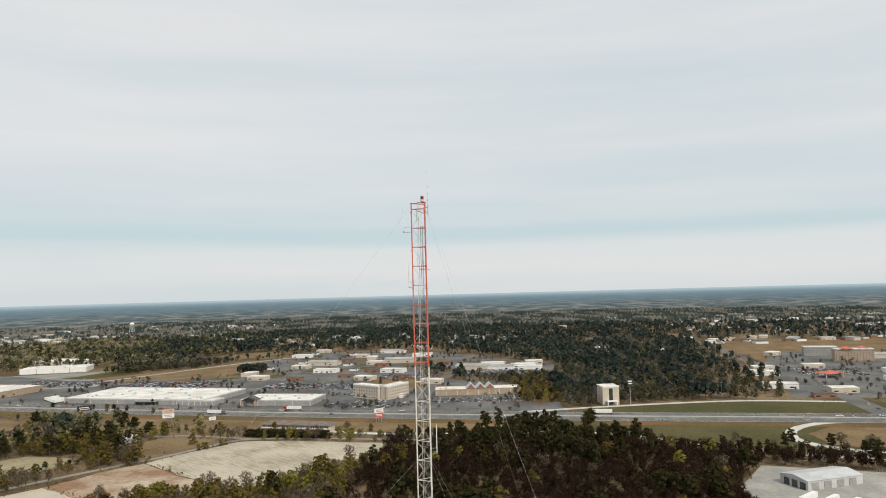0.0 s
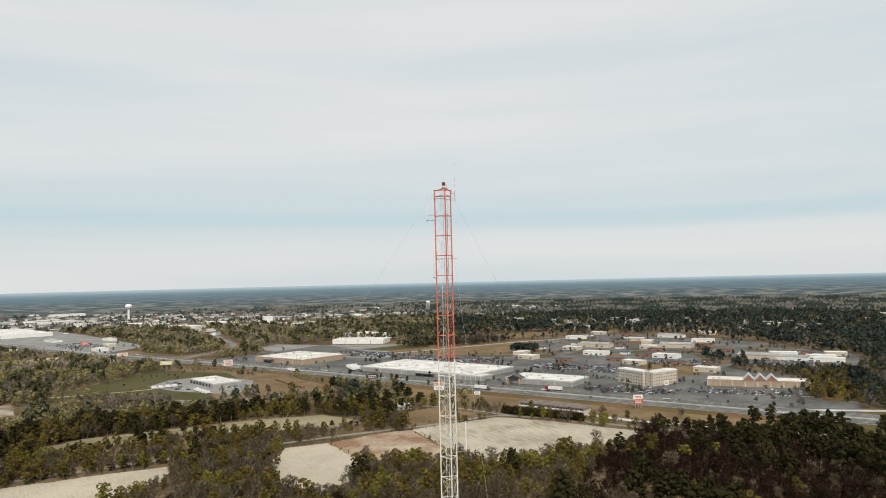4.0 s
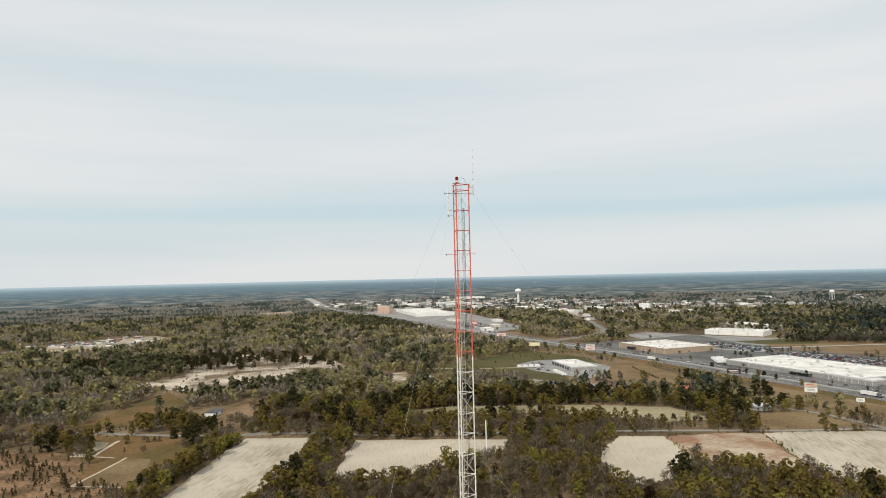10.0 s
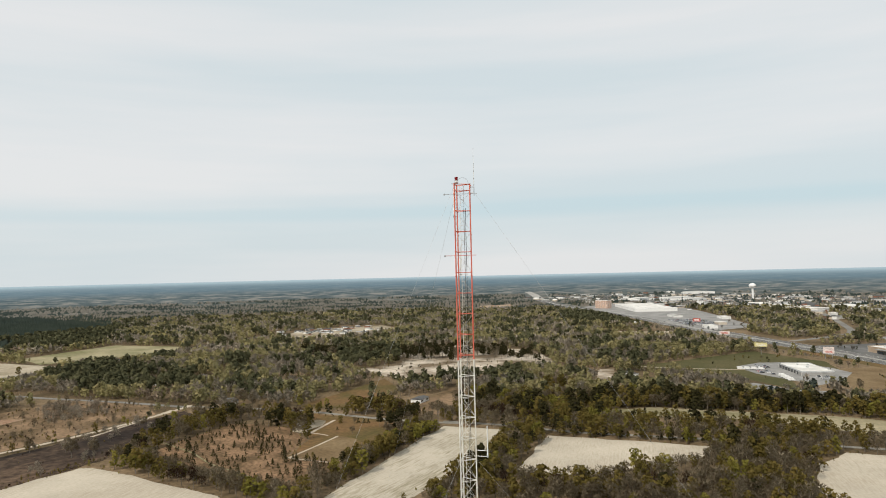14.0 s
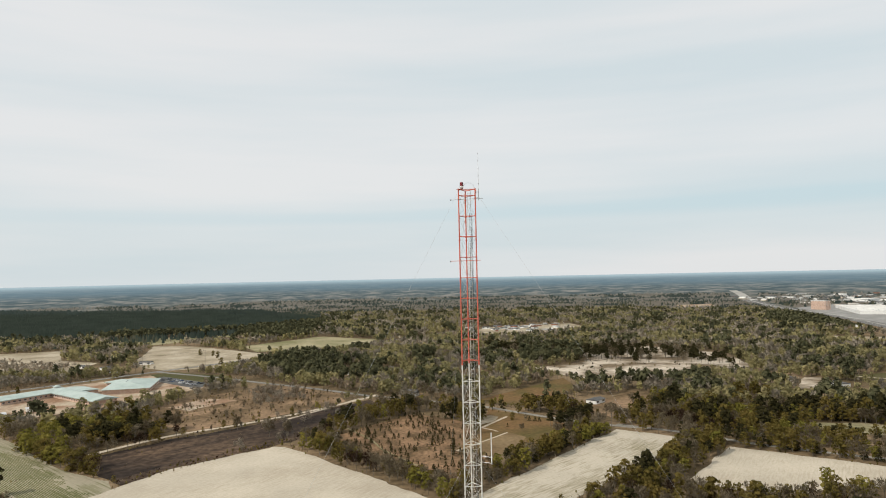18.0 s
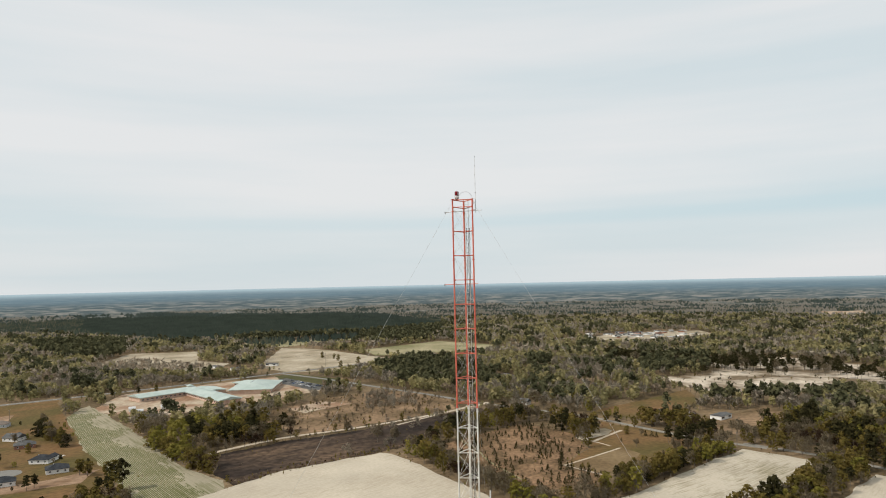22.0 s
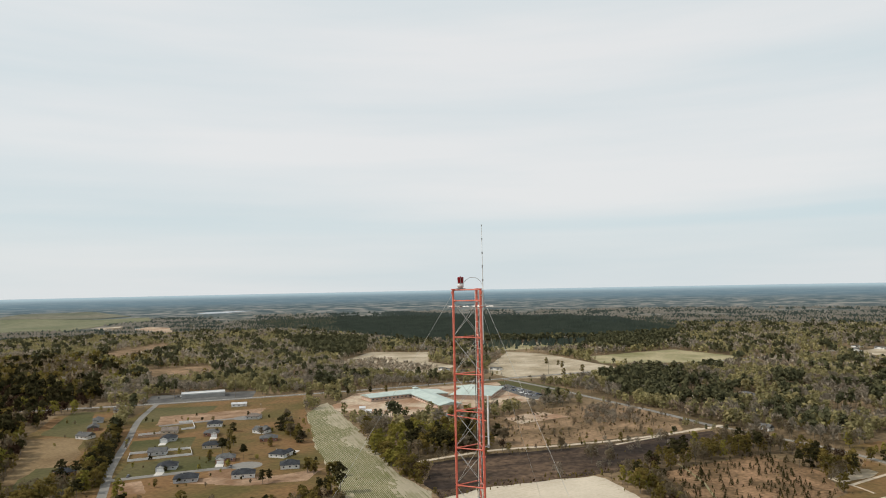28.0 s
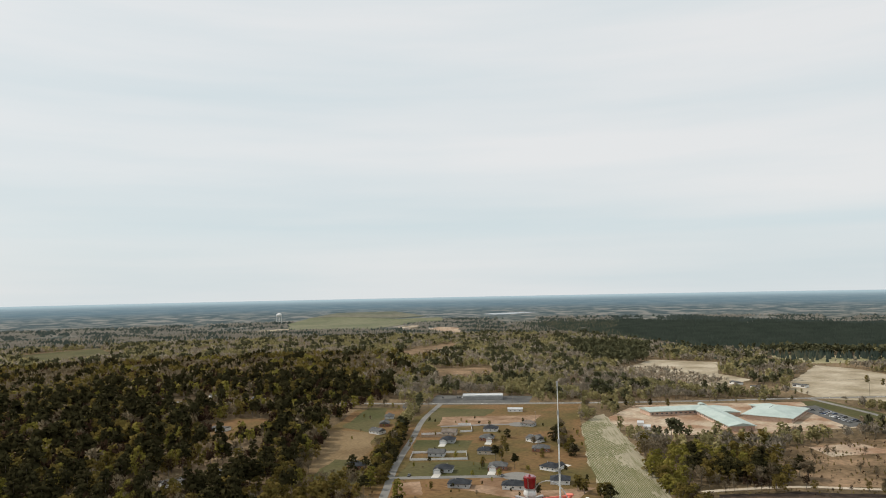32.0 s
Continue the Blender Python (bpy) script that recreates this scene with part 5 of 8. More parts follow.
def put_window(parent, x, y, z, face, w=1.2, h=1.4):
    """face: 0 south, 1 east, 2 north, 3 west wall."""
    ob = part("window", window_mesh(w, h), None, parent)
    ob.matrix_basis = pose(x, y, z, 0, 0, face * 90)
    return ob


BUILT = []


def foot(w, d, x, y, deg, pad=4):
    """Keeps the woods off a building."""
    c, s = math.cos(radians(deg)), math.sin(radians(deg))
    w, d = w / 2 + pad, d / 2 + pad
    CLEAR.append([(x + c * a - s * b, y + s * a + c * b) for a, b in ((-w, -d), (w, -d), (w, d), (-w, d))])
    BUILT.append(CLEAR[-1])


def big_box(name, x, y, deg, w, d, h, wall, roof, label, category="store", units=6, entry=None, bays=8):
    """A flat roofed store: walls with pilasters, parapet, roof, roof units, a glazed entry."""
    foot(w, d, x, y, deg)
    ob = thing(name, at(x, y, deg), label, category)
    W, D = w / 2, d / 2
    part("wall", Mesher().box(-W, -D, -0.3, W, D, h), wall, ob)
    par = Mesher().box(-W - 0.15, -D - 0.15, h - 0.6, W + 0.15, -D + 0.25, h + 0.7).box(-W - 0.15, D - 0.25, h - 0.6, W + 0.15, D + 0.15, h + 0.7)
    par.box(-W - 0.15, -D + 0.25, h - 0.6, -W + 0.25, D - 0.25, h + 0.7).box(W - 0.25, -D + 0.25, h - 0.6, W + 0.15, D - 0.25, h + 0.7)
    part("parapet", par, M_METAL if wall is M_GREYW else wall, ob)
    part("roof", Mesher().box(-W + 0.25, -D + 0.25, h + 0.004, W - 0.25, D - 0.25, h + 0.25), roof, ob, "white membrane roof" if roof is M_ROOFW else "")
    pil = Mesher().box(-0.4, -0.2, 0, 0.4, 0.0, h - 0.6).mesh("pilaster", M_PALEW if wall is not M_WHITEW else M_GREYW)
    for i in range(bays + 1):
        q = part("pilaster", pil, None, ob)
        q.location = (-W + 0.6 + (w - 1.2) * i / bays, -D - 0.002, 0)
    r = random.Random(int(x * 7 + y))
    unit = Mesher().box(-1.4, -0.9, 0, 1.4, 0.9, 1.3).box(-1.0, -0.6, 1.3, 1.0, 0.6, 1.5).mesh("roof_unit", M_METAL)
    for i in range(units):
        q = part("roof_unit", unit, None, ob)
        q.location = (r.uniform(-W + 4, W - 4), r.uniform(-D + 4, D - 4), h + 0.25)
    if entry:
        ex, ew = entry
        ent = part("entrance", Mesher().box(ex - ew / 2, -D - 3.0, 0, ex + ew / 2, -D - 0.22, h * 0.75), wall, ob)
        part("entrance_glass", Mesher().box(ex - ew / 2 + 0.8, -D - 3.15, 0.1, ex + ew / 2 - 0.8, -D - 3.02, h * 0.5), M_GLASS, ent)
        part("canopy", Mesher().box(ex - ew / 2 - 1, -D - 5.5, h * 0.75, ex + ew / 2 + 1, -D - 0.3, h * 0.75 + 0.5), M_GREYW, ent)
    return ob


def gable_roof(w, d, h, rise, over=0.5):
    W, D = w / 2 + over, d / 2 + over
    t = 0.18
    ms = Mesher()
    for s in (-1, 1):
        ms.face([(-W, s * D, h), (W, s * D, h), (W, 0, h + rise), (-W, 0, h + rise)] if s < 0 else [(W, D, h), (-W, D, h), (-W, 0, h + rise), (W, 0, h + rise)])
        ms.face([(-W, s * D, h - t), (W, s * D, h - t), (W, s * D, h), (-W, s * D, h)])
    ms.face([(-W, -D, h - t), (-W, D, h - t), (W, D, h - t), (W, -D, h - t)])
    for s in (-1, 1):
        ms.face([(s * W, -D, h - t), (s * W, D, h - t), (s * W, D, h), (s * W, 0, h + rise), (s * W, -D, h)])
    return ms


def hip_roof(w, d, h, rise, over=0.5):
    W, D = w / 2 + over, d / 2 + over
    k = max(0.3, W - D)
    t = 0.18
    ms = Mesher()
    a, b, c, e = (-W, -D, h), (W, -D, h), (W, D, h), (-W, D, h)
    p, q = (-k, 0, h + rise), (k, 0, h + rise)
    ms.face([a, b, q, p]).face([c, e, p, q]).face([b, c, q]).face([e, a, p])
    for u, v in ((a, b), (b, c), (c, e), (e, a)):
        ms.face([(u[0], u[1], h - t), (v[0], v[1], h - t), v, u])
    ms.face([(-W, -D, h - t), (-W, D, h - t), (W, D, h - t), (W, -D, h - t)])
    return ms


def house(name, x, y, deg, w, d, wall, roof, label, hip=True, garage=0, h=2.9, rise=2.2, drive=True, group="houses on the estate"):
    """A one storey house: walls, roof, windows, front door, and a garage wing on one side (garage -1 or 1)."""
    w, rise = w * 0.86, rise * 1.18
    foot(w + 4, d + 4, x, y, deg, 3)
    ob = thing(name, at(x, y, deg), label, "house", group)
    W, D = w / 2, d / 2
    part("wall", Mesher().box(-W, -D, -0.2, W, D, h), wall, ob)
    rf = hip_roof(w, d, h, rise) if hip else gable_roof(w, d, h, rise)
    part("roof", rf, roof, ob)
    n = max(2, int(w / 4))
    for i in range(n):
        u = -W + w * (i + 0.5) / n
        if i != n // 2:
            put_window(ob, u, -D - 0.01, 1.6, 0, 1.5, 1.3)
        put_window(ob, u, D + 0.01, 1.6, 2, 1.3, 1.2)
    put_window(ob, W + 0.01, 0, 1.6, 1)
    put_window(ob, -W - 0.01, 0, 1.6, 3)
    u = -W + w * (n // 2 + 0.5) / n
    part("door", Mesher().box(u - 0.55, -D - 0.08, 0, u + 0.55, -D + 0.02, 2.1), M_BRICK, ob)
    part("chimney", Mesher().box(W * 0.3 - 0.1, 0.6, h + 0.8, W * 0.3 + 0.35, 1.1, h + rise + 0.25), M_GREYW, ob)
    if garage:
        gx = garage * (W - 3.2)
        gar = part("garage", Mesher().box(gx - 3.2, -D - 4.0, -0.2, gx + 3.2, -D - 0.01, h - 0.1), wall, ob)
        g = Mesher()
        W2, hh = 3.6, h - 0.1
        g.face([(gx - W2, -D - 4.5, hh), (gx, -D - 4.5, hh + 1.7), (gx, -0.2, hh + 1.7), (gx - W2, -0.2, hh)])
        g.face([(gx + W2, -0.2, hh), (gx, -0.2, hh + 1.7), (gx, -D - 4.5, hh + 1.7), (gx + W2, -D - 4.5, hh)])
        part("garage_roof", g, roof, gar)
        part("gable_front", Mesher().face([(gx - 3.2, -D - 4.02, hh), (gx + 3.2, -D - 4.02, hh), (gx, -D - 4.02, hh + 1.55)]), M_WHITEW, gar)
        part("garage_door", Mesher().box(gx - 2.4, -D - 4.09, 0, gx + 2.4, -D - 3.98, 2.3), M_TRIM, gar, "white panelled garage door")
        if drive:
            part("driveway", Mesher().box(gx - 2.7, -D - 14, 0.05, gx + 2.7, -D - 4.1, 0.2), M_CONC, ob, "pale concrete driveway")
    return ob


# stores and hotels beyond the highway
AX = -13.5
big_box("superstore", -344, 728, AX, 176, 88, 5.2, M_GREYW, M_ROOFW, "huge pale store with a white flat roof beside the highway", units=26, entry=(20, 26), bays=5)
big_box("store_annex", -275, 676, AX, 44, 22, 4.8, M_GREYW, M_ROOFW, "lower annex of the huge store with dark loading bays", units=3, bays=6)
st2 = big_box("store", -184, 672, AX + 4, 78, 44, 5.4, M_GREYW, M_ROOFW, "white roofed store with a dark gabled entrance", units=8, bays=4)
part("gable", gable_roof(9, 16, 6.0, 3.6), M_ROOFG, st2, "dark entrance gable").matrix_basis = pose(-27, -20, 0.2, 0, 0, 90)
part("gable_front", Mesher().face([(-35, -28.3, 6.1), (-19, -28.3, 6.1), (-27, -28.3, 9.6)]), M_ROOFD, st2)
part("porch", Mesher().box(-34, -28, 0, -33, -22.3, 5.9).box(-21, -28, 0, -20, -22.3, 5.9), M_TANB, st2)
big_box("home_store", -592, 790, AX, 104, 84, 7.0, M_TANB, M_ROOFW, "tan walled store with a pale flat roof", units=16, entry=(-20, 20), bays=5)
big_box("white_store", -650, 1058, AX + 28, 98, 46, 7.5, M_WHITEW, M_ROOFW, "long white store beyond the parking lots", units=9, bays=4)
deal = big_box("dealership", -548, 562, AX - 10, 68, 32, 4.2, M_GREYW, M_ROOFW, "low dealership with a white roof and dark bays", "workshop", units=3, bays=9)
for i in range(7):
    part("bay_door", Mesher().box(-30 + i * 8.4, -16.25, 0.1, -24.5 + i * 8.4, -16.02, 3.6), M_GLASS, deal)
big_box("mall", -1700, 1092, -20, 300, 110, 8.0, M_WHITEW, M_ROOFW, "sprawling white roofed shopping centre", "mall", units=20, bays=14)


def hotel(name, x, y, deg, w, d, floors, wall, label, fw=3.6):
    foot(w, d, x, y, deg)
    ob = thing(name, at(x, y, deg), label, "hotel")
    h = floors * 3.2 + 1.0
    W, D = w / 2, d / 2
    part("wall", Mesher().box(-W, -D, -0.3, W, D, h), wall, ob)
    cn = part("cornice", Mesher().box(-W - 0.4, -D - 0.4, h + 0.004, W + 0.4, D + 0.4, h + 0.6), M_TRIM, ob)
    part("roof", Mesher().box(-W + 0.4, -D + 0.4, h + 0.604, W - 0.4, D - 0.4, h + 0.7), M_ROOFW, ob)
    for f in range(floors):
        zz = 1.9 + f * 3.2
        n = int(w / fw)
        for i in range(n):
            u = -W + w * (i + 0.5) / n
            put_window(ob, u, -D - 0.01, zz, 0, 1.6, 1.6)
            if f > 0:
                put_window(ob, u, D + 0.01, zz, 2, 1.6, 1.6)
        n = max(1, int(d / fw / 1.3))
        for i in range(n):
            u = -D + d * (i + 0.5) / n
            put_window(ob, W + 0.01, u, zz, 1, 1.6, 1.6)
            put_window(ob, -W - 0.01, u, zz, 3, 1.6, 1.6)
    for i in range(5):
        u = -W + w * (i + 0.5) / 5
        part("parapet_block", Mesher().box(u - 1.6, -D - 0.55, h - 0.4, u + 1.6, -D + 0.5, h + 1.5), M_TRIM, cn)
    return ob


hotel("hotel_wing", -94, 690, -38, 38, 13, 4, M_BEIGE, "beige four storey hotel wing with rows of windows")
hotel("hotel_wing", -68, 690, 58, 38, 13, 4, M_BEIGE, "beige four storey hotel wing behind a car park")
th = hotel("tower_hotel", 149, 616, 4, 16, 20, 5, M_BEIGE, "tall pale hotel block beside the highway", 9.0)
part("stair_glazing", Mesher().box(-1.9, -10.12, 0.4, 1.9, -10.004, 15.6), M_GLASS, th, "dark glazed stair column")
part("stair_glazing", Mesher().box(8.004, -2.2, 0.4, 8.12, 2.2, 15.6), M_GLASS, th, "dark glazed stair column")
part("porch", Mesher().box(-5, -16, 3.6, 5, -10.2, 4.3).box(-4.6, -15.6, 0, -4.1, -15.1, 3.6).box(4.1, -15.6, 0, 4.6, -15.1, 3.6), M_TRIM, th)
hotel("orange_hotel", 562, 930, -14, 50, 17, 5, M_TANB, "tan five storey hotel with an orange roof band")
hotel("grey_hotel", 556, 1010, -14, 46, 16, 4, M_GREYW, "grey four storey hotel beside an open field")
for i, xx in enumerate((552, 575)):
    o = thing("roof_gable", at(xx, 929, -14, 17.72), "orange red hipped roof cap on the tan hotel", "roof")
    part("hip", hip_roof(14, 15, 0.2, 3.2), M_REDROOF, o)
pv = thing("gas_canopy", at(443, 765, 10), "red roofed pavilion on posts beside the avenue", "pavilion")
part("roof", hip_roof(26, 20, 5.0, 3.0), M_REDROOF, pv, "red hipped metal roof")
for sx in (-11, 11):
    for sy in (-8, 8):
        part("post", Mesher().box(sx - 0.4, sy - 0.4, 0, sx + 0.4, sy + 0.4, 4.9), M_TRIM, pv)
foot(26, 20, 443, 765, 10)
pk = big_box("peaked_store", 24, 706, 2, 94, 26, 6.0, M_TANB, M_ROOFW, "low brick store with three pale pointed gables", units=4, bays=8)
for i in range(3):
    g = Mesher()
    u = -8 + i * 10.4
    g.face([(u - 5.1, -13.6, 6.7), (u + 5.1, -13.6, 6.7), (u, -13.6, 11.8)])
    part("gable_wall", g, M_BRICK, pk, "brick gable")
    g = Mesher().face([(u - 5.3, -13.8, 6.5), (u, -13.8, 12.1), (u, 8, 12.1), (u - 5.3, 8, 6.5)]).face([(u + 5.3, 8, 6.5), (u, 8, 12.1), (u, -13.8, 12.1), (u + 5.3, -13.8, 6.5)])
    part("gable_roof", g, M_METAL, pk, "pale pointed metal roof")

# motel behind its hedge
mt = thing("motel", at(-133, 516, -13), "two storey motel with a dark hip roof behind a clipped hedge", "motel")
part("wall", Mesher().box(-30, -7, -0.3, 30, 7, 5.8), M_BEIGE, mt)
part("roof", hip_roof(60, 14, 5.9, 2.4, 1.6), M_ROOFB, mt)
part("gallery", Mesher().box(-30, -8.6, 2.9, 30, -7.02, 3.05).box(-30, -8.6, 3.05, 30, -8.5, 4.0), M_TRIM, mt)
for i in range(14):
    for zz in (1.5, 4.4):
        put_window(mt, -28 + i * 4.3, -7.02, zz, 0, 1.6, 1.5)
        part("door", Mesher().box(-26.6 + i * 4.3, -7.08, zz - 1.4, -25.7 + i * 4.3, -6.98, zz + 0.65), M_BRICK, mt)
foot(62, 18, -133, 516, -13)

# metal shed in the truck yard
sh = thing("metal_shed", at(206, 326, 18), "long grey metal shed with a low ridge roof", "shed")
part("wall", Mesher().box(-19, -10, -0.3, 19, 10, 5.2), M_METAL, sh)
part("roof", gable_roof(38, 20, 5.3, 1.7, 0.3), M_METAL, sh)
for i in range(4):
    part("roller_door", Mesher().box(-16.5 + i * 8.6, -10.2, 0, -11.5 + i * 8.6, -9.98, 4.2), M_GREYW, sh)
for i in range(3):
    part("roller_door", Mesher().box(-19.15, -8.4 + i * 5.8, 0, -18.98, -4.4 + i * 5.8, 4.0), M_GLASS, sh)
foot(40, 22, 206, 326, 18)

# long shed by the country road
big_box("long_shed", -552, -628, -42, 48, 18, 4.6, M_GREYW, M_METAL, "long grey metal shed facing the country road", "shed", units=0, bays=10)

# school with its low teal roofs


def school_wing(x, y, deg, w, d, label, h=4.6, rise=2.6, hip=True):
    foot(w, d, x, y, deg, 5)
    ob = thing("school_wing", at(x, y, deg), label, "school", "school wings")
    part("wall", Mesher().box(-w / 2, -d / 2, -0.3, w / 2, d / 2, h), M_SALMON, ob)
    part("roof", hip_roof(w, d, h, rise, 1.6) if hip else gable_roof(w, d, h, rise, 1.6), M_ROOFT, ob, "pale teal standing seam roof")
    part("fascia", Mesher().box(-w / 2 - 1.5, -d / 2 - 1.58, h - 0.75, w / 2 + 1.5, -d / 2 - 1.45, h - 0.22), M_ROOFT, ob)
    n = int(w / 5)
    for i in range(n):
        u = -w / 2 + w * (i + 0.5) / n
        put_window(ob, u, -d / 2 - 0.02, 2.1, 0, 2.4, 1.5)
        put_window(ob, u, d / 2 + 0.02, 2.1, 2, 2.4, 1.5)


school_wing(-628, -413, 150, 66, 24, "long low school wing with a teal roof and salmon brick walls", hip=False)
school_wing(-622, -359, 51, 104, 22, "long low school wing with a teal roof reaching toward the wood", hip=False)
school_wing(-656, -379, 51, 34, 26, "low teal roofed school wing in the middle of the school", 4.2, 1.4, hip=False)
school_wing(-682, -334, 13, 68, 44, "broad school block with a teal hipped roof", 4.8, 4.6)
school_wing(-706, -352, 62, 34, 22, "short school wing with a teal roof beside the car park", 4.4, 2.4)
cup = thing("roof_cupola", at(-654, -399, 51, 6.9), "small teal roofed cupola on the school ridge", "cupola")
part("wall", Mesher().box(-2.6, -2.6, -0.6, 2.6, 2.6, 1.3), M_PALEW, cup)
part("roof", hip_roof(5.2, 5.2, 1.3, 1.4, 0.6), M_ROOFT, cup)
# solid dark prism standing in for the shade of a courtyard opening
lw = thing("roof_well", at(-684, -333, 13, 0), "dark solid triangle in place of a shaded opening in the school roof", "light well")
part("well", Mesher().prism([(-8, -6.5), (8, -6.5), (0, 0.5)], 6.6, 8.6), M_GLASS, lw, "dark solid triangle standing in for shade")
for i, (xx, yy) in enumerate(((-536, -382), (-548, -398), (-560, -372))):
    o = thing("portable_classroom", at(xx, yy, 35), "small white flat roofed cabin behind the school", "cabin", "school cabins")
    part("wall", Mesher().box(-6, -3, 0.3, 6, 3, 3.0), M_WHITEW, o)
    part("roof", Mesher().box(-6.2, -3.2, 3.004, 6.2, 3.2, 3.2), M_METAL, o)
    part("plinth", Mesher().box(-5.8, -2.8, -0.1, 5.8, 2.8, 0.296), M_GREYW, o)
    put_window(o, -3, -3.02, 1.8, 0)
    put_window(o, 2, -3.02, 1.8, 0)

# the estate
E = 131
house("house", -287, -353, E + 180, 17, 10, M_GREYSID, M_ROOFD, "new grey house with a dark hipped roof on bare soil")
house("house", -311, -326, E + 180, 17, 10, M_WHITEW, M_ROOFD, "new white house with a dark hipped roof on reddish soil")
house("house", -343, -314, E + 180, 15, 11, M_WHITEW, M_ROOFD, "new white house with a dark roof near the turning circle")
house("house", -364, -342, E + 150, 15, 10, M_WHITEW, M_ROOFD, "white house with a dark roof and a white gabled garage", garage=-1)
house("house", -304, -391, E, 15, 10, M_GREYSID, M_ROOFD, "grey house with a dark roof and a white garage door", garage=-1)
house("house", -338, -370, E, 15, 10, M_BRICK, M_ROOFG, "brick house with a grey roof and a white garage door", garage=-1)
house("house", -330, -433, E + 180, 15, 9, M_GREYSID, M_ROOFG, "grey roofed house inside a white fence", hip=False)
house("house", -364, -412, E + 180, 16, 9, M_BEIGE, M_ROOFD, "beige house with a dark roof across the street")
house("house", -368, -466, E, 14, 10, M_GREYSID, M_ROOFD, "dark roofed house with a white garage door and drive", garage=-1)
house("house", -398, -449, E, 14, 10, M_BRICK, M_ROOFG, "brick house with a grey roof and pale drive", garage=1)
house("house", -389, -490, E + 180, 15, 10, M_BEIGE, M_ROOFB, "beige house with a brown roof and fenced yard", hip=False)
house("house", -428, -477, E + 180, 15, 10, M_WHITEW, M_ROOFD, "white house with a black hipped roof")
house("house", -424, -416, E + 140, 15, 10, M_WHITEW, M_ROOFG, "white fronted house with a grey gabled roof", hip=False, garage=1, drive=False)
house("house", -402, -388, E + 180, 16, 10, M_BRICK, M_ROOFG, "low house with a grey roof under bare trees")
house("house", -470, -470, E + 160, 15, 9, M_GREYSID, M_ROOFB, "grey house with a brown roof by the upper turning circle")
house("house", -396, -598, E + 100, 13, 9, M_GREYSID, M_ROOFG, "grey house with a grey roof beside the lawn")
house("house", -370, -568, E + 100, 14, 9, M_BRICK, M_ROOFG, "brick house with a grey roof beside the lawn", hip=False)
house("house", -344, -541, E + 150, 15, 9, M_WHITEW, M_ROOFG, "white house with a pale grey roof beside the lawn", hip=False)
house("house", -262, -443, E + 130, 16, 10, M_BRICK, M_ROOFD, "dark roofed brick house on its own lawn")
house("house", -441, -627, E, 13, 8, M_BEIGE, M_ROOFG, "small beige house by the road junction", hip=False)
house("house", -517, -536, E + 180, 18, 7, M_WHITEW, M_METAL, "long white cottage with a pale roof", hip=False, rise=1.2)
house("house", -262, 484, 62, 16, 8, M_WHITEW, M_METAL, "white cottage with a pale metal roof under trees", hip=False, group="houses by the lane")
house("house", -359, 511, 40, 17, 8, M_BRICK, M_REDROOF, "low house with a red roof among trees", hip=False, group="houses by the lane")
house("house", -321, 462, 45, 13, 7, M_GREYSID, M_ROOFB, "dark low cabin with a brown roof among trees", hip=False, group="houses by the lane")
house("house", -541, 105, 60, 16, 9, M_GREYSID, M_ROOFB, "low house with a brown roof half hidden by bare trees", hip=False, group="houses by the lane")
house("house", -600, -30, 60, 11, 7, M_WHITEW, M_ROOFG, "small white house at the lane junction", hip=False, group="houses by the lane")

# fence of white panels round one garden
def fence(pts, h, material, label, posts=True):
    ob = thing("fence", pose(*pts[0], 0), label, "fence")
    for a, b in zip(pts, pts[1:]):
        L = math.dist(a, b)
        k = max(1, round(L / 2.4))
        ang = math.degrees(math.atan2(b[1] - a[1], b[0] - a[0]))
        for i in range(k):
            t = (i + 0.5) / k
            q = part("panel", FENCE_PANEL[material.name], None, ob)
            q.matrix_basis = pose(a[0] + (b[0] - a[0]) * t - pts[0][0], a[1] + (b[1] - a[1]) * t - pts[0][1], 0, 0, 0, ang)
    return ob


FENCE_PANEL = {m.name: Mesher().box(-1.2, -0.03, 0.08, 1.2, 0.03, 1.8).box(-1.24, -0.07, -0.1, -1.1, 0.07, 1.95).mesh("panel", m) for m in (M_TRIM, M_TANB)}
fence([(-304, -434), (-339, -406), (-353, -424), (-320, -452), (-304, -434)], 1.8, M_TRIM, "tall white plastic fence round a garden")
fence([(-369, -506), (-385, -495)], 1.8, M_TRIM, "white plastic fence beside a garden")
fence([(-424, -520), (-433, -512), (-412, -485), (-402, -491)], 1.8, M_TRIM, "white plastic fence round a small garden")
fence([(-362, -498), (-384, -480), (-400, -492)], 1.8, M_TANB, "tan board fence round a garden")


# ---- vehicles ----
def car_mat(name, c):
    m = mat(name, c, tuple(0.9 * v for v in c), 1.0, 0.35, spec=0.5)
    m.node_tree.nodes["Principled BSDF"].inputs["Coat Weight"].default_value = 0.4
    return m


CARP = [car_mat("white_car_paint", (0.72, 0.72, 0.70)), car_mat("silver_car_paint", (0.42, 0.43, 0.44)), car_mat("black_car_paint", (0.02, 0.02, 0.022)),
        car_mat("red_car_paint", (0.32, 0.03, 0.025)), car_mat("grey_car_paint", (0.13, 0.135, 0.14)), car_mat("blue_car_paint", (0.04, 0.08, 0.18))]
CNAME = ["white", "silver", "black", "red", "dark grey", "blue"]
M_TYRE = mat("tyre_rubber", (0.02, 0.02, 0.02), (0.03, 0.03, 0.03), 1.0, 0.9)
WHEEL = Mesher().rod((0, -0.11, 0.33), (0, 0.11, 0.33), 0.33, 10).mesh("wheel", M_TYRE)


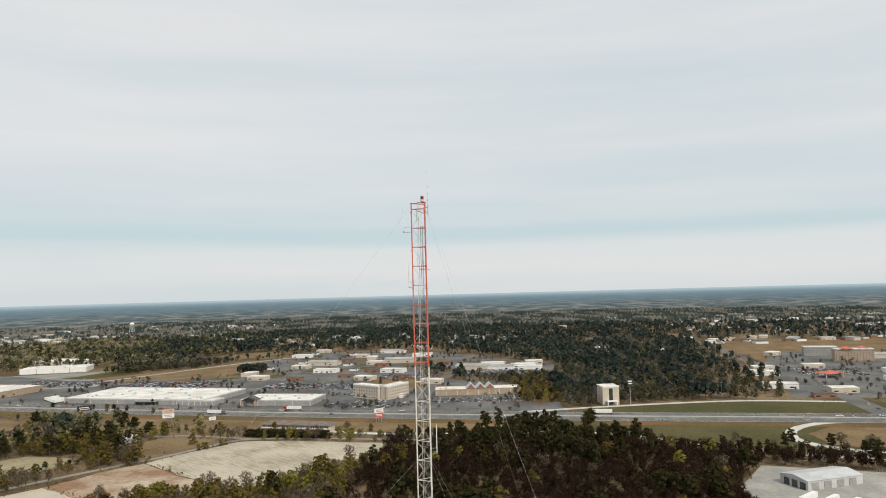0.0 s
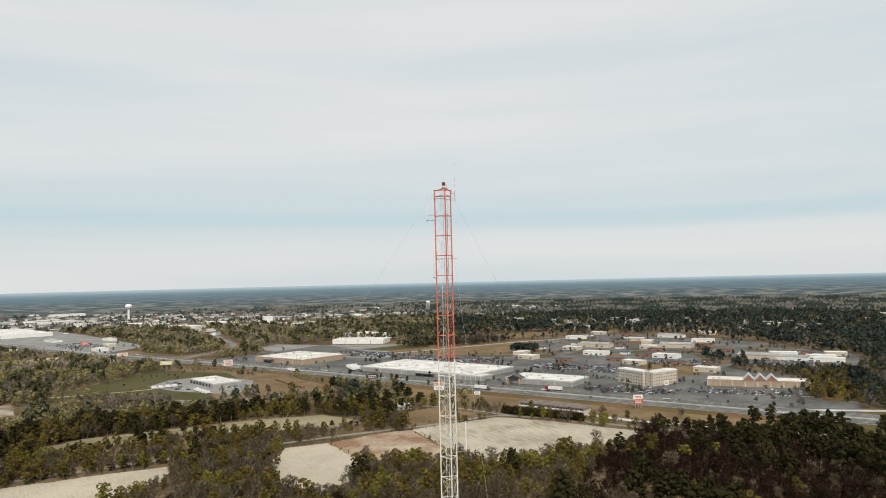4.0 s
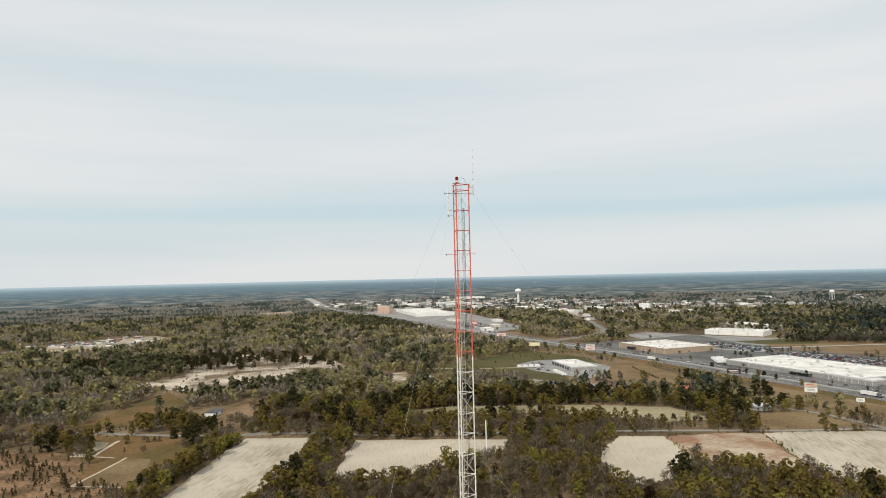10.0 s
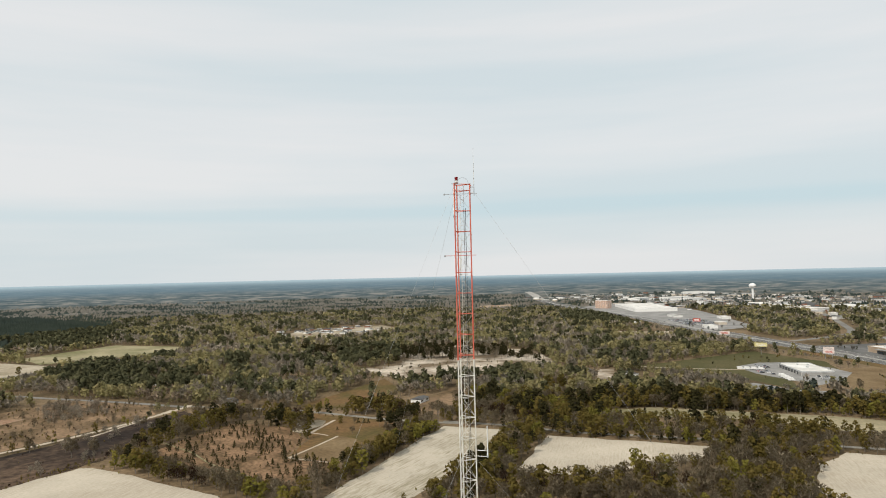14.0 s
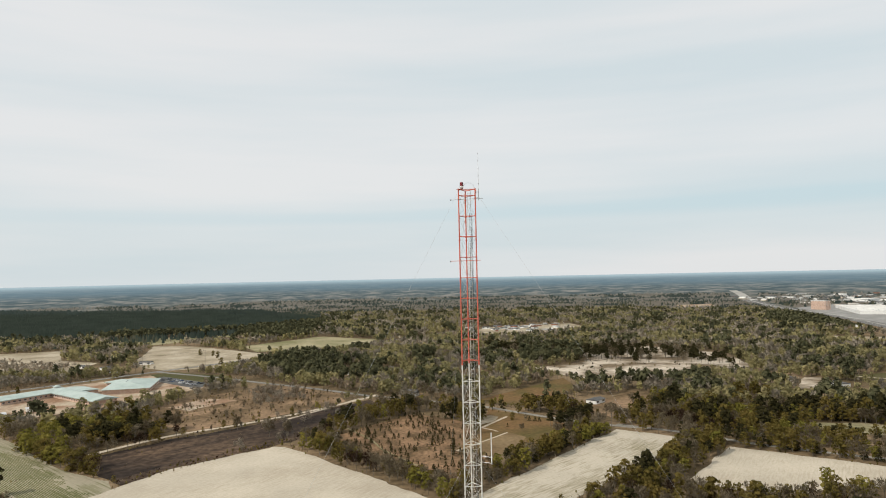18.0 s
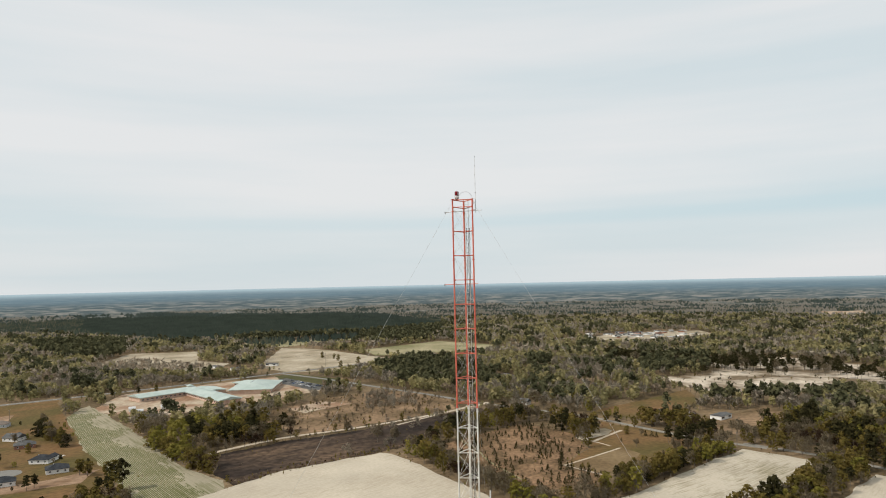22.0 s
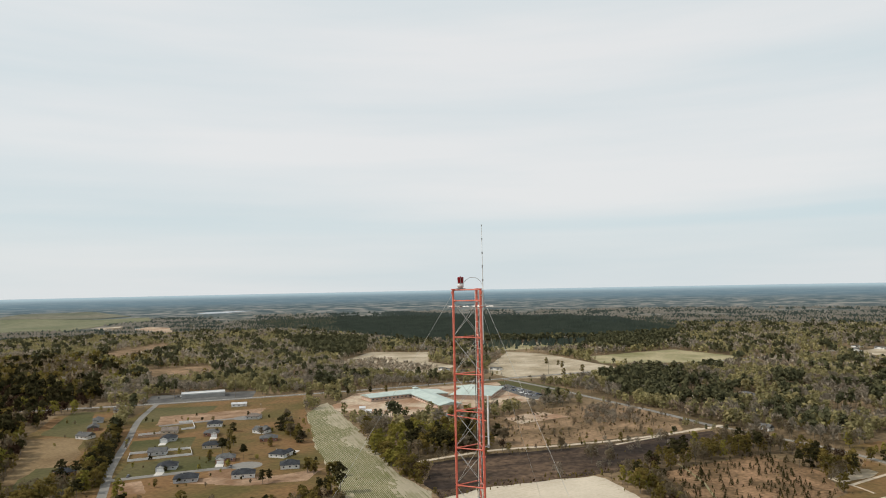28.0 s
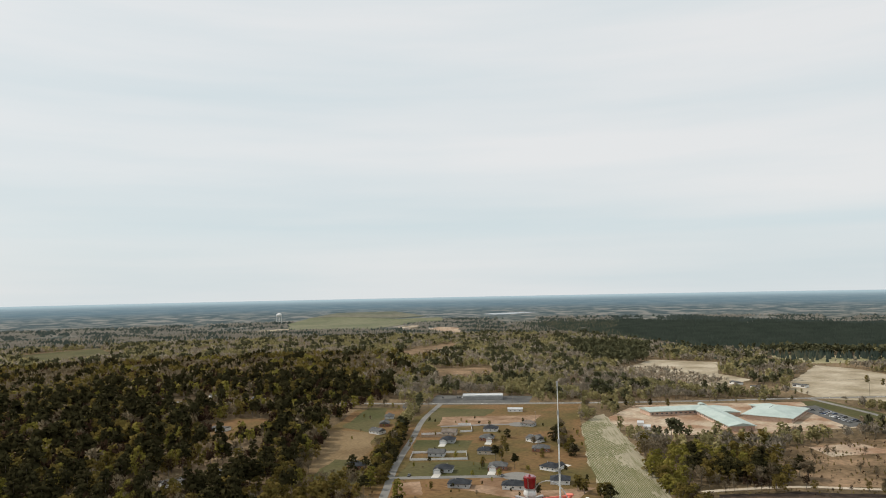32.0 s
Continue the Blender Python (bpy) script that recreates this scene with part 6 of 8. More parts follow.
def side_prism(pts, w, w2=None):
    """A profile in x and z, w wide."""
    ms = Mesher()
    n = len(pts)
    ms.v = [(x, -w / 2, z) for x, z in pts] + [(x, w / 2, z) for x, z in pts]
    ms.f = [tuple(range(n)), tuple(reversed(range(n, 2 * n)))] + [(i, n + i, n + (i + 1) % n, (i + 1) % n) for i in range(n)]
    ms.m = [0] * len(ms.f)
    return ms


BODY = [(-2.3, 0.3), (2.25, 0.3), (2.32, 0.62), (2.1, 0.82), (1.0, 0.95), (-2.1, 0.98), (-2.33, 0.85)]
CAB = [(1.05, 0.94), (0.4, 1.42), (-1.1, 1.45), (-1.9, 0.97)]
PBODY = [(-2.8, 0.45), (2.7, 0.45), (2.75, 0.95), (2.5, 1.12), (1.3, 1.18), (-2.8, 1.2)]
PCAB = [(1.2, 1.16), (0.6, 1.82), (-1.1, 1.85), (-1.35, 1.18)]


def car_proto(i, pickup=False):
    ob = thing("pickup_truck" if pickup else "car", at(0, -6000 - i * 10, 0), "parked %s %s" % (CNAME[i], "pickup truck" if pickup else "saloon car"), "pickup" if pickup else "car", "vehicles")
    part("body", side_prism(PBODY if pickup else BODY, 1.85), CARP[i], ob)
    part("cabin", side_prism(PCAB if pickup else CAB, 1.55), M_GLASS, ob, "dark glazed cabin")
    q = (PCAB if pickup else CAB)
    part("cabin_roof", Mesher().box(q[2][0] + 0.05, -0.74, q[2][1] - 0.06, q[1][0] - 0.05, 0.74, q[2][1] + 0.04), CARP[i], ob)
    for sx in (-1.45, 1.45):
        for sy in (-0.82, 0.82):
            part("wheel", WHEEL, None, ob).location = (sx * (1.15 if pickup else 1), sy, 0)
    return ob


PROTOS = [car_proto(i) for i in range(6)] + [car_proto(i, True) for i in (0, 4)]
PICK = [0, 0, 1, 1, 2, 2, 3, 4, 4, 5, 6, 7]
used = set()
vr = random.Random(11)


def park(x, y, deg, i=None, z=0.1):
    i = vr.choice(PICK) if i is None else i
    p = PROTOS[i]
    if i not in used:
        used.add(i)
        p.matrix_basis = at(x, y, deg, z)
        return p
    return copy_thing(p, at(x, y, deg, z))


def lot(x, y, deg, rows, cols, gap=16.0, fill=0.5):
    """Cars in rows of bays."""
    c, s = math.cos(radians(deg)), math.sin(radians(deg))
    for r in range(rows):
        for k in range(cols):
            if vr.random() < fill * 0.6:
                u, v = (k - cols / 2) * 3.0, (r - rows / 2) * gap / 2 + (r % 2) * 1.5
                park(x + c * u - s * v, y + s * u + c * v, deg + 90 + (180 if vr.random() < 0.5 else 0) + vr.uniform(-3, 3))


lot(-75, 655, -14, 3, 22, 18, 0.5)
lot(25, 668, 0, 4, 34, 16, 0.45)
lot(-120, 720, -14, 3, 12, 16, 0.5)
lot(190, 640, 0, 2, 14, 16, 0.5)
lot(-560, 522, -25, 2, 14, 12, 1.1)
lot(-592, 548, -25, 2, 9, 11, 1.1)
lot(-500, 545, -25, 2, 6, 12, 1.0)
lot(-722, -292, 52, 2, 24, 16, 0.75)
lot(-528, -652, -42, 2, 14, 12, 0.6)
park(246, 322, 15, 1)
park(-478, 20, 40, 0)
park(-485, 22, 40, 6)
park(-277, -397, 40, 2)
park(-325, -352, 40, 4)
HW = curve(HWY, 4)
for k in range(56):
    i = vr.randrange(60, 560)
    a, d = HW[i], (HW[i + 1] - HW[i]).normalized()
    o = vr.choice((-17, -11.5, -6, 6, 11.5, 17))
    park(a.x - d.y * o, a.y + d.x * o, math.degrees(math.atan2(d.y, d.x)) + (180 if o > 0 else 0), None, 0.17)
AV = curve([(360, 510), (378, 600), (405, 720), (420, 900), (455, 1150)], 4)
for k in range(20):
    i = vr.randrange(8, len(AV) - 2)
    a, d = AV[i], (AV[i + 1] - AV[i]).normalized()
    o = vr.choice((-6.5, -3, 3, 6.5))
    park(a.x - d.y * o, a.y + d.x * o, math.degrees(math.atan2(d.y, d.x)), None, 0.17)


def semi(x, y, deg, tint, label):
    ob = thing("semi_truck", at(x, y, deg, 0.17), label, "truck", "trucks")
    part("trailer", Mesher().box(-9.5, -1.28, 1.15, 5.2, 1.28, 4.05), M_WHITEW, ob, "long white box trailer")
    part("cab", side_prism([(5.9, 0.9), (10.6, 0.9), (10.7, 1.9), (9.0, 2.2), (8.5, 3.3), (7.4, 3.9), (5.9, 3.9)], 2.4), tint, ob)
    part("windscreen", Mesher().box(8.35, -1.05, 2.3, 8.85, 1.05, 3.2), M_GLASS, ob)
    part("chassis", Mesher().box(-9.2, -0.5, 0.75, 9.5, 0.5, 1.148), M_TYRE, ob)
    for sx in (-8.6, -7.3, 4.2, 6.6, 9.4):
        for sy in (-1.1, 1.1):
            q = part("wheel", WHEEL, None, ob)
            q.matrix_basis = pose(sx, sy, 0) @ Matrix.Diagonal((1.5, 1.5, 1.5, 1))
    return ob


def on_hwy(x, off):
    i = min(range(len(HW)), key=lambda j: abs(HW[j].x - x))
    a, d = HW[i], (HW[i + 1] - HW[i]).normalized()
    return a.x - d.y * off, a.y + d.x * off, math.degrees(math.atan2(d.y, d.x)) + (180 if off > 0 else 0)


semi(*on_hwy(-168, -16), CARP[3], "semi truck with a red cab and long white trailer")
semi(*on_hwy(-232, 12), CARP[4], "semi truck with a dark cab and pale trailer")
semi(*on_hwy(-520, 12), CARP[2], "semi truck with a black cab and grey trailer")
semi(*on_hwy(130, -12), CARP[0], "semi truck with a white cab and trailer")
for k in range(6):
    semi(-470 + k * 5.5 * 0.9, 735 - k * 5, 70, CARP[0], "parked semi truck behind the tan store")
for k in range(9):
    o = thing("box_van", at(-(530, 523, 516, 509, 502, 588, 584, 580, 576)[k], (516, 512, 509, 505, 502, 512, 518, 524, 530)[k], 60), "white box van parked at the dealership", "van", "vans at the dealership")
    part("box", Mesher().box(-3.6, -1.15, 0.7, 1.2, 1.15, 3.2), M_WHITEW, o)
    part("cab", side_prism([(1.25, 0.5), (3.2, 0.5), (3.2, 1.3), (2.5, 1.5), (2.1, 2.3), (1.25, 2.35)], 2.0), CARP[0], o)
    part("windscreen", Mesher().box(2.05, -0.85, 1.5, 2.45, 0.85, 2.2), M_GLASS, o)
    for sx in (-2.4, 2.3):
        for sy in (-0.95, 0.95):
            part("wheel", WHEEL, None, o).location = (sx, sy, 0)
for k, (xx, yy, dg) in enumerate(((182, 292, 40), (190, 286, 40), (198, 280, 40))):
    o = thing("trailer", at(xx, yy, dg), "long white box trailer parked in the yard", "trailer", "trailers in the yard")
    part("box", Mesher().box(-8, -1.28, 1.1, 8, 1.28, 4.0), M_WHITEW, o)
    part("chassis", Mesher().box(-7.6, -0.5, 0.7, 7.6, 0.5, 1.096), M_TYRE, o)
    for sx in (-6.5, -5.2):
        for sy in (-1.1, 1.1):
            part("wheel", WHEEL, None, o).matrix_basis = pose(sx, sy, 0) @ Matrix.Diagonal((1.5, 1.5, 1.5, 1))
    part("landing_leg", Mesher().box(5.2, -0.9, -0.1, 5.4, -0.7, 1.09), M_STEEL, o)
    part("landing_leg", Mesher().box(5.2, 0.7, -0.1, 5.4, 0.9, 1.09), M_STEEL, o)


# ---- signs and poles ----
M_BLACK = mat("black_panel", (0.03, 0.03, 0.03), (0.05, 0.045, 0.04), 0.4, 0.7)
M_SIGNR = mat("red_sign_panel", (0.42, 0.07, 0.05), (0.48, 0.12, 0.09), 0.4, 0.6)
M_SIGNG = mat("yellow_sign_panel", (0.55, 0.47, 0.18), (0.62, 0.56, 0.30), 0.4, 0.6)
M_SIGNP = mat("pale_sign_panel", (0.62, 0.50, 0.46), (0.7, 0.62, 0.58), 0.4, 0.6)
M_WOODP = mat("weathered_pole", (0.17, 0.14, 0.11), (0.24, 0.20, 0.16), 0.8, 0.9)


def billboard(x, y, deg, zb, panels, w, label, posts=2):
    """Stacked panels of a height and colour each, on posts."""
    ob = thing("billboard", at(x, y, deg), label, "billboard", "billboards")
    z = zb
    for h, m, bar in panels:
        part("panel", Mesher().box(-w / 2, -0.25, z, w / 2, 0.25, z + h), m, ob)
        part("lettering_bar", Mesher().box(-w * 0.36, -0.29, z + h * 0.55, w * 0.30, -0.252, z + h * 0.72).box(-w * 0.30, -0.29, z + h * 0.25, w * 0.36, -0.252, z + h * 0.38), bar, ob)
        z += h + 0.35
    for k in range(posts):
        u = 0 if posts == 1 else -w * 0.3 + 0.6 * w * k / (posts - 1)
        part("post", Mesher().box(u - 0.25, 0.252, -0.3, u + 0.25, 0.7, z - 0.4), M_STEEL, ob)
    part("catwalk", Mesher().box(-w / 2, -1.1, zb - 0.25, w / 2, -0.27, zb - 0.12), M_STEEL, ob)
    return ob


billboard(-262, 561, 20, 5.5, [(3.6, M_WHITEW, M_GREYW), (3.6, M_BEIGE, M_SIGNR)], 10, "white double decked billboard on steel posts beside the highway")
billboard(-68, 545, 20, 4.5, [(3.4, M_SIGNR, M_WHITEW), (3.6, M_WHITEW, M_SIGNR)], 8, "red and white double decked billboard beside the lane", 3)
billboard(-222, 562, 20, 2.5, [(2.8, M_WHITEW, M_GREYW)], 6, "small white billboard on the verge")
billboard(-690, 627, 45, 10.0, [(5.0, M_SIGNG, M_WHITEW)], 15, "pale yellow billboard on a tall post", 1)
billboard(-618, 664, 45, 6.5, [(4.0, M_SIGNP, M_SIGNR), (3.4, M_SIGNP, M_GREYW)], 12, "pale red double decked billboard beside the highway")
billboard(-860, 705, 45, 9.0, [(5.0, M_SIGNP, M_SIGNR)], 15, "pale pink billboard beside the highway", 2)
billboard(-358, 596, 35, 8.0, [(5.0, M_BLACK, M_SIGNP)], 13, "dark billboard on a tall post beside the highway", 1)
billboard(-1100, 830, 45, 10.0, [(6.0, M_SIGNR, M_WHITEW)], 14, "tall red shop sign by the distant lots", 1)
billboard(-1180, 750, 45, 4.0, [(5.0, M_WHITEW, M_GREYW)], 16, "white billboard by the distant highway", 2)
billboard(-55, 632, 20, 8.0, [(4.5, M_WHITEW, M_SIGNR)], 4, "tall white shop sign on a post", 1)
billboard(168, 604, 10, 18.0, [(7.0, M_BLACK, M_WHITEW)], 6, "dark hotel sign on a very tall post", 1)


def pole(x, y, h, deg, label, arms=True):
    ob = thing("utility_pole", at(x, y, deg), label, "pole", "utility poles")
    part("shaft", Mesher().rod((0, 0, -0.3), (0, 0, h), 0.2, 8, 0.12), M_WOODP, ob)
    if arms:
        ca = part("cross_arm", Mesher().box(-1.2, -0.08, h - 1.0, 1.2, 0.08, h - 0.8), M_WOODP, ob)
        for u in (-1.0, 0.0, 1.0):
            part("insulator", Mesher().rod((u, 0, h - 0.8), (u, 0, h - 0.5), 0.07, 6), M_METAL, ca)
    return ob


def light_pole(x, y, h, deg=0):
    ob = thing("light_pole", at(x, y, deg), "tall grey lamp post in a car park", "lamp post", "lamp posts")
    part("shaft", Mesher().rod((0, 0, -0.2), (0, 0, h), 0.16, 8, 0.09), M_STEEL, ob)
    la = part("arm", Mesher().box(-1.4, -0.06, h - 0.1, 1.4, 0.06, h + 0.02), M_STEEL, ob)
    for u in (-1.4, 1.4):
        part("lamp_head", Mesher().box(u - 0.45, -0.2, h - 0.22, u + 0.45, 0.2, h - 0.102), M_GREYW, la)


for x, y, h in ((-132, 640, 34), (-136, 642, 36), (-60, 520, 14), (-480, -470, 13), (250, 590, 22), (330, 560, 22)):
    pole(x, y, h, 20, "tall dark pole beside the highway")
for x, y in ((-90, 640), (-20, 650), (20, 660), (60, 660), (-420, 830), (-360, 815), (-300, 800), (-160, 770), (-210, 790), (-500, 860), (-560, 700), (-430, 640), (-300, 610)):
    light_pole(x, y, 10, 30)
WIRE_A = [(-453 + 8, 122), (-418 + 8, 166), (-374, 200), (-314, 286), (-253, 364), (-207, 418)]
WIRE_B = [(-440, -705), (-512, -630), (-560, -585), (-620, -532), (-680, -478), (-740, -432), (-812, -378), (-880, -322)]
for W, nm in ((WIRE_A, "wooden utility pole along the lane"), (WIRE_B, "tall pale utility pole along the country road")):
    hp = 10 if W is WIRE_A else 20
    for i, (x, y) in enumerate(W):
        q = W[min(i + 1, len(W) - 1)] if i < len(W) - 1 else W[i - 1]
        pole(x, y, hp, math.degrees(math.atan2(q[1] - y, q[0] - x)) + 90, nm)
    wr = thing("power_line", pose(*W[0], hp - 0.5), "thin power wires strung between the poles", "wires")
    for (x0, y0), (x1, y1) in zip(W, W[1:]):
        for u in (-1.0, 1.0):
            d = Vector((x1 - x0, y1 - y0, 0)).normalized()
            ms = Mesher().tube([(x0 + (x1 - x0) * i / 8 - d.y * u - W[0][0], y0 + (y1 - y0) * i / 8 + d.x * u - W[0][1], -3.2 * i / 8 * (1 - i / 8)) for i in range(9)], 0.03, 3)
            part("wire", ms, M_CABLE, wr)


# ---- far landmarks ----
def water_tower(x, y, h, r, label, legs=True):
    ob = thing("water_tower", pose(x, y, float(height(math.hypot(x, y)))), label, "water tower", "water towers")
    ms = Mesher()
    n, prof = 20, [(0.05, h - 1.05 * r), (0.75 * r, h - 0.8 * r), (r, h - 0.35 * r), (0.95 * r, h - 0.1 * r), (0.7 * r, h + 0.2 * r), (0.35 * r, h + 0.36 * r), (0.02, h + 0.4 * r)]
    for rr, zz in prof:
        ms.v += [(rr * math.cos(6.2832 * i / n), rr * math.sin(6.2832 * i / n), zz) for i in range(n)]
    for k in range(len(prof) - 1):
        for i in range(n):
            ms.f.append((k * n + i, k * n + (i + 1) % n, (k + 1) * n + (i + 1) % n, (k + 1) * n + i))
    ms.m = [0] * len(ms.f)
    part("tank", ms, M_WHITEW, ob, "white rounded tank")
    part("stem", Mesher().rod((0, 0, 0), (0, 0, h - 0.95 * r), 0.16 * r if legs else 0.3 * r, 12), M_WHITEW, ob)
    if legs:
        for i in range(6):
            a = 1.0472 * i
            part("leg", Mesher().rod((1.05 * r * math.cos(a), 1.05 * r * math.sin(a), 0), (0.8 * r * math.cos(a), 0.8 * r * math.sin(a), h - 0.6 * r), 0.45, 6), M_WHITEW, ob)


water_tower(-1935, 1665, 52, 12, "white water tower over the distant town", False)
water_tower(-1104, 2292, 34, 8, "white water tower on legs beyond the woods")
wx, wy, _, ws = on_ramp(-1414, -3025)
water_tower(wx, wy, 42 * ws, 13 * ws, "white water tower beyond the far fields")
hotel("town_block", -1798, 1017, 20, 46, 18, 7, M_SALMON, "pinkish brick apartment block in the distant town", 6)
hotel("town_block", -1620, 1230, 20, 24, 20, 6, M_WHITEW, "white tower block in the distant town", 6)
hotel("town_block", -1260, 1560, 20, 30, 20, 6, M_WHITEW, "white tower block by the far avenue", 6)
fr = random.Random(5)
M_OLDMETAL = mat("weathered_metal_sheet", (0.27, 0.265, 0.25), (0.40, 0.39, 0.36), 0.05, 0.6, fine=0.5, fine_amt=0.12)

def shed_proto(i, w, d, h, wall, roof, nm):
    ob = thing("low_building", at(0, -7000 - 80 * i, 0), nm, "building", "low town buildings")
    part("wall", Mesher().box(-w / 2, -d / 2, -0.3, w / 2, d / 2, h), wall, ob)
    part("roof", gable_roof(w, d, h, d * 0.10, 0.4) if i % 2 else Mesher().box(-w / 2 - 0.2, -d / 2 - 0.2, h + 0.004, w / 2 + 0.2, d / 2 + 0.2, h + 0.6), roof, ob)
    for u in (-0.34, 0.3):
        part("window", Mesher().box(w * u - 2, -d / 2 - 0.1, 1.2, w * u + 2, -d / 2 - 0.01, 2.6), M_GLASS, ob)
    return ob


SP = [shed_proto(0, 34, 18, 5, M_WHITEW, M_ROOFW, "low white flat roofed building in the town"), shed_proto(1, 48, 24, 6, M_BEIGE, M_OLDMETAL, "long beige shed with a grey metal roof"),
      shed_proto(2, 26, 16, 5, M_BEIGE, M_ROOFW, "small beige flat roofed shop"), shed_proto(3, 46, 20, 5, M_WHITEW, M_OLDMETAL, "long white shed with a grey ridged roof"),
      shed_proto(4, 20, 12, 4, M_BRICK, M_ROOFG, "small brick shop with a grey roof"), shed_proto(5, 16, 10, 3.2, M_WHITEW, M_ROOFG, "small white house among trees"),
      shed_proto(6, 120, 50, 8, M_WHITEW, M_ROOFW, "large white distant warehouse")]
sused = set()


def shed(i, x, y, deg):
    foot(30, 18, x, y, deg, 14)
    m = at(x, y, deg, float(height(math.hypot(x, y))))
    if i in sused:
        copy_thing(SP[i], m)
    else:
        sused.add(i)
        SP[i].matrix_basis = m


NORTH_SHOPS = ((-213, 1058, 1), (-180, 1100, 3), (-116, 1014, 3), (-92, 1075, 1), (-260, 1300, 1), (-200, 1270, 3), (-120, 1255, 3), (-170, 1180, 1), (-60, 1170, 0), (60, 940, 3), (105, 925, 0), (25, 945, 1), (-240, 1010, 2), (-270, 880, 2), (-215, 860, 4), (-150, 880, 4), (-120, 850, 2), (-70, 860, 4), (-30, 800, 2), (-300, 990, 4), (-190, 950, 0), (-90, 930, 0), (-20, 1020, 3), (-320, 1060, 4))
AVENUE_SHOPS = ((-280, 1200, 0), (-60, 1330, 1), (-150, 1380, 3), (395, 650, 2), (350, 690, 0), (380, 800, 0), (400, 850, 2), (500, 720, 0), (540, 790, 0), (620, 960, 1), (440, 1010, 4), (640, 1290, 3), (560, 1330, 3), (720, 1300, 1), (500, 1290, 0), (470, 860, 2), (360, 620, 4), (-700, 1180, 6), (-1360, 960, 3), (-1250, 1010, 0), (-1120, 900, 2), (-1060, 830, 0), (-1010, 900, 4))
for x, y, i in NORTH_SHOPS + AVENUE_SHOPS:
    i = {1: 2, 3: 4}.get(i, i) if y > 1000 and (x + y) % 2 < 1 else i
    shed(i, x, y, AX + fr.uniform(-6, 6))
for k in range(34):
    x, y = fr.uniform(-330, 110), fr.uniform(860, 1310)
    if any(inside(q, np.array([x]), np.array([y]))[0] for q in BUILT) or not (inside(ccw([(-300, 880), (-60, 930), (120, 880), (160, 960), (60, 1130), (-80, 1290), (-300, 1310), (-330, 1150)]), np.array([x]), np.array([y]))[0]):
        continue
    shed(fr.choice((2, 4, 4, 5, 5, 2, 0)), x, y, AX + fr.choice((0, 90)) + fr.uniform(-5, 5))
for k in range(40):
    x, y = fr.uniform(-2300, -1050), fr.uniform(1150, 1500)
    shed(fr.choice((0, 2, 2, 4, 5)), x, y, fr.uniform(0, 180))
shed(0, 55, 985, 3)
shed(0, 98, 955, 3)
shed(2, 118, 1000, 3)
for k in range(26):
    shed(fr.choice((5, 5, 2, 4)), fr.uniform(60, 900), fr.uniform(900, 1900), fr.uniform(0, 180))
for k in range(120):
    z = fr.random()
    if z < 0.55:
        x = fr.uniform(-2700, -1050)
        y = fr.uniform(1280, 1950)
    elif z < 0.8:
        x, y = fr.uniform(450, 1600), fr.uniform(1250, 2500)
    else:
        x, y = fr.uniform(-1500, -500), fr.uniform(1700, 2700)
    shed(fr.choice((0, 1, 2, 3, 4, 5, 5, 6) if z < 0.8 else (5, 5, 5, 0)), x, y, fr.uniform(0, 180))
for k in range(50):
    x, y = fr.uniform(-150, 430), fr.uniform(1080, 2350)
    shed(fr.choice((5, 5, 5, 4, 2)), x, y, fr.uniform(0, 180))
    foot(24, 40, x - x * 0.035, y - 45, 0, 0)
for x, y in ((-1420, 60), (-1400, 95), (-1385, 128), (-1360, 110), (-1440, 120), (-1430, 160), (-1400, 170), (-1370, 190), (-1350, 150), (-1320, 175), (-1460, 200), (-1300, 215),
             (-360, -1337), (-320, -885), (-281, -833), (-241, -660), (-212, -562), (-180, -491), (-142, -490), (-300, -1100), (-420, -1250), (-250, -900), (-350, -820), (-500, -1000), (-620, -950), (-90, -700),
             (-870, -480), (-850, -440), (-900, -410), (-820, -420), (-790, -470), (-760, -110), (-780, -60), (-840, -20), (-700, 40), (-930, 100), (-542, 132), (-560, 360), (-600, 380), (-640, 345), (-1520, -2000), (-1450, -2050)):
    shed(5, x, y, fr.uniform(0, 180))

# the many small roofs of the distant town
roofs = Mesher()
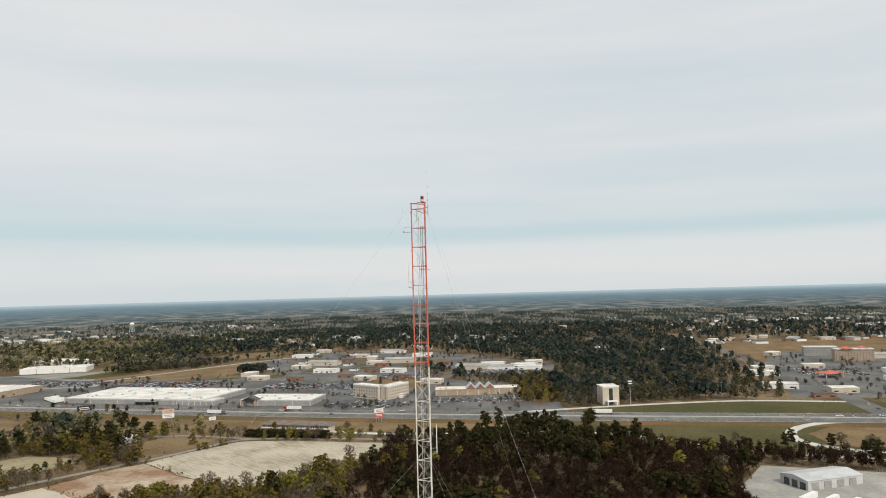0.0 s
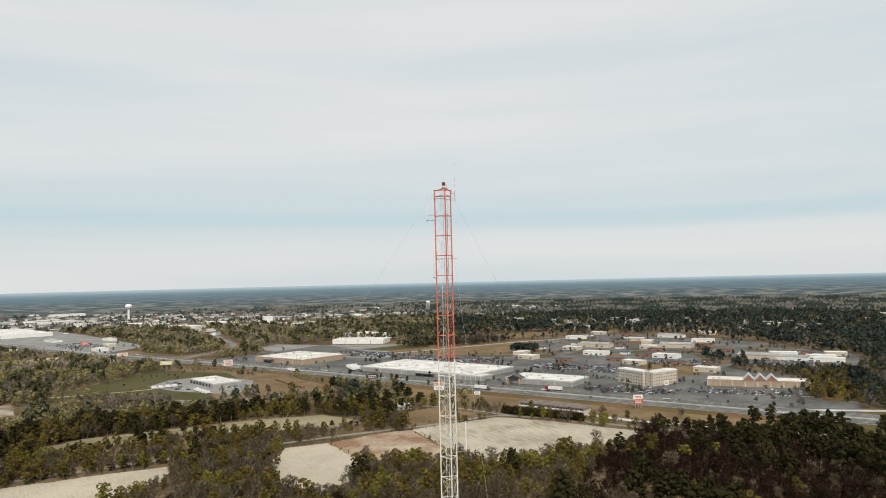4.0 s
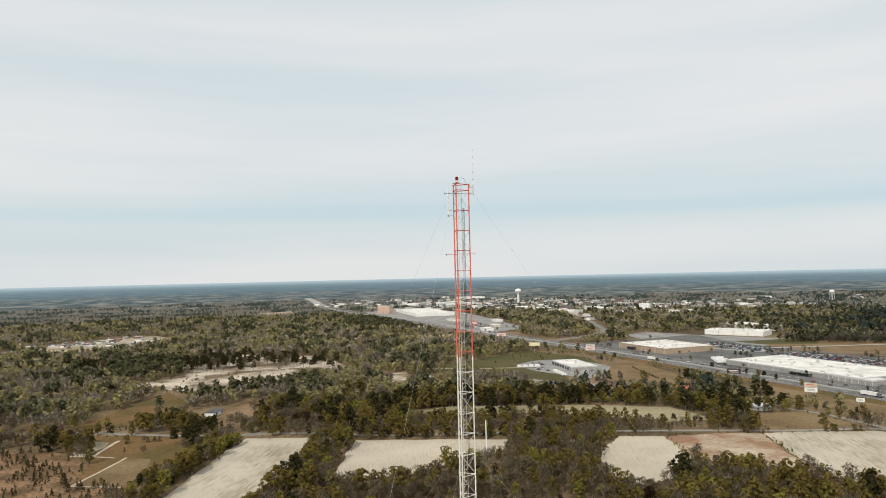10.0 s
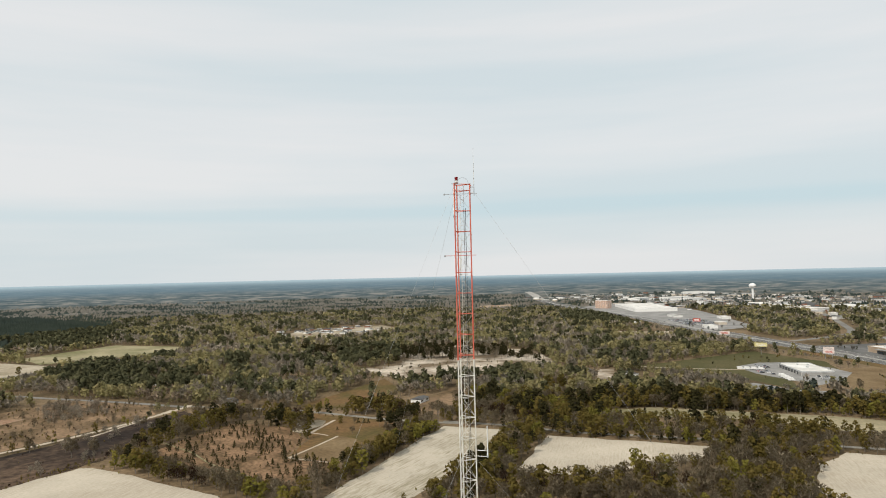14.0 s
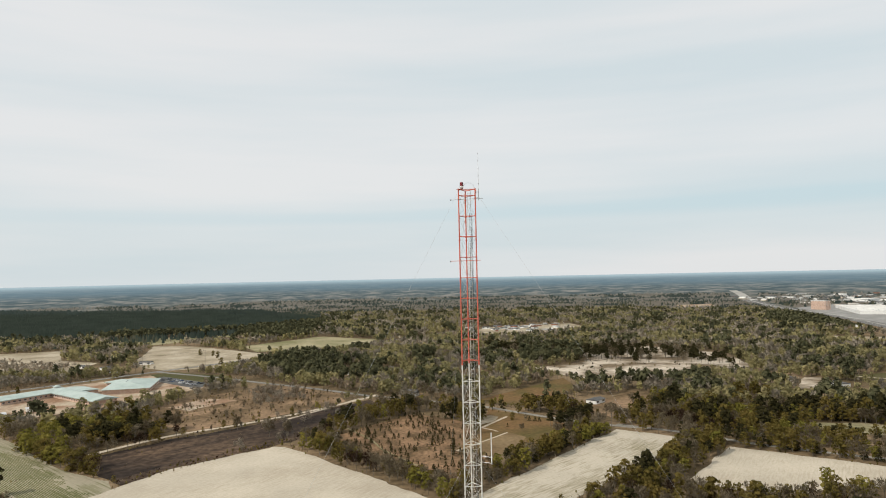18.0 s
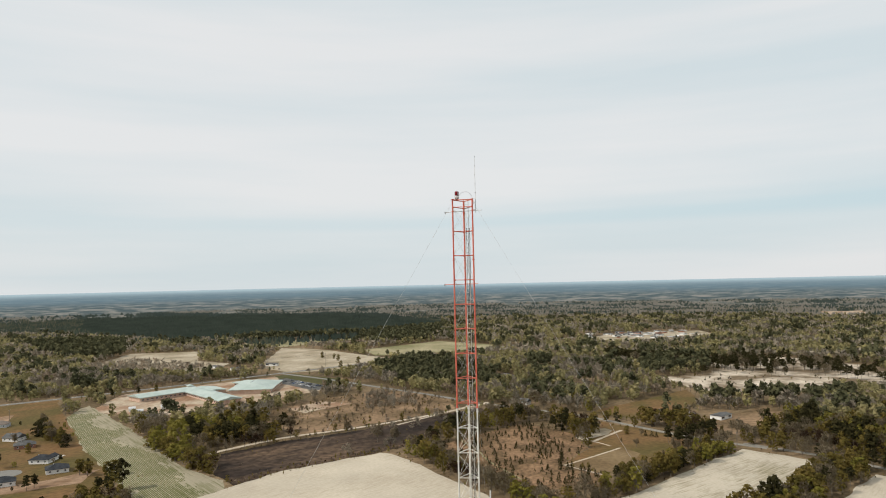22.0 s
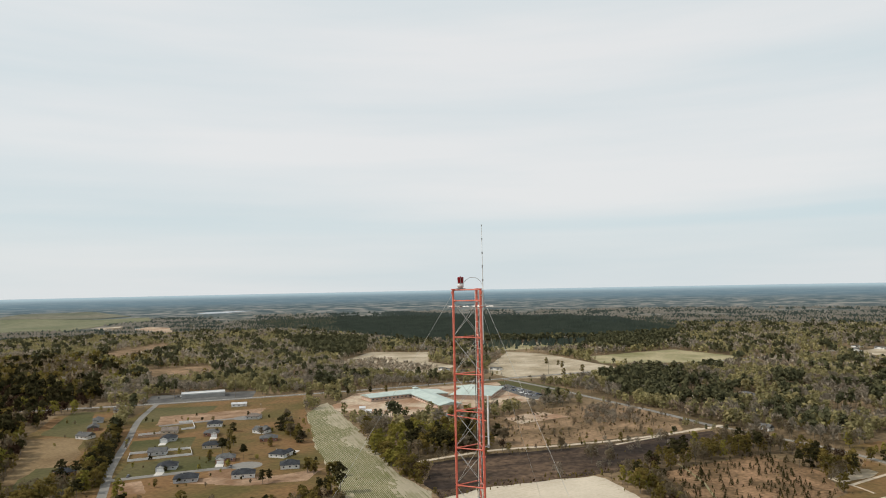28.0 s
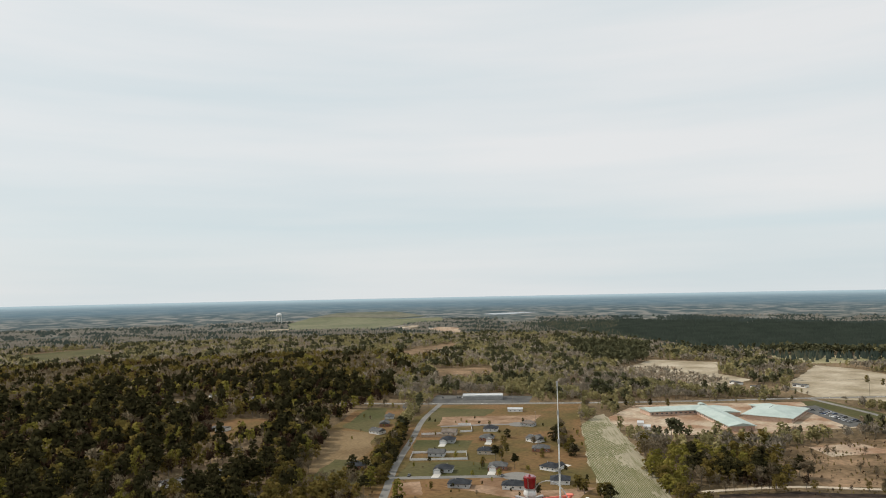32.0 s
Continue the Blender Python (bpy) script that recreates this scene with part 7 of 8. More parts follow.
for k in range(800):
    z = fr.random()
    if k >= 620:
        x, y = fr.choice(((-400, 1660), (-290, 1600), (-690, 1930), (-150, 1800), (40, 1560), (-520, 1720)))
        x, y = x + fr.gauss(0, 75), y + fr.gauss(0, 60)
        z = 0.9
        foot(24, 34, x - x * 0.03, y - 40, 0, 0)
    elif z < 0.62:
        x, y = fr.uniform(-2750, -1000), fr.uniform(1120, 2050)
    elif z < 0.8:
        x, y = fr.uniform(450, 1700), fr.uniform(1250, 2500)
    elif z < 0.95:
        x, y = fr.uniform(-1500, -500), fr.uniform(1700, 2700)
    else:
        x, y = fr.uniform(-1500, -1300), fr.uniform(50, 280)
    w, d, hh = fr.uniform(6, 22), fr.uniform(5, 11), fr.uniform(3, 6)
    if z >= 0.95:
        w, d, hh = w * 0.4, d * 0.45, 2.8
    a, q = fr.uniform(0, 3.14), len(roofs.v)
    wall, top = fr.choice((0, 1, 1, 2)), fr.choice((3, 4, 4, 5, 5))
    roofs.box(-w, -d, -0.3, w, d, hh, wall)
    if k % 2:
        roofs.box(-w - 0.3, -d - 0.3, hh + 0.01, w + 0.3, d + 0.3, hh + 0.7, top)
    else:
        roofs.face([(-w - 0.5, -d - 0.5, hh), (w + 0.5, -d - 0.5, hh), (w + 0.5, 0, hh + d * 0.4), (-w - 0.5, 0, hh + d * 0.4)], top)
        roofs.face([(w + 0.5, d + 0.5, hh), (-w - 0.5, d + 0.5, hh), (-w - 0.5, 0, hh + d * 0.4), (w + 0.5, 0, hh + d * 0.4)], top)
    roofs.v[q:] = [(x + math.cos(a) * p[0] - math.sin(a) * p[1], y + math.sin(a) * p[0] + math.cos(a) * p[1], p[2]) for p in roofs.v[q:]]
tagged(new("town_roofs", roofs.mesh("town_roofs", M_WHITEW, M_BEIGE, M_BRICK, M_ROOFW, M_OLDMETAL, M_ROOFG)), "many small white and grey buildings of the distant town", "buildings", kind="stuff")

# the many more distant cars, and small trees between the parking bays
far_cars = Mesher()
for cx, cy, dg, nr, nc in ((-380, 840, AX, 8, 44), (-180, 800, AX, 6, 40), (-540, 890, AX, 5, 40), (60, 905, -5, 4, 40), (-60, 880, -10, 6, 26), (470, 820, -14, 8, 24), (-1200, 900, -20, 8, 50), (20, 660, 0, 3, 36), (72, 905, 3, 7, 34), (-90, 640, -14, 3, 26)):
    c, s = math.cos(radians(dg)), math.sin(radians(dg))
    for r in range(nr):
        for k in range(nc):
            if vr.random() < 0.68:
                u, v = (k - nc / 2) * 3.1, (r - nr / 2) * 9.0
                x, y = cx + c * u - s * v, cy + s * u + c * v
                i = vr.choice((0, 0, 1, 1, 2, 2, 3, 4, 4, 5))
                q = len(far_cars.v)
                far_cars.box(-0.92, -2.3, 0.35, 0.92, 2.3, 0.95, i).box(-0.8, -1.5, 0.95, 0.8, 1.0, 1.45, 6)
                a = radians(dg + vr.uniform(-4, 4))
                far_cars.v[q:] = [(x + math.cos(a) * p[0] - math.sin(a) * p[1], y + math.sin(a) * p[0] + math.cos(a) * p[1], p[2] - 0.1) for p in far_cars.v[q:]]
tagged(new("parked_cars", far_cars.mesh("parked_cars", *CARP, M_GLASS)), "rows of parked cars on the distant lots", "cars", kind="stuff")

# ---- crop rows ----
rows = Mesher()
u = Vector((0.68, 0.735, 0)).normalized()
side = Vector((-u.y, u.x, 0))
strip_poly = ccw([(-511, -439), (-556, -458), (-572, -462), (-486, -364), (-420, -297), (-355, -229), (-333, -196), (-262, -150), (-232, -178), (-304, -238), (-335, -270), (-411, -348)])
base = Vector((-400, -310, 0))
for k in range(-52, 53):
    o = base + side * (k * 1.15)
    prev = None
    for j in range(-90, 91):
        c = o + u * (j * 2.6) + side * 0.12 * noise.noise((j * 0.7, k * 3.1, 0))
        hh = 0.065 + 0.015 * noise.noise((c.x * 0.4, c.y * 0.4, 5))
        ok = bool(inside(strip_poly, np.array([c.x]), np.array([c.y]))[0]) and noise.noise((c.x * 0.025, c.y * 0.025, 0)) * 0.9 + 0.45 * noise.noise((c.x * 0.3, c.y * 0.3, 7)) + 0.82 - 0.035 * max(0, k + 4) - 0.012 * max(0, j - 38) > 0.22
        if ok and prev is not None:
            w = 0.36
            a, b = prev - side * w, prev + side * w
            d, e = c - side * w, c + side * w
            rows.face([(a.x, a.y, 0.05), (d.x, d.y, 0.05), (c.x, c.y, hh), (prev.x, prev.y, hp)])
            rows.face([(prev.x, prev.y, hp), (c.x, c.y, hh), (e.x, e.y, 0.05), (b.x, b.y, 0.05)])
        prev = c if ok else None
        hp = hh
tagged(new("crop_rows", rows.mesh("crop_rows", M_CROP)), "straight green rows of a young crop", "crop", kind="stuff")

# ---- trees ----
P0 = {k: [tree_proto(k, 1100, 0.038, 5) for _ in range(4)] for k in ("pine", "oak", "spring", "bare", "red", "shrub", "evergreen")}
P0["conifer"] = [tree_proto("conifer", 150, 0.07, 4)]
P1 = {k: [tree_proto(k, 270, 0.056, 3, k in ("bare", "red")) for _ in range(6)] for k in KINDS}
P1B = {k: [tree_proto(k, 60, 0.112, 3, False) for _ in range(6)] for k in KINDS}
P2 = {k: [tree_proto(k, 16, 0.20, 3, False) for _ in range(5)] for k in KINDS}
for k in KINDS:
    P2[k] = [(tv[:3], cv, np.concatenate([nv[:3], nv[len(tv):]])) for tv, cv, nv in P2[k]]

HEIGHT = np.array([16.0, 12.5, 11.5, 12.0, 10.0])
TLABEL = {"pine": ("pine_tree", "tall dark green pine with a bare lower trunk", "pine"), "oak": ("oak_tree", "olive green broadleaf tree in early leaf", "tree"),
          "spring": ("oak_tree", "bright yellow green tree in fresh leaf", "tree"), "bare": ("bare_tree", "leafless grey brown tree with fine twigs", "tree"),
          "red": ("bare_tree", "budding reddish brown leafless tree", "tree"), "shrub": ("shrub", "round olive green shrub", "shrub"), "evergreen": ("evergreen_shrub", "dense dark evergreen shrub", "shrub"), "conifer": ("young_conifer", "small dark green planted conifer", "conifer")}
TREE_MESH = {}
for k, ps in P0.items():
    TREE_MESH[k] = [(tri_mesh("trunk", tv, None, [F_BARK]), tri_mesh("crown", cv, None, [FOLIAGE[CODE[k]]], nv[len(tv):])) for tv, cv, nv in ps]


def tree(kind, x, y, h, group="trees near the mast", wide=1.0):
    nm, lab, cat = TLABEL[kind]
    ob = thing(nm, pose(x, y, 0, 0, 0, rng.uniform(0, 360)), lab, cat, group)
    tm, cm = TREE_MESH[kind][rng.integers(0, len(TREE_MESH[kind]))]
    w = h * wide * rng.uniform(0.9, 1.2)
    for n, me in (("trunk", tm), ("crown", cm)):
        o = part(n, me, None, ob)
        o.scale = (w, w, h)


def hedge_line(pts, step, kinds, h0, h1, spread, group):
    for a, b in zip(pts, pts[1:]):
        n = max(1, int(math.dist(a, b) / step))
        for i in range(n):
            t = (i + rng.uniform(0.1, 0.9)) / n
            tree(kinds[rng.integers(0, len(kinds))], a[0] + (b[0] - a[0]) * t + rng.uniform(-spread, spread), a[1] + (b[1] - a[1]) * t + rng.uniform(-spread, spread), rng.uniform(h0, h1), group, 1.35 if kinds == ["evergreen"] else 1.15)


hedge_line([(-398, 168), (-352, 138), (-310, 112), (-285, 98)], 3.4, ["oak", "oak", "spring", "oak"], 7, 11, 5, "hedge between two fields")
hedge_line([(-432, 112), (-395, 80), (-350, 48), (-315, 22)], 3.0, ["shrub", "oak", "bare", "evergreen"], 5, 9, 3, "hedge beside the lawn")
hedge_line([(-430, -92), (-395, -75), (-350, -45), (-312, -5)], 3.4, ["shrub", "oak", "spring", "bare"], 5, 9, 3, "hedge beside the tree farm")
hedge_line([(-336, -266), (-338, -294)], 6.0, ["shrub", "oak"], 8, 11, 3, "shrubs beside the crop field")
hedge_line([(-404, -352), (-412, -370), (-442, -405), (-474, -430)], 6.0, ["evergreen", "oak", "shrub", "bare"], 8, 12, 4, "shrubs beside the crop field")
hedge_line([(-229, -379), (-275, -434), (-343, -506), (-372, -538)], 7.0, ["oak", "spring", "oak", "pine"], 9, 13, 2.5, "trees along the estate street")
for dx, lo_, hi_ in ((0, 8, 13), (7, 12, 18)):
    hedge_line([(-463 - dx, 270 + dx), (-421 - dx, 333), (-372 - dx, 407), (-345 - dx, 446)], 4.6, ["oak", "pine", "evergreen", "oak", "bare", "pine"], lo_, hi_, 3, "tall dark tree row behind the strip field")
hedge_line([(-392, 190), (-347, 240), (-320, 275), (-298, 308)], 4.2, ["oak", "bare", "spring", "evergreen", "oak"], 5, 9, 3, "tree row behind the pale fields")
hedge_line([(-418, -300), (-389, -266), (-363, -236), (-352, -212)], 8.5, ["shrub", "spring", "shrub"], 10, 14, 3, "round olive oaks beside the crop field")
hedge_line([(-471, -296), (-440, -262), (-432, -238), (-454, -215), (-480, -208)], 4.5, ["pine", "evergreen", "pine", "bare"], 9, 15, 5, "dark pines below the school")
hedge_line([(-248, -392), (-284, -433), (-331, -487), (-374, -536)], 6.5, ["oak", "shrub", "evergreen", "oak"], 7, 11, 2, "trees along the estate street")
hedge_line([(-497, 606), (-460, 582), (-419, 556)], 4.0, ["shrub", "evergreen"], 1.4, 2.2, 0.4, "low dark hedge across the brown field")
hedge_line([(-172, 494), (-101, 480)], 1.9, ["evergreen"], 5.6, 6.6, 0.5, "clipped hedge by the motel")
ESTATE_TREES = ((-303, -302, 9, "pine"), (-352, -388, 12, "pine"), (-330, -378, 9, "oak"), (-360, -390, 8, "oak"), (-395, -425, 8, "shrub"), (-408, -402, 9, "bare"), (-430, -380, 10, "oak"), (-420, -372, 10, "shrub"),
    (-386, -372, 7, "shrub"), (-262, 452, 13, "oak"), (-250, 440, 12, "spring"), (-190, 452, 5, "shrub"), (-180, 462, 5, "shrub"), (-205, 470, 8, "shrub"), (-296, 470, 13, "bare"), (-300, 490, 16, "pine"))
LANE_TREES = ((-310, 498, 15, "pine"), (-318, 520, 14, "oak"), (-292, 540, 15, "pine"), (-285, 520, 12, "bare"), (-372, 540, 17, "pine"), (-380, 560, 14, "bare"), (-366, 520, 13, "oak"), (-408, 520, 14, "oak"),
    (-430, 510, 12, "bare"), (-90, 505, 9, "bare"), (-70, 505, 6, "shrub"), (-30, 515, 8, "bare"), (-438, -128, 14, "bare"), (-434, -114, 13, "bare"), (-465, -159, 11, "bare"), (-346, -361, 11, "pine"), (-309, -302, 8, "pine"), (-417, -443, 8, "evergreen"), (-377, -402, 8, "oak"), (-366, -397, 9, "bare"), (-445, -92, 8, "bare"), (-470, -60, 9, "bare"), (-520, -95, 9, "bare"), (-455, 100, 10, "bare"))
ROADSIDE_TREES = ((-448, 92, 9, "bare"), (-462, 108, 9, "oak"), (-440, 84, 12, "pine"), (-430, 100, 11, "oak"), (-470, 62, 6, "bare"), (-478, 52, 6, "shrub"), (-590, -20, 14, "bare"), (-575, -12, 12, "bare"),
    (-700, -235, 9, "shrub"), (-960, -330, 9, "shrub"), (-930, -290, 9, "shrub"), (-1000, -370, 9, "shrub"), (-985, -345, 8, "shrub"), (-880, -300, 9, "shrub"), (262, 408, 11, "bare"), (275, 395, 12, "bare"))
FARM_TREES = ((230, 412, 13, "pine"), (222, 404, 12, "pine"), (250, 398, 12, "pine"), (262, 380, 11, "pine"), (280, 376, 12, "pine"), (195, 418, 11, "bare"), (-620, -470, 9, "pine"), (-610, -482, 9, "pine"),
    (-640, -452, 9, "pine"), (-655, -440, 9, "oak"), (-590, -498, 9, "bare"), (-345, 628, 9, "pine"), (-330, 624, 8, "pine"), (-355, 634, 9, "oak"), (-372, 640, 8, "pine"), (-420, 650, 9, "pine"))
LAWN_TREES = ((-452, 78, 12, "pine"), (-444, 84, 13, "pine"), (-451, 93, 13, "pine"), (-459, 102, 14, "pine"), (-467, 109, 13, "pine"), (-479, 114, 12, "pine"), (-447, 89, 11, "evergreen"), (-461, 97, 12, "pine"),
    (-426, 78, 10, "bare"), (-419, 86, 11, "bare"), (-419, 79, 9, "bare"), (-411, 101, 11, "spring"), (-415, 107, 10, "spring"), (-421, 113, 9, "spring"), (-502, 60, 9, "oak"), (-522, 48, 8, "evergreen"), (-522, 40, 9, "oak"),
    (-501, 8, 13, "oak"), (-490, 4, 12, "evergreen"), (-483, -2, 12, "pine"), (-452, 46, 3, "conifer"), (-472, 65, 4, "conifer"), (-470, 69, 4, "conifer"), (-468, 72, 4, "conifer"), (-437, 55, 6, "bare"), (-409, 69, 5, "bare"), (-368, 21, 5, "conifer"), (-373, 16, 4, "conifer"),
    (-450, 132, 8, "oak"), (-446, 142, 8, "bare"), (-440, 150, 9, "oak"), (-430, 158, 9, "oak"), (-422, 166, 8, "evergreen"), (-300, 616, 7, "oak"),
    (-284, 474, 15, "pine"), (-278, 484, 17, "pine"), (-275, 497, 17, "pine"), (-268, 507, 16, "pine"), (-252, 499, 13, "pine"), (-241, 503, 12, "oak"), (-244, 508, 11, "spring"), (-311, 487, 14, "bare"), (-312, 506, 13, "pine"), (-298, 478, 13, "bare"),
    (-192, 447, 5, "shrub"), (-188, 452, 5, "shrub"), (-178, 466, 4, "shrub"), (-224, 403, 11, "oak"), (-225, 414, 12, "oak"), (-234, 515, 5, "bare"), (-237, 557, 5, "bare"), (-200, 515, 4, "bare"), (-235, 533, 5, "bare"))
for x, y, h, k in ESTATE_TREES + LANE_TREES + ROADSIDE_TREES + FARM_TREES + LAWN_TREES:
    tree(k, x, y, h, "scattered trees")
# the young conifers of the tree farm
farm = ccw([(-436, -80), (-486, -46), (-508, -32), (-500, -8), (-476, 12), (-432, 22), (-388, 4), (-366, 32), (-345, 28), (-322, 2), (-355, -34), (-392, -60)])
fx, fy = sites(250, 560, 7.4, 150, 220)
m = inside(farm, fx, fy) & (fnoise(fx, fy, 55, 9) + rng.normal(size=len(fx)) * 0.35 > 0.12)
for x, y in zip(fx[m], fy[m]):
    tree("conifer", x, y, rng.uniform(2.4, 5.0), "young conifers of the tree farm", 1.0)

# near woods: the first rank as single trees, the rest as stands
def wooded(r0, r1, step, thin=-0.95, a0=54, a1=268):
    x, y = sites(r0, r1, step, a0, a1)
    keep = ~open_land(x, y)
    for poly in TOWN:
        keep &= ~(inside(poly, x, y) & (rng.random(len(x)) < 0.62))
    keep &= fnoise(x, y, 90, 4) + rng.normal(size=len(x)) * 0.3 > thin
    x, y = x[keep], y[keep]
    k = kinds_at(x, y)
    h = HEIGHT[k] * rng.uniform(0.62, 1.22, len(x))
    h = np.where(inside(OAKWOOD[0], x, y), h * 1.25, h)
    # trees that would hide open land from the camera are lowered, many farther ones dropped
    ux, uy = x - 5, y + 30
    rr = np.hypot(ux, uy)
    back = 0.6 * h * rr / 118
    edge = open_land(x + ux / rr * back, y + uy / rr * back, VIEW) | open_land(x + ux / rr * back * 0.4, y + uy / rr * back * 0.4, VIEW)
    h = np.where(edge & (rng.random(len(x)) < 0.92), h * rng.uniform(0.3, 0.62, len(x)), h)
    ok = ~(edge & (rr > 640) & (rng.random(len(x)) < 0.7))
    return x[ok], y[ok], k[ok], h[ok]


x, y, k, h = wooded(270, 560, 7.1)
r, az = np.hypot(x, y), np.degrees(np.arctan2(y, x)) % 360
front = (r < 420) & (az > 85) & (az < 245)
order = np.nonzero(front)[0]
order = order[np.argsort(r[order])][:70]
single = np.zeros(len(x), bool)
single[order] = True
for i in order:
    tree(KINDS[k[i]], x[i], y[i], h[i], "first rank of the near wood", 1.1)
rest = ~single
for lo, hi in ((0, 120), (120, 160), (160, 200), (200, 360)):
    m = rest & (az >= lo) & (az < hi)
    if m.any():
        grow("near_woods", x[m], y[m], h[m], k[m], P1, "mixed wood of pines, olive green oaks and bare trees")
x, y, k, h = wooded(560, 980, 8.0, -0.8)
az = np.degrees(np.arctan2(y, x)) % 360
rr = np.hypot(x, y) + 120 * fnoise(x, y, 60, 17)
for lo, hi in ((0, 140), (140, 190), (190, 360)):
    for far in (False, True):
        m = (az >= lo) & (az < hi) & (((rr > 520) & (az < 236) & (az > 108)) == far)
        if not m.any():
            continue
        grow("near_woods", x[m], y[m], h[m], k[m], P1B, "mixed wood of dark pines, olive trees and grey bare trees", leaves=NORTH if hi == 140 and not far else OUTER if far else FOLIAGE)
x, y, k, h = wooded(45, 270, 17)
grow("near_woods", x, y, h, k, P1, "open mixed wood round the foot of the mast")

# middle distance
x, y, k, h = wooded(980, 2050, 9.0, -0.75)
az = np.degrees(np.arctan2(y, x)) % 360
az = az + rng.normal(size=len(x)) * 3.0 + 9 * fnoise(x, y, 260, 18) * (az < 150)
for lo, hi in ((0, 112), (112, 180), (180, 234), (234, 360)):
    m = (az >= lo) & (az < hi)
    if lo == 234:
        near = np.hypot(x, y) < 1500
        grow("middle_woods", x[m & near], y[m & near], h[m & near] * 0.92, k[m & near], P2, "olive and brown woods in the middle distance")
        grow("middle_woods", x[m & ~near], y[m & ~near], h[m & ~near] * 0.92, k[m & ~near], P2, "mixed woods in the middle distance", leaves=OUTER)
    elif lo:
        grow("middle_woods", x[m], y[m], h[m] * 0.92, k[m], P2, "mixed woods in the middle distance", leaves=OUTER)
    else:
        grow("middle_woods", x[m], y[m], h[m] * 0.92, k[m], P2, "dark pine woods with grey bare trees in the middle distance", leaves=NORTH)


# far woods: low clumps of canopy out to the skyline
def canopy(name, r0, r1, step, materials, label, thin, a0=54, a1=268, n_leaf=7, tall=(6, 11), patch=300, wide=(0.42, 0.72), within=None):
    x, y = sites(r0, r1, step, a0, a1)
    keep = ~open_land(x, y) if within is None else inside(within, x + 80 * fnoise(x, y, 230, 71) + 45 * fnoise(x, y, 60, 73) + rng.normal(size=len(x)) * 85, y + 80 * fnoise(x, y, 230, 72) + 45 * fnoise(x, y, 60, 74) + rng.normal(size=len(x)) * 85)
    for poly in TOWN:
        keep &= ~(inside(poly, x, y) & (rng.random(len(x)) < 0.75))
    g = fnoise(x, y, patch, 24)
    keep &= g + rng.normal(size=len(x)) * 0.25 > thin
    x, y, g = x[keep], y[keep], g[keep]
    n = len(x)
    # each clump is a low many sided crown
    proto, pn = [], []
    for i in range(n_leaf):
        b, c = 6.283 * i / n_leaf, 6.283 * (i + 1) / n_leaf
        proto += [(math.cos(b), math.sin(b), -0.1), (math.cos(c), math.sin(c), -0.1), (0.15, 0.1, 1.0)]
        pn += [(math.cos(b) * 0.6, math.sin(b) * 0.6, 0.8), (math.cos(c) * 0.6, math.sin(c) * 0.6, 0.8), (0, 0, 1)]
    proto, pn = np.array(proto), np.array(pn)
    a = rng.uniform(0, 6.283, n)
    w = rng.uniform(*wide, n) * step
    hh = rng.uniform(*tall, n)
    out, nn = np.empty((n, len(proto), 3)), np.empty((n, len(proto), 3))
    for o, q, sc in ((out, proto, w[:, None]), (nn, pn, 1.0)):
        o[..., 0] = sc * (np.cos(a)[:, None] * q[:, 0] - np.sin(a)[:, None] * q[:, 1])
        o[..., 1] = sc * (np.sin(a)[:, None] * q[:, 0] + np.cos(a)[:, None] * q[:, 1])
    nn[..., 2] = pn[:, 2]
    out[..., 0] += x[:, None]
    out[..., 1] += y[:, None]
    out[..., 2] = height(np.hypot(x, y))[:, None] + hh[:, None] * proto[:, 2]
    pick = np.clip((fnoise(x, y, patch * 0.6, 31) * 0.8 + rng.normal(size=n) * 0.35 + 0.5) * len(materials), 0, len(materials) - 1).astype(int)
    for poly in PINEWOOD:
        pick[inside(poly, x, y)] = 0
    tagged(new(name, tri_mesh(name, out.reshape(-1, 3), np.repeat(pick, n_leaf), materials, nn.reshape(-1, 3))), label, "woods", kind="stuff")


# distant and remote canopies: haze mixed into leaf colours, greyer and bluer than near woods
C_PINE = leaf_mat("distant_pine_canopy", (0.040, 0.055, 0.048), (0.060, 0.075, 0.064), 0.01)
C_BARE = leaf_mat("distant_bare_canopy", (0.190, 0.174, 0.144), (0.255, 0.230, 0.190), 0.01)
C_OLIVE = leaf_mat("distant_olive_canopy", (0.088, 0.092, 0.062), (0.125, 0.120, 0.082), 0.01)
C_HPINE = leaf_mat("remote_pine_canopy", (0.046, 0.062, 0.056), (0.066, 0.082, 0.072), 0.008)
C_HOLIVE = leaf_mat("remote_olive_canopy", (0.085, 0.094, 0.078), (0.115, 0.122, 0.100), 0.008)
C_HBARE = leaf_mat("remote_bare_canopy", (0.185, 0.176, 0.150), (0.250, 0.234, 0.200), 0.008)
C_PLANT = leaf_mat("plantation_pines", (0.039, 0.053, 0.042), (0.059, 0.073, 0.059), 0.02)
C_PLANTB = leaf_mat("young_plantation_pines", (0.061, 0.078, 0.059), (0.084, 0.099, 0.071), 0.02)
canopy("pine_plantation", 1000, 3050, 6.6, [C_PLANT, C_PLANT, C_PLANTB, C_OLIVE], "dark green pine plantation with paler breaks", -0.55, 180, 240, patch=150, n_leaf=4, tall=(10, 14), wide=(0.5, 0.75), within=PLANTATION)
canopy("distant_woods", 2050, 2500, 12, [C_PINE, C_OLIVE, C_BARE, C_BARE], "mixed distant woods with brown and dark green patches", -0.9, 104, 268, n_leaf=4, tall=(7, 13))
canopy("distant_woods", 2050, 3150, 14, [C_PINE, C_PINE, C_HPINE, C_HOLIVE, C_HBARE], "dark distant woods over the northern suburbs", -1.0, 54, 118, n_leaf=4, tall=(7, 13))
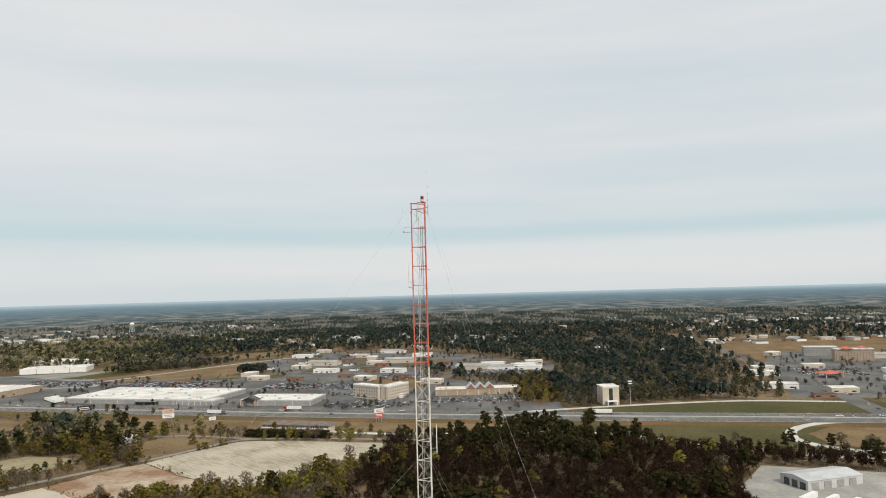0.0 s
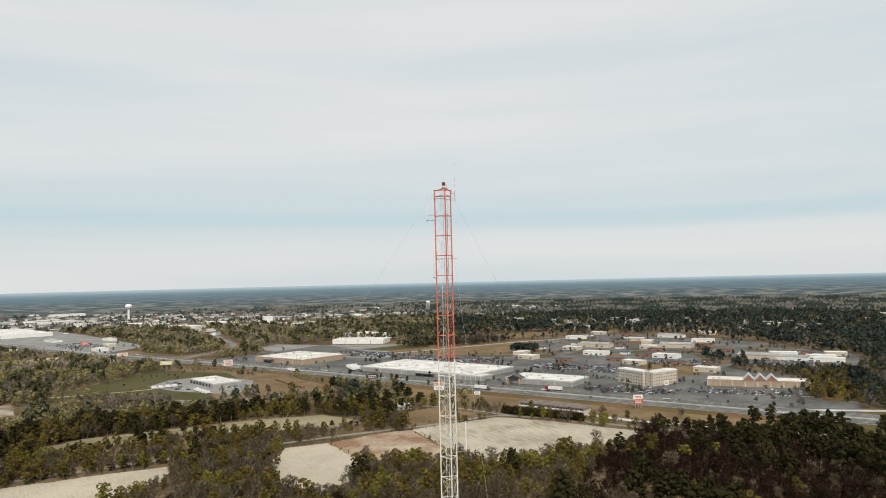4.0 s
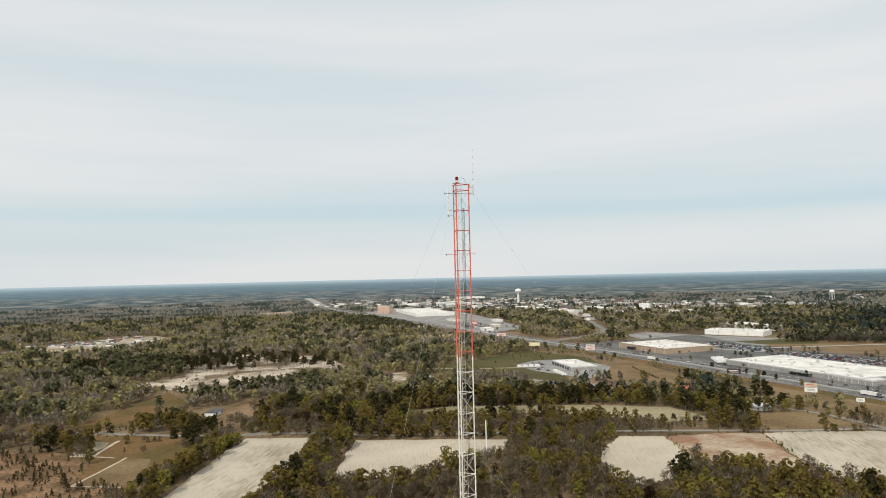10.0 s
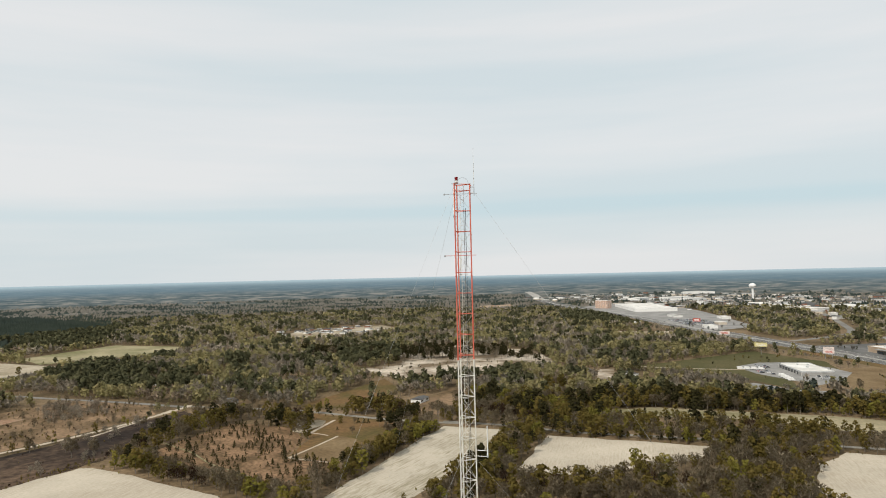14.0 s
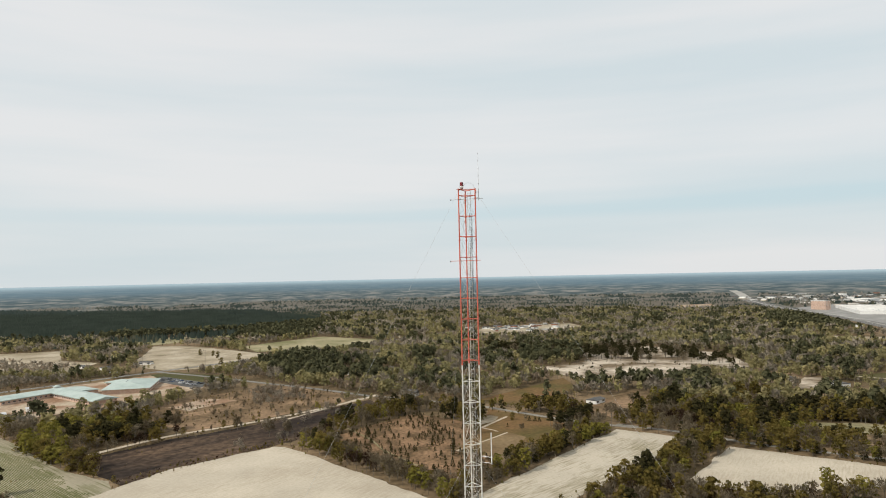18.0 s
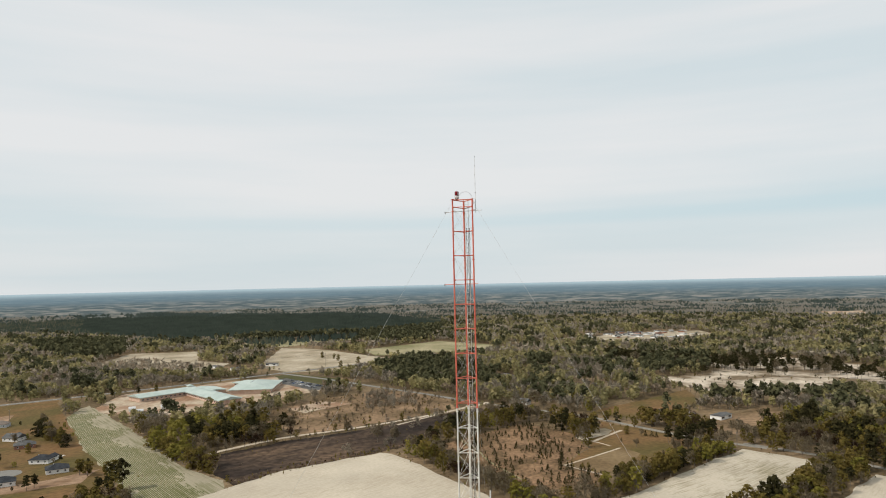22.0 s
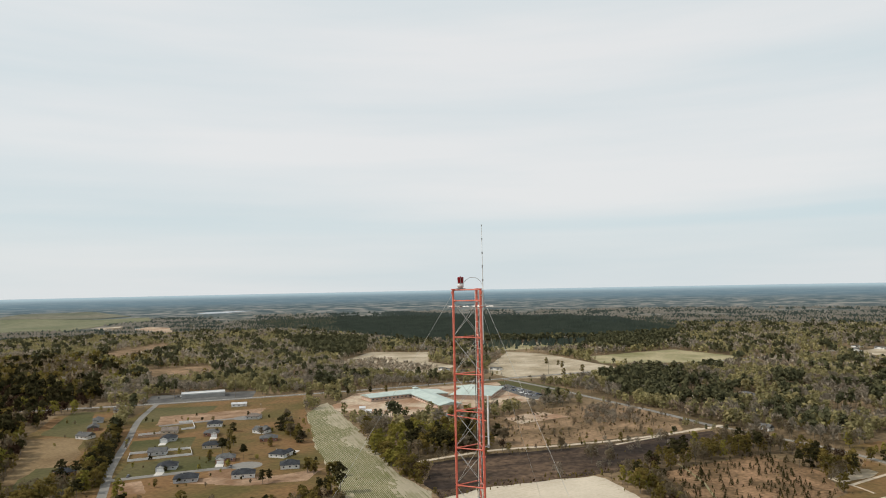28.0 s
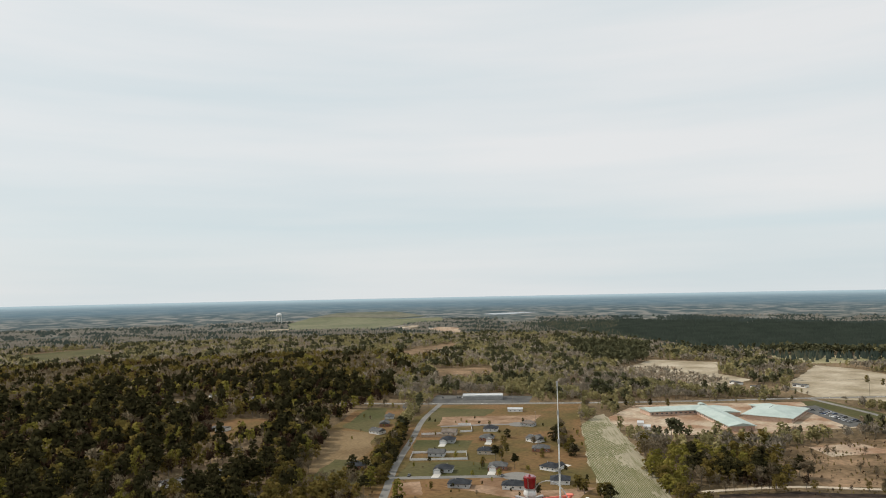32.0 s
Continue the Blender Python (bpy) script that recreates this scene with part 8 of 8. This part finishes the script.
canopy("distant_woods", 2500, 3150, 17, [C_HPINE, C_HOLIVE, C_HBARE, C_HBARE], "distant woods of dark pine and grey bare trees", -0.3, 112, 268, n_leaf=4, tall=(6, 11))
canopy("rear_woods", 300, 1800, 30, [C_PINE, C_OLIVE, C_BARE], "woods behind the flight path", -0.6, -92, 54, n_leaf=6)

# small trees between the parking bays and along the shop fronts
lot_polys = [ccw([(-740, 735), (-480, 690), (-250, 628), (-20, 580), (100, 566), (110, 760), (-20, 840), (-60, 980), (-300, 930), (-400, 900), (-560, 925), (-700, 1010)]),
             ccw([(-300, 935), (-60, 985), (120, 900), (160, 960), (60, 1130), (-80, 1290), (-300, 1310), (-330, 1150)]), ccw([(330, 620), (480, 600), (640, 900), (700, 1040), (520, 1080), (420, 900), (372, 740)]), ccw([(-1810, 1010), (-1923, 1300), (-1500, 1250), (-1280, 1080), (-920, 815), (-1000, 760), (-1330, 880), (-1600, 930)])]
x, y = sites(560, 1500, 12)
m = np.zeros(len(x), bool)
for poly in lot_polys:
    m |= inside(poly, x, y)
for poly in BUILT:
    m &= ~inside(poly, x, y)
m &= fnoise(x, y, 55, 81) + rng.normal(size=len(x)) * 0.5 > np.where((x < -480) & (y > 840), 1.3, 0.5)
x, y = x[m], y[m]
k = rng.choice([0, 1, 3, 3, 3, 4], len(x))
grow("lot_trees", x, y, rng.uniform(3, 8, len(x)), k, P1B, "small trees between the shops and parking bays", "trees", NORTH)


# scrub, saplings and small thickets on the open ground
def scatter(name, poly, step, keep, kinds, h0, h1, label, protos, category="scrub", leaves=FOLIAGE):
    poly = ccw(poly)
    xs, ys = [p[0] for p in poly], [p[1] for p in poly]
    gx, gy = np.meshgrid(np.arange(min(xs), max(xs), step), np.arange(min(ys), max(ys), step))
    gx = gx.ravel() + rng.uniform(-0.5, 0.5, gx.size) * step
    gy = gy.ravel() + rng.uniform(-0.5, 0.5, gy.size) * step
    ok = inside(poly, gx, gy) & (fnoise(gx, gy, 30, 13) * 0.5 + rng.normal(size=len(gx)) * 0.4 > keep)
    if name in ("bare_wood", "tall_pines"):
        ok &= ~open_land(gx, gy)
    gx, gy = gx[ok], gy[ok]
    if len(gx):
        grow(name, gx, gy, rng.uniform(h0, h1, len(gx)), rng.choice(kinds, len(gx)), protos, label, category, leaves)


scatter("thin_pines", [(-785, 125), (-847, 217), (-800, 262), (-775, 240), (-800, 190)], 9, 0.3, [0, 0, 3], 10, 14, "thin stand of tall pines on cleared ground", P1, "woods")
CLEARED = [(-553, -258), (-604, -244), (-640, -218), (-680, -176), (-630, -108), (-571, -95), (-495, -160), (-465, -193), (-499, -236)]
scatter("scrub", CLEARED, 4.2, 0.05, [3, 3, 4, 1], 0.8, 2.8, "low brown scrub on the cleared ground", P2)
scatter("saplings", CLEARED, 9.0, 0.55, [3], 4, 8, "scattered leafless saplings on the cleared ground", P1, "saplings")
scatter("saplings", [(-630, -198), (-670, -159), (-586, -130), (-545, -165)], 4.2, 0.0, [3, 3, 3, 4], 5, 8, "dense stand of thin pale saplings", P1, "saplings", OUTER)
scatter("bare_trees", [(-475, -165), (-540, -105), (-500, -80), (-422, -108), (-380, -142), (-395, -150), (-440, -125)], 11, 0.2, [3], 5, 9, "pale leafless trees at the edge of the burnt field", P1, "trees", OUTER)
scatter("scrub", [(-350, -169), (-324, -184), (-385, -138), (-422, -106), (-504, -78), (-510, -84), (-420, -116)], 4.0, -0.1, [1, 3, 4], 1.0, 2.6, "low scrub along the edge of the burnt field", P2)
scatter("scrub", [(-330, -256), (-403, -228), (-447, -198), (-481, -158), (-526, -115), (-522, -111), (-476, -153), (-443, -193), (-400, -223), (-330, -250)], 3.0, 0.1, [1, 3, 4], 0.6, 1.6, "low scrub along the dirt track", P2)
BURNT = [(-394, -222), (-436, -194), (-470, -156), (-520, -114), (-572, -72), (-504, -84), (-422, -112), (-385, -145), (-350, -172), (-330, -186), (-350, -206)]
scatter("scrub", BURNT, 6.0, 0.45, [3, 4, 4, 1], 0.4, 1.5, "charred low scrub on the burnt field", P2)
scatter("scrub", [(-324, -184), (-350, -169), (-385, -141), (-422, -108), (-430, -116), (-392, -150), (-350, -180), (-330, -192)], 3.0, -0.1, [1, 3, 4, 1], 0.6, 2.2, "olive weeds below the burnt field", P2)
scatter("pine_grove", [(-322, 944), (-288, 950), (-282, 976), (-318, 972)], 5.5, -1.0, [0, 0, 1], 11, 15, "dense dark evergreen clump beside the brown field", P1B, "woods", NORTH)
scatter("field_wood", [(-524, 1010), (-434, 1043), (-384, 1122), (-398, 1150), (-470, 1130), (-545, 1075)], 7.0, -0.5, [3, 3, 3, 1, 4], 8, 13, "grey bare wood between two brown fields", P1B, "woods", NORTH)
scatter("young_wood", [(-832, -752), (-948, -656), (-874, -492), (-746, -502), (-677, -578)], 6.5, -0.3, [3, 3, 3, 4], 5, 9, "bare grey young wood beside the road", P2, "woods", OUTER)
scatter("lot_wood", [(60, 735), (88, 850), (195, 845), (150, 690), (120, 640), (85, 625), (66, 645)], 6.5, -0.6, [3, 3, 1, 1, 2, 0], 5, 10, "bare and olive trees between the stores", P1B, "woods")
scatter("thin_pines", [(-960, 60), (-895, 110), (-852, 190), (-828, 255), (-845, 262), (-880, 200), (-925, 120), (-975, 80)], 6.0, -0.2, [0, 0, 0, 3], 12, 18, "line of tall thin pines on cleared ground", P1, "woods")
scatter("thin_pines", [(-838, 285), (-850, 340), (-865, 345), (-850, 280)], 6.0, -0.1, [0, 0, 3], 12, 18, "line of tall thin pines on cleared ground", P1, "woods")
scatter("scrub", [(-777, 107), (-847, 219), (-800, 268), (-745, 312), (-702, 305), (-684, 226), (-676, 150)], 8, 0.3, [3, 4, 1, 0], 1.0, 4.0, "low scrub on the sandy clearing", P2)
scatter("thin_pines", [(-985, 230), (-900, 310), (-840, 330), (-769, 362), (-730, 335), (-800, 285), (-870, 225), (-900, 200)], 9.5, 0.15, [0, 0, 0, 3], 11, 16, "thin stand of tall pines on cleared ground", P1, "woods")
scatter("thin_pines", [(-993, 304), (-880, 385), (-769, 366), (-812, 318), (-880, 300)], 16, 0.2, [0, 0, 3], 9, 15, "scattered tall pines on pale ground", P1, "woods")
scatter("shrubs", [(-560, -700), (-700, -590), (-760, -640), (-800, -760), (-700, -820)], 7, 0.0, [3, 3, 4, 1], 3, 7, "bare saplings on brown scrub", P2, "woods", OUTER)
scatter("scrub", [(-658, 416), (-720, 640), (-600, 640), (-538, 600), (-500, 500), (-455, 470), (-560, 470), (-630, 440)], 12, 0.5, [1, 3, 0], 1.5, 5, "shrubs on the rough field", P2)
scatter("scrub", [(-330, 545), (-60, 500), (60, 485), (60, 520), (-60, 535), (-330, 585)], 15, 0.6, [1, 3], 1.0, 3.5, "small shrubs on the verge", P2)
scatter("garden_shrubs", [(-250, -380), (-352, -500), (-400, -550), (-480, -520), (-500, -430), (-420, -350), (-330, -280), (-270, -330)], 10, 0.42, [1, 0, 0, 2, 3], 1.5, 6.0, "small garden trees and shrubs between the houses", P1B, "shrubs")
scatter("garden_trees", [(-270, -410), (-215, -445), (-300, -560), (-400, -660), (-440, -640), (-360, -530)], 20, 0.55, [1, 3, 2], 2.5, 6, "small trees on the lawns", P1B, "trees")

PR = {k: [tree_proto(k, 190, 0.082, 3, True) for _ in range(4)] for k in ("bare", "red")}
scatter("tall_pines", [(8, 455), (40, 442), (100, 442), (112, 470), (108, 520), (60, 500), (30, 480)], 9.5, -0.3, [0], 14, 21, "clump of very tall dark pines beside the service road", P1, "woods")
scatter("bare_wood", [(-60, 330), (-50, 440), (0, 448), (120, 436), (160, 405), (215, 385), (300, 330), (310, 230), (200, 235), (120, 250), (40, 300)], 6.6, -0.8, [4], 6, 10, "dense reddish brown wood of leafless trees", PR, "woods")
PC = {"pine": [tree_proto("conifer", 60, 0.11, 3) for _ in range(2)]}
scatter("young_conifers", [(-436, -80), (-486, -46), (-508, -32), (-500, -8), (-476, 12), (-432, 22), (-388, 4), (-366, 32), (-345, 28), (-322, 2), (-355, -34), (-392, -60)], 4.4, 0.3, [0], 1.4, 3.6, "small dark conifers in clusters on russet grass", PC, "conifers")
scatter("scrub", [(-436, -80), (-486, -46), (-508, -32), (-500, -8), (-476, 12), (-432, 22), (-388, 4), (-322, 2), (-355, -34), (-392, -60)], 6, 0.4, [4, 3, 1], 0.8, 2.0, "low russet scrub between the young conifers", P2)

# tufts and weeds along the ragged field edges
ex, ey = [], []
for poly in VIEW:
    if max(math.hypot(*p) for p in poly) < 590:
        for p, q in zip(poly, poly[1:] + poly[:1]):
            n = max(1, int(math.dist(p, q) / 2.4))
            t = (np.arange(n) + rng.uniform(0, 1, n)) / n
            ex.append(p[0] + (q[0] - p[0]) * t + rng.normal(size=n) * 1.5)
            ey.append(p[1] + (q[1] - p[1]) * t + rng.normal(size=n) * 1.5)
ex, ey = np.concatenate(ex), np.concatenate(ey)
ok = (rng.random(len(ex)) < 0.35 + 0.5 * fnoise(ex, ey, 20, 41)) & ~open_land(ex, ey, [c for c in CLEAR if len(c) == 4 and math.dist(c[0], c[2]) < 30])
ex, ey = ex[ok], ey[ok]
grow("field_edge_weeds", ex, ey, rng.uniform(0.5, 2.0, len(ex)), rng.choice([1, 1, 3, 4, 2], len(ex)), P2, "weeds and low shrubs along the field edges", "weeds")
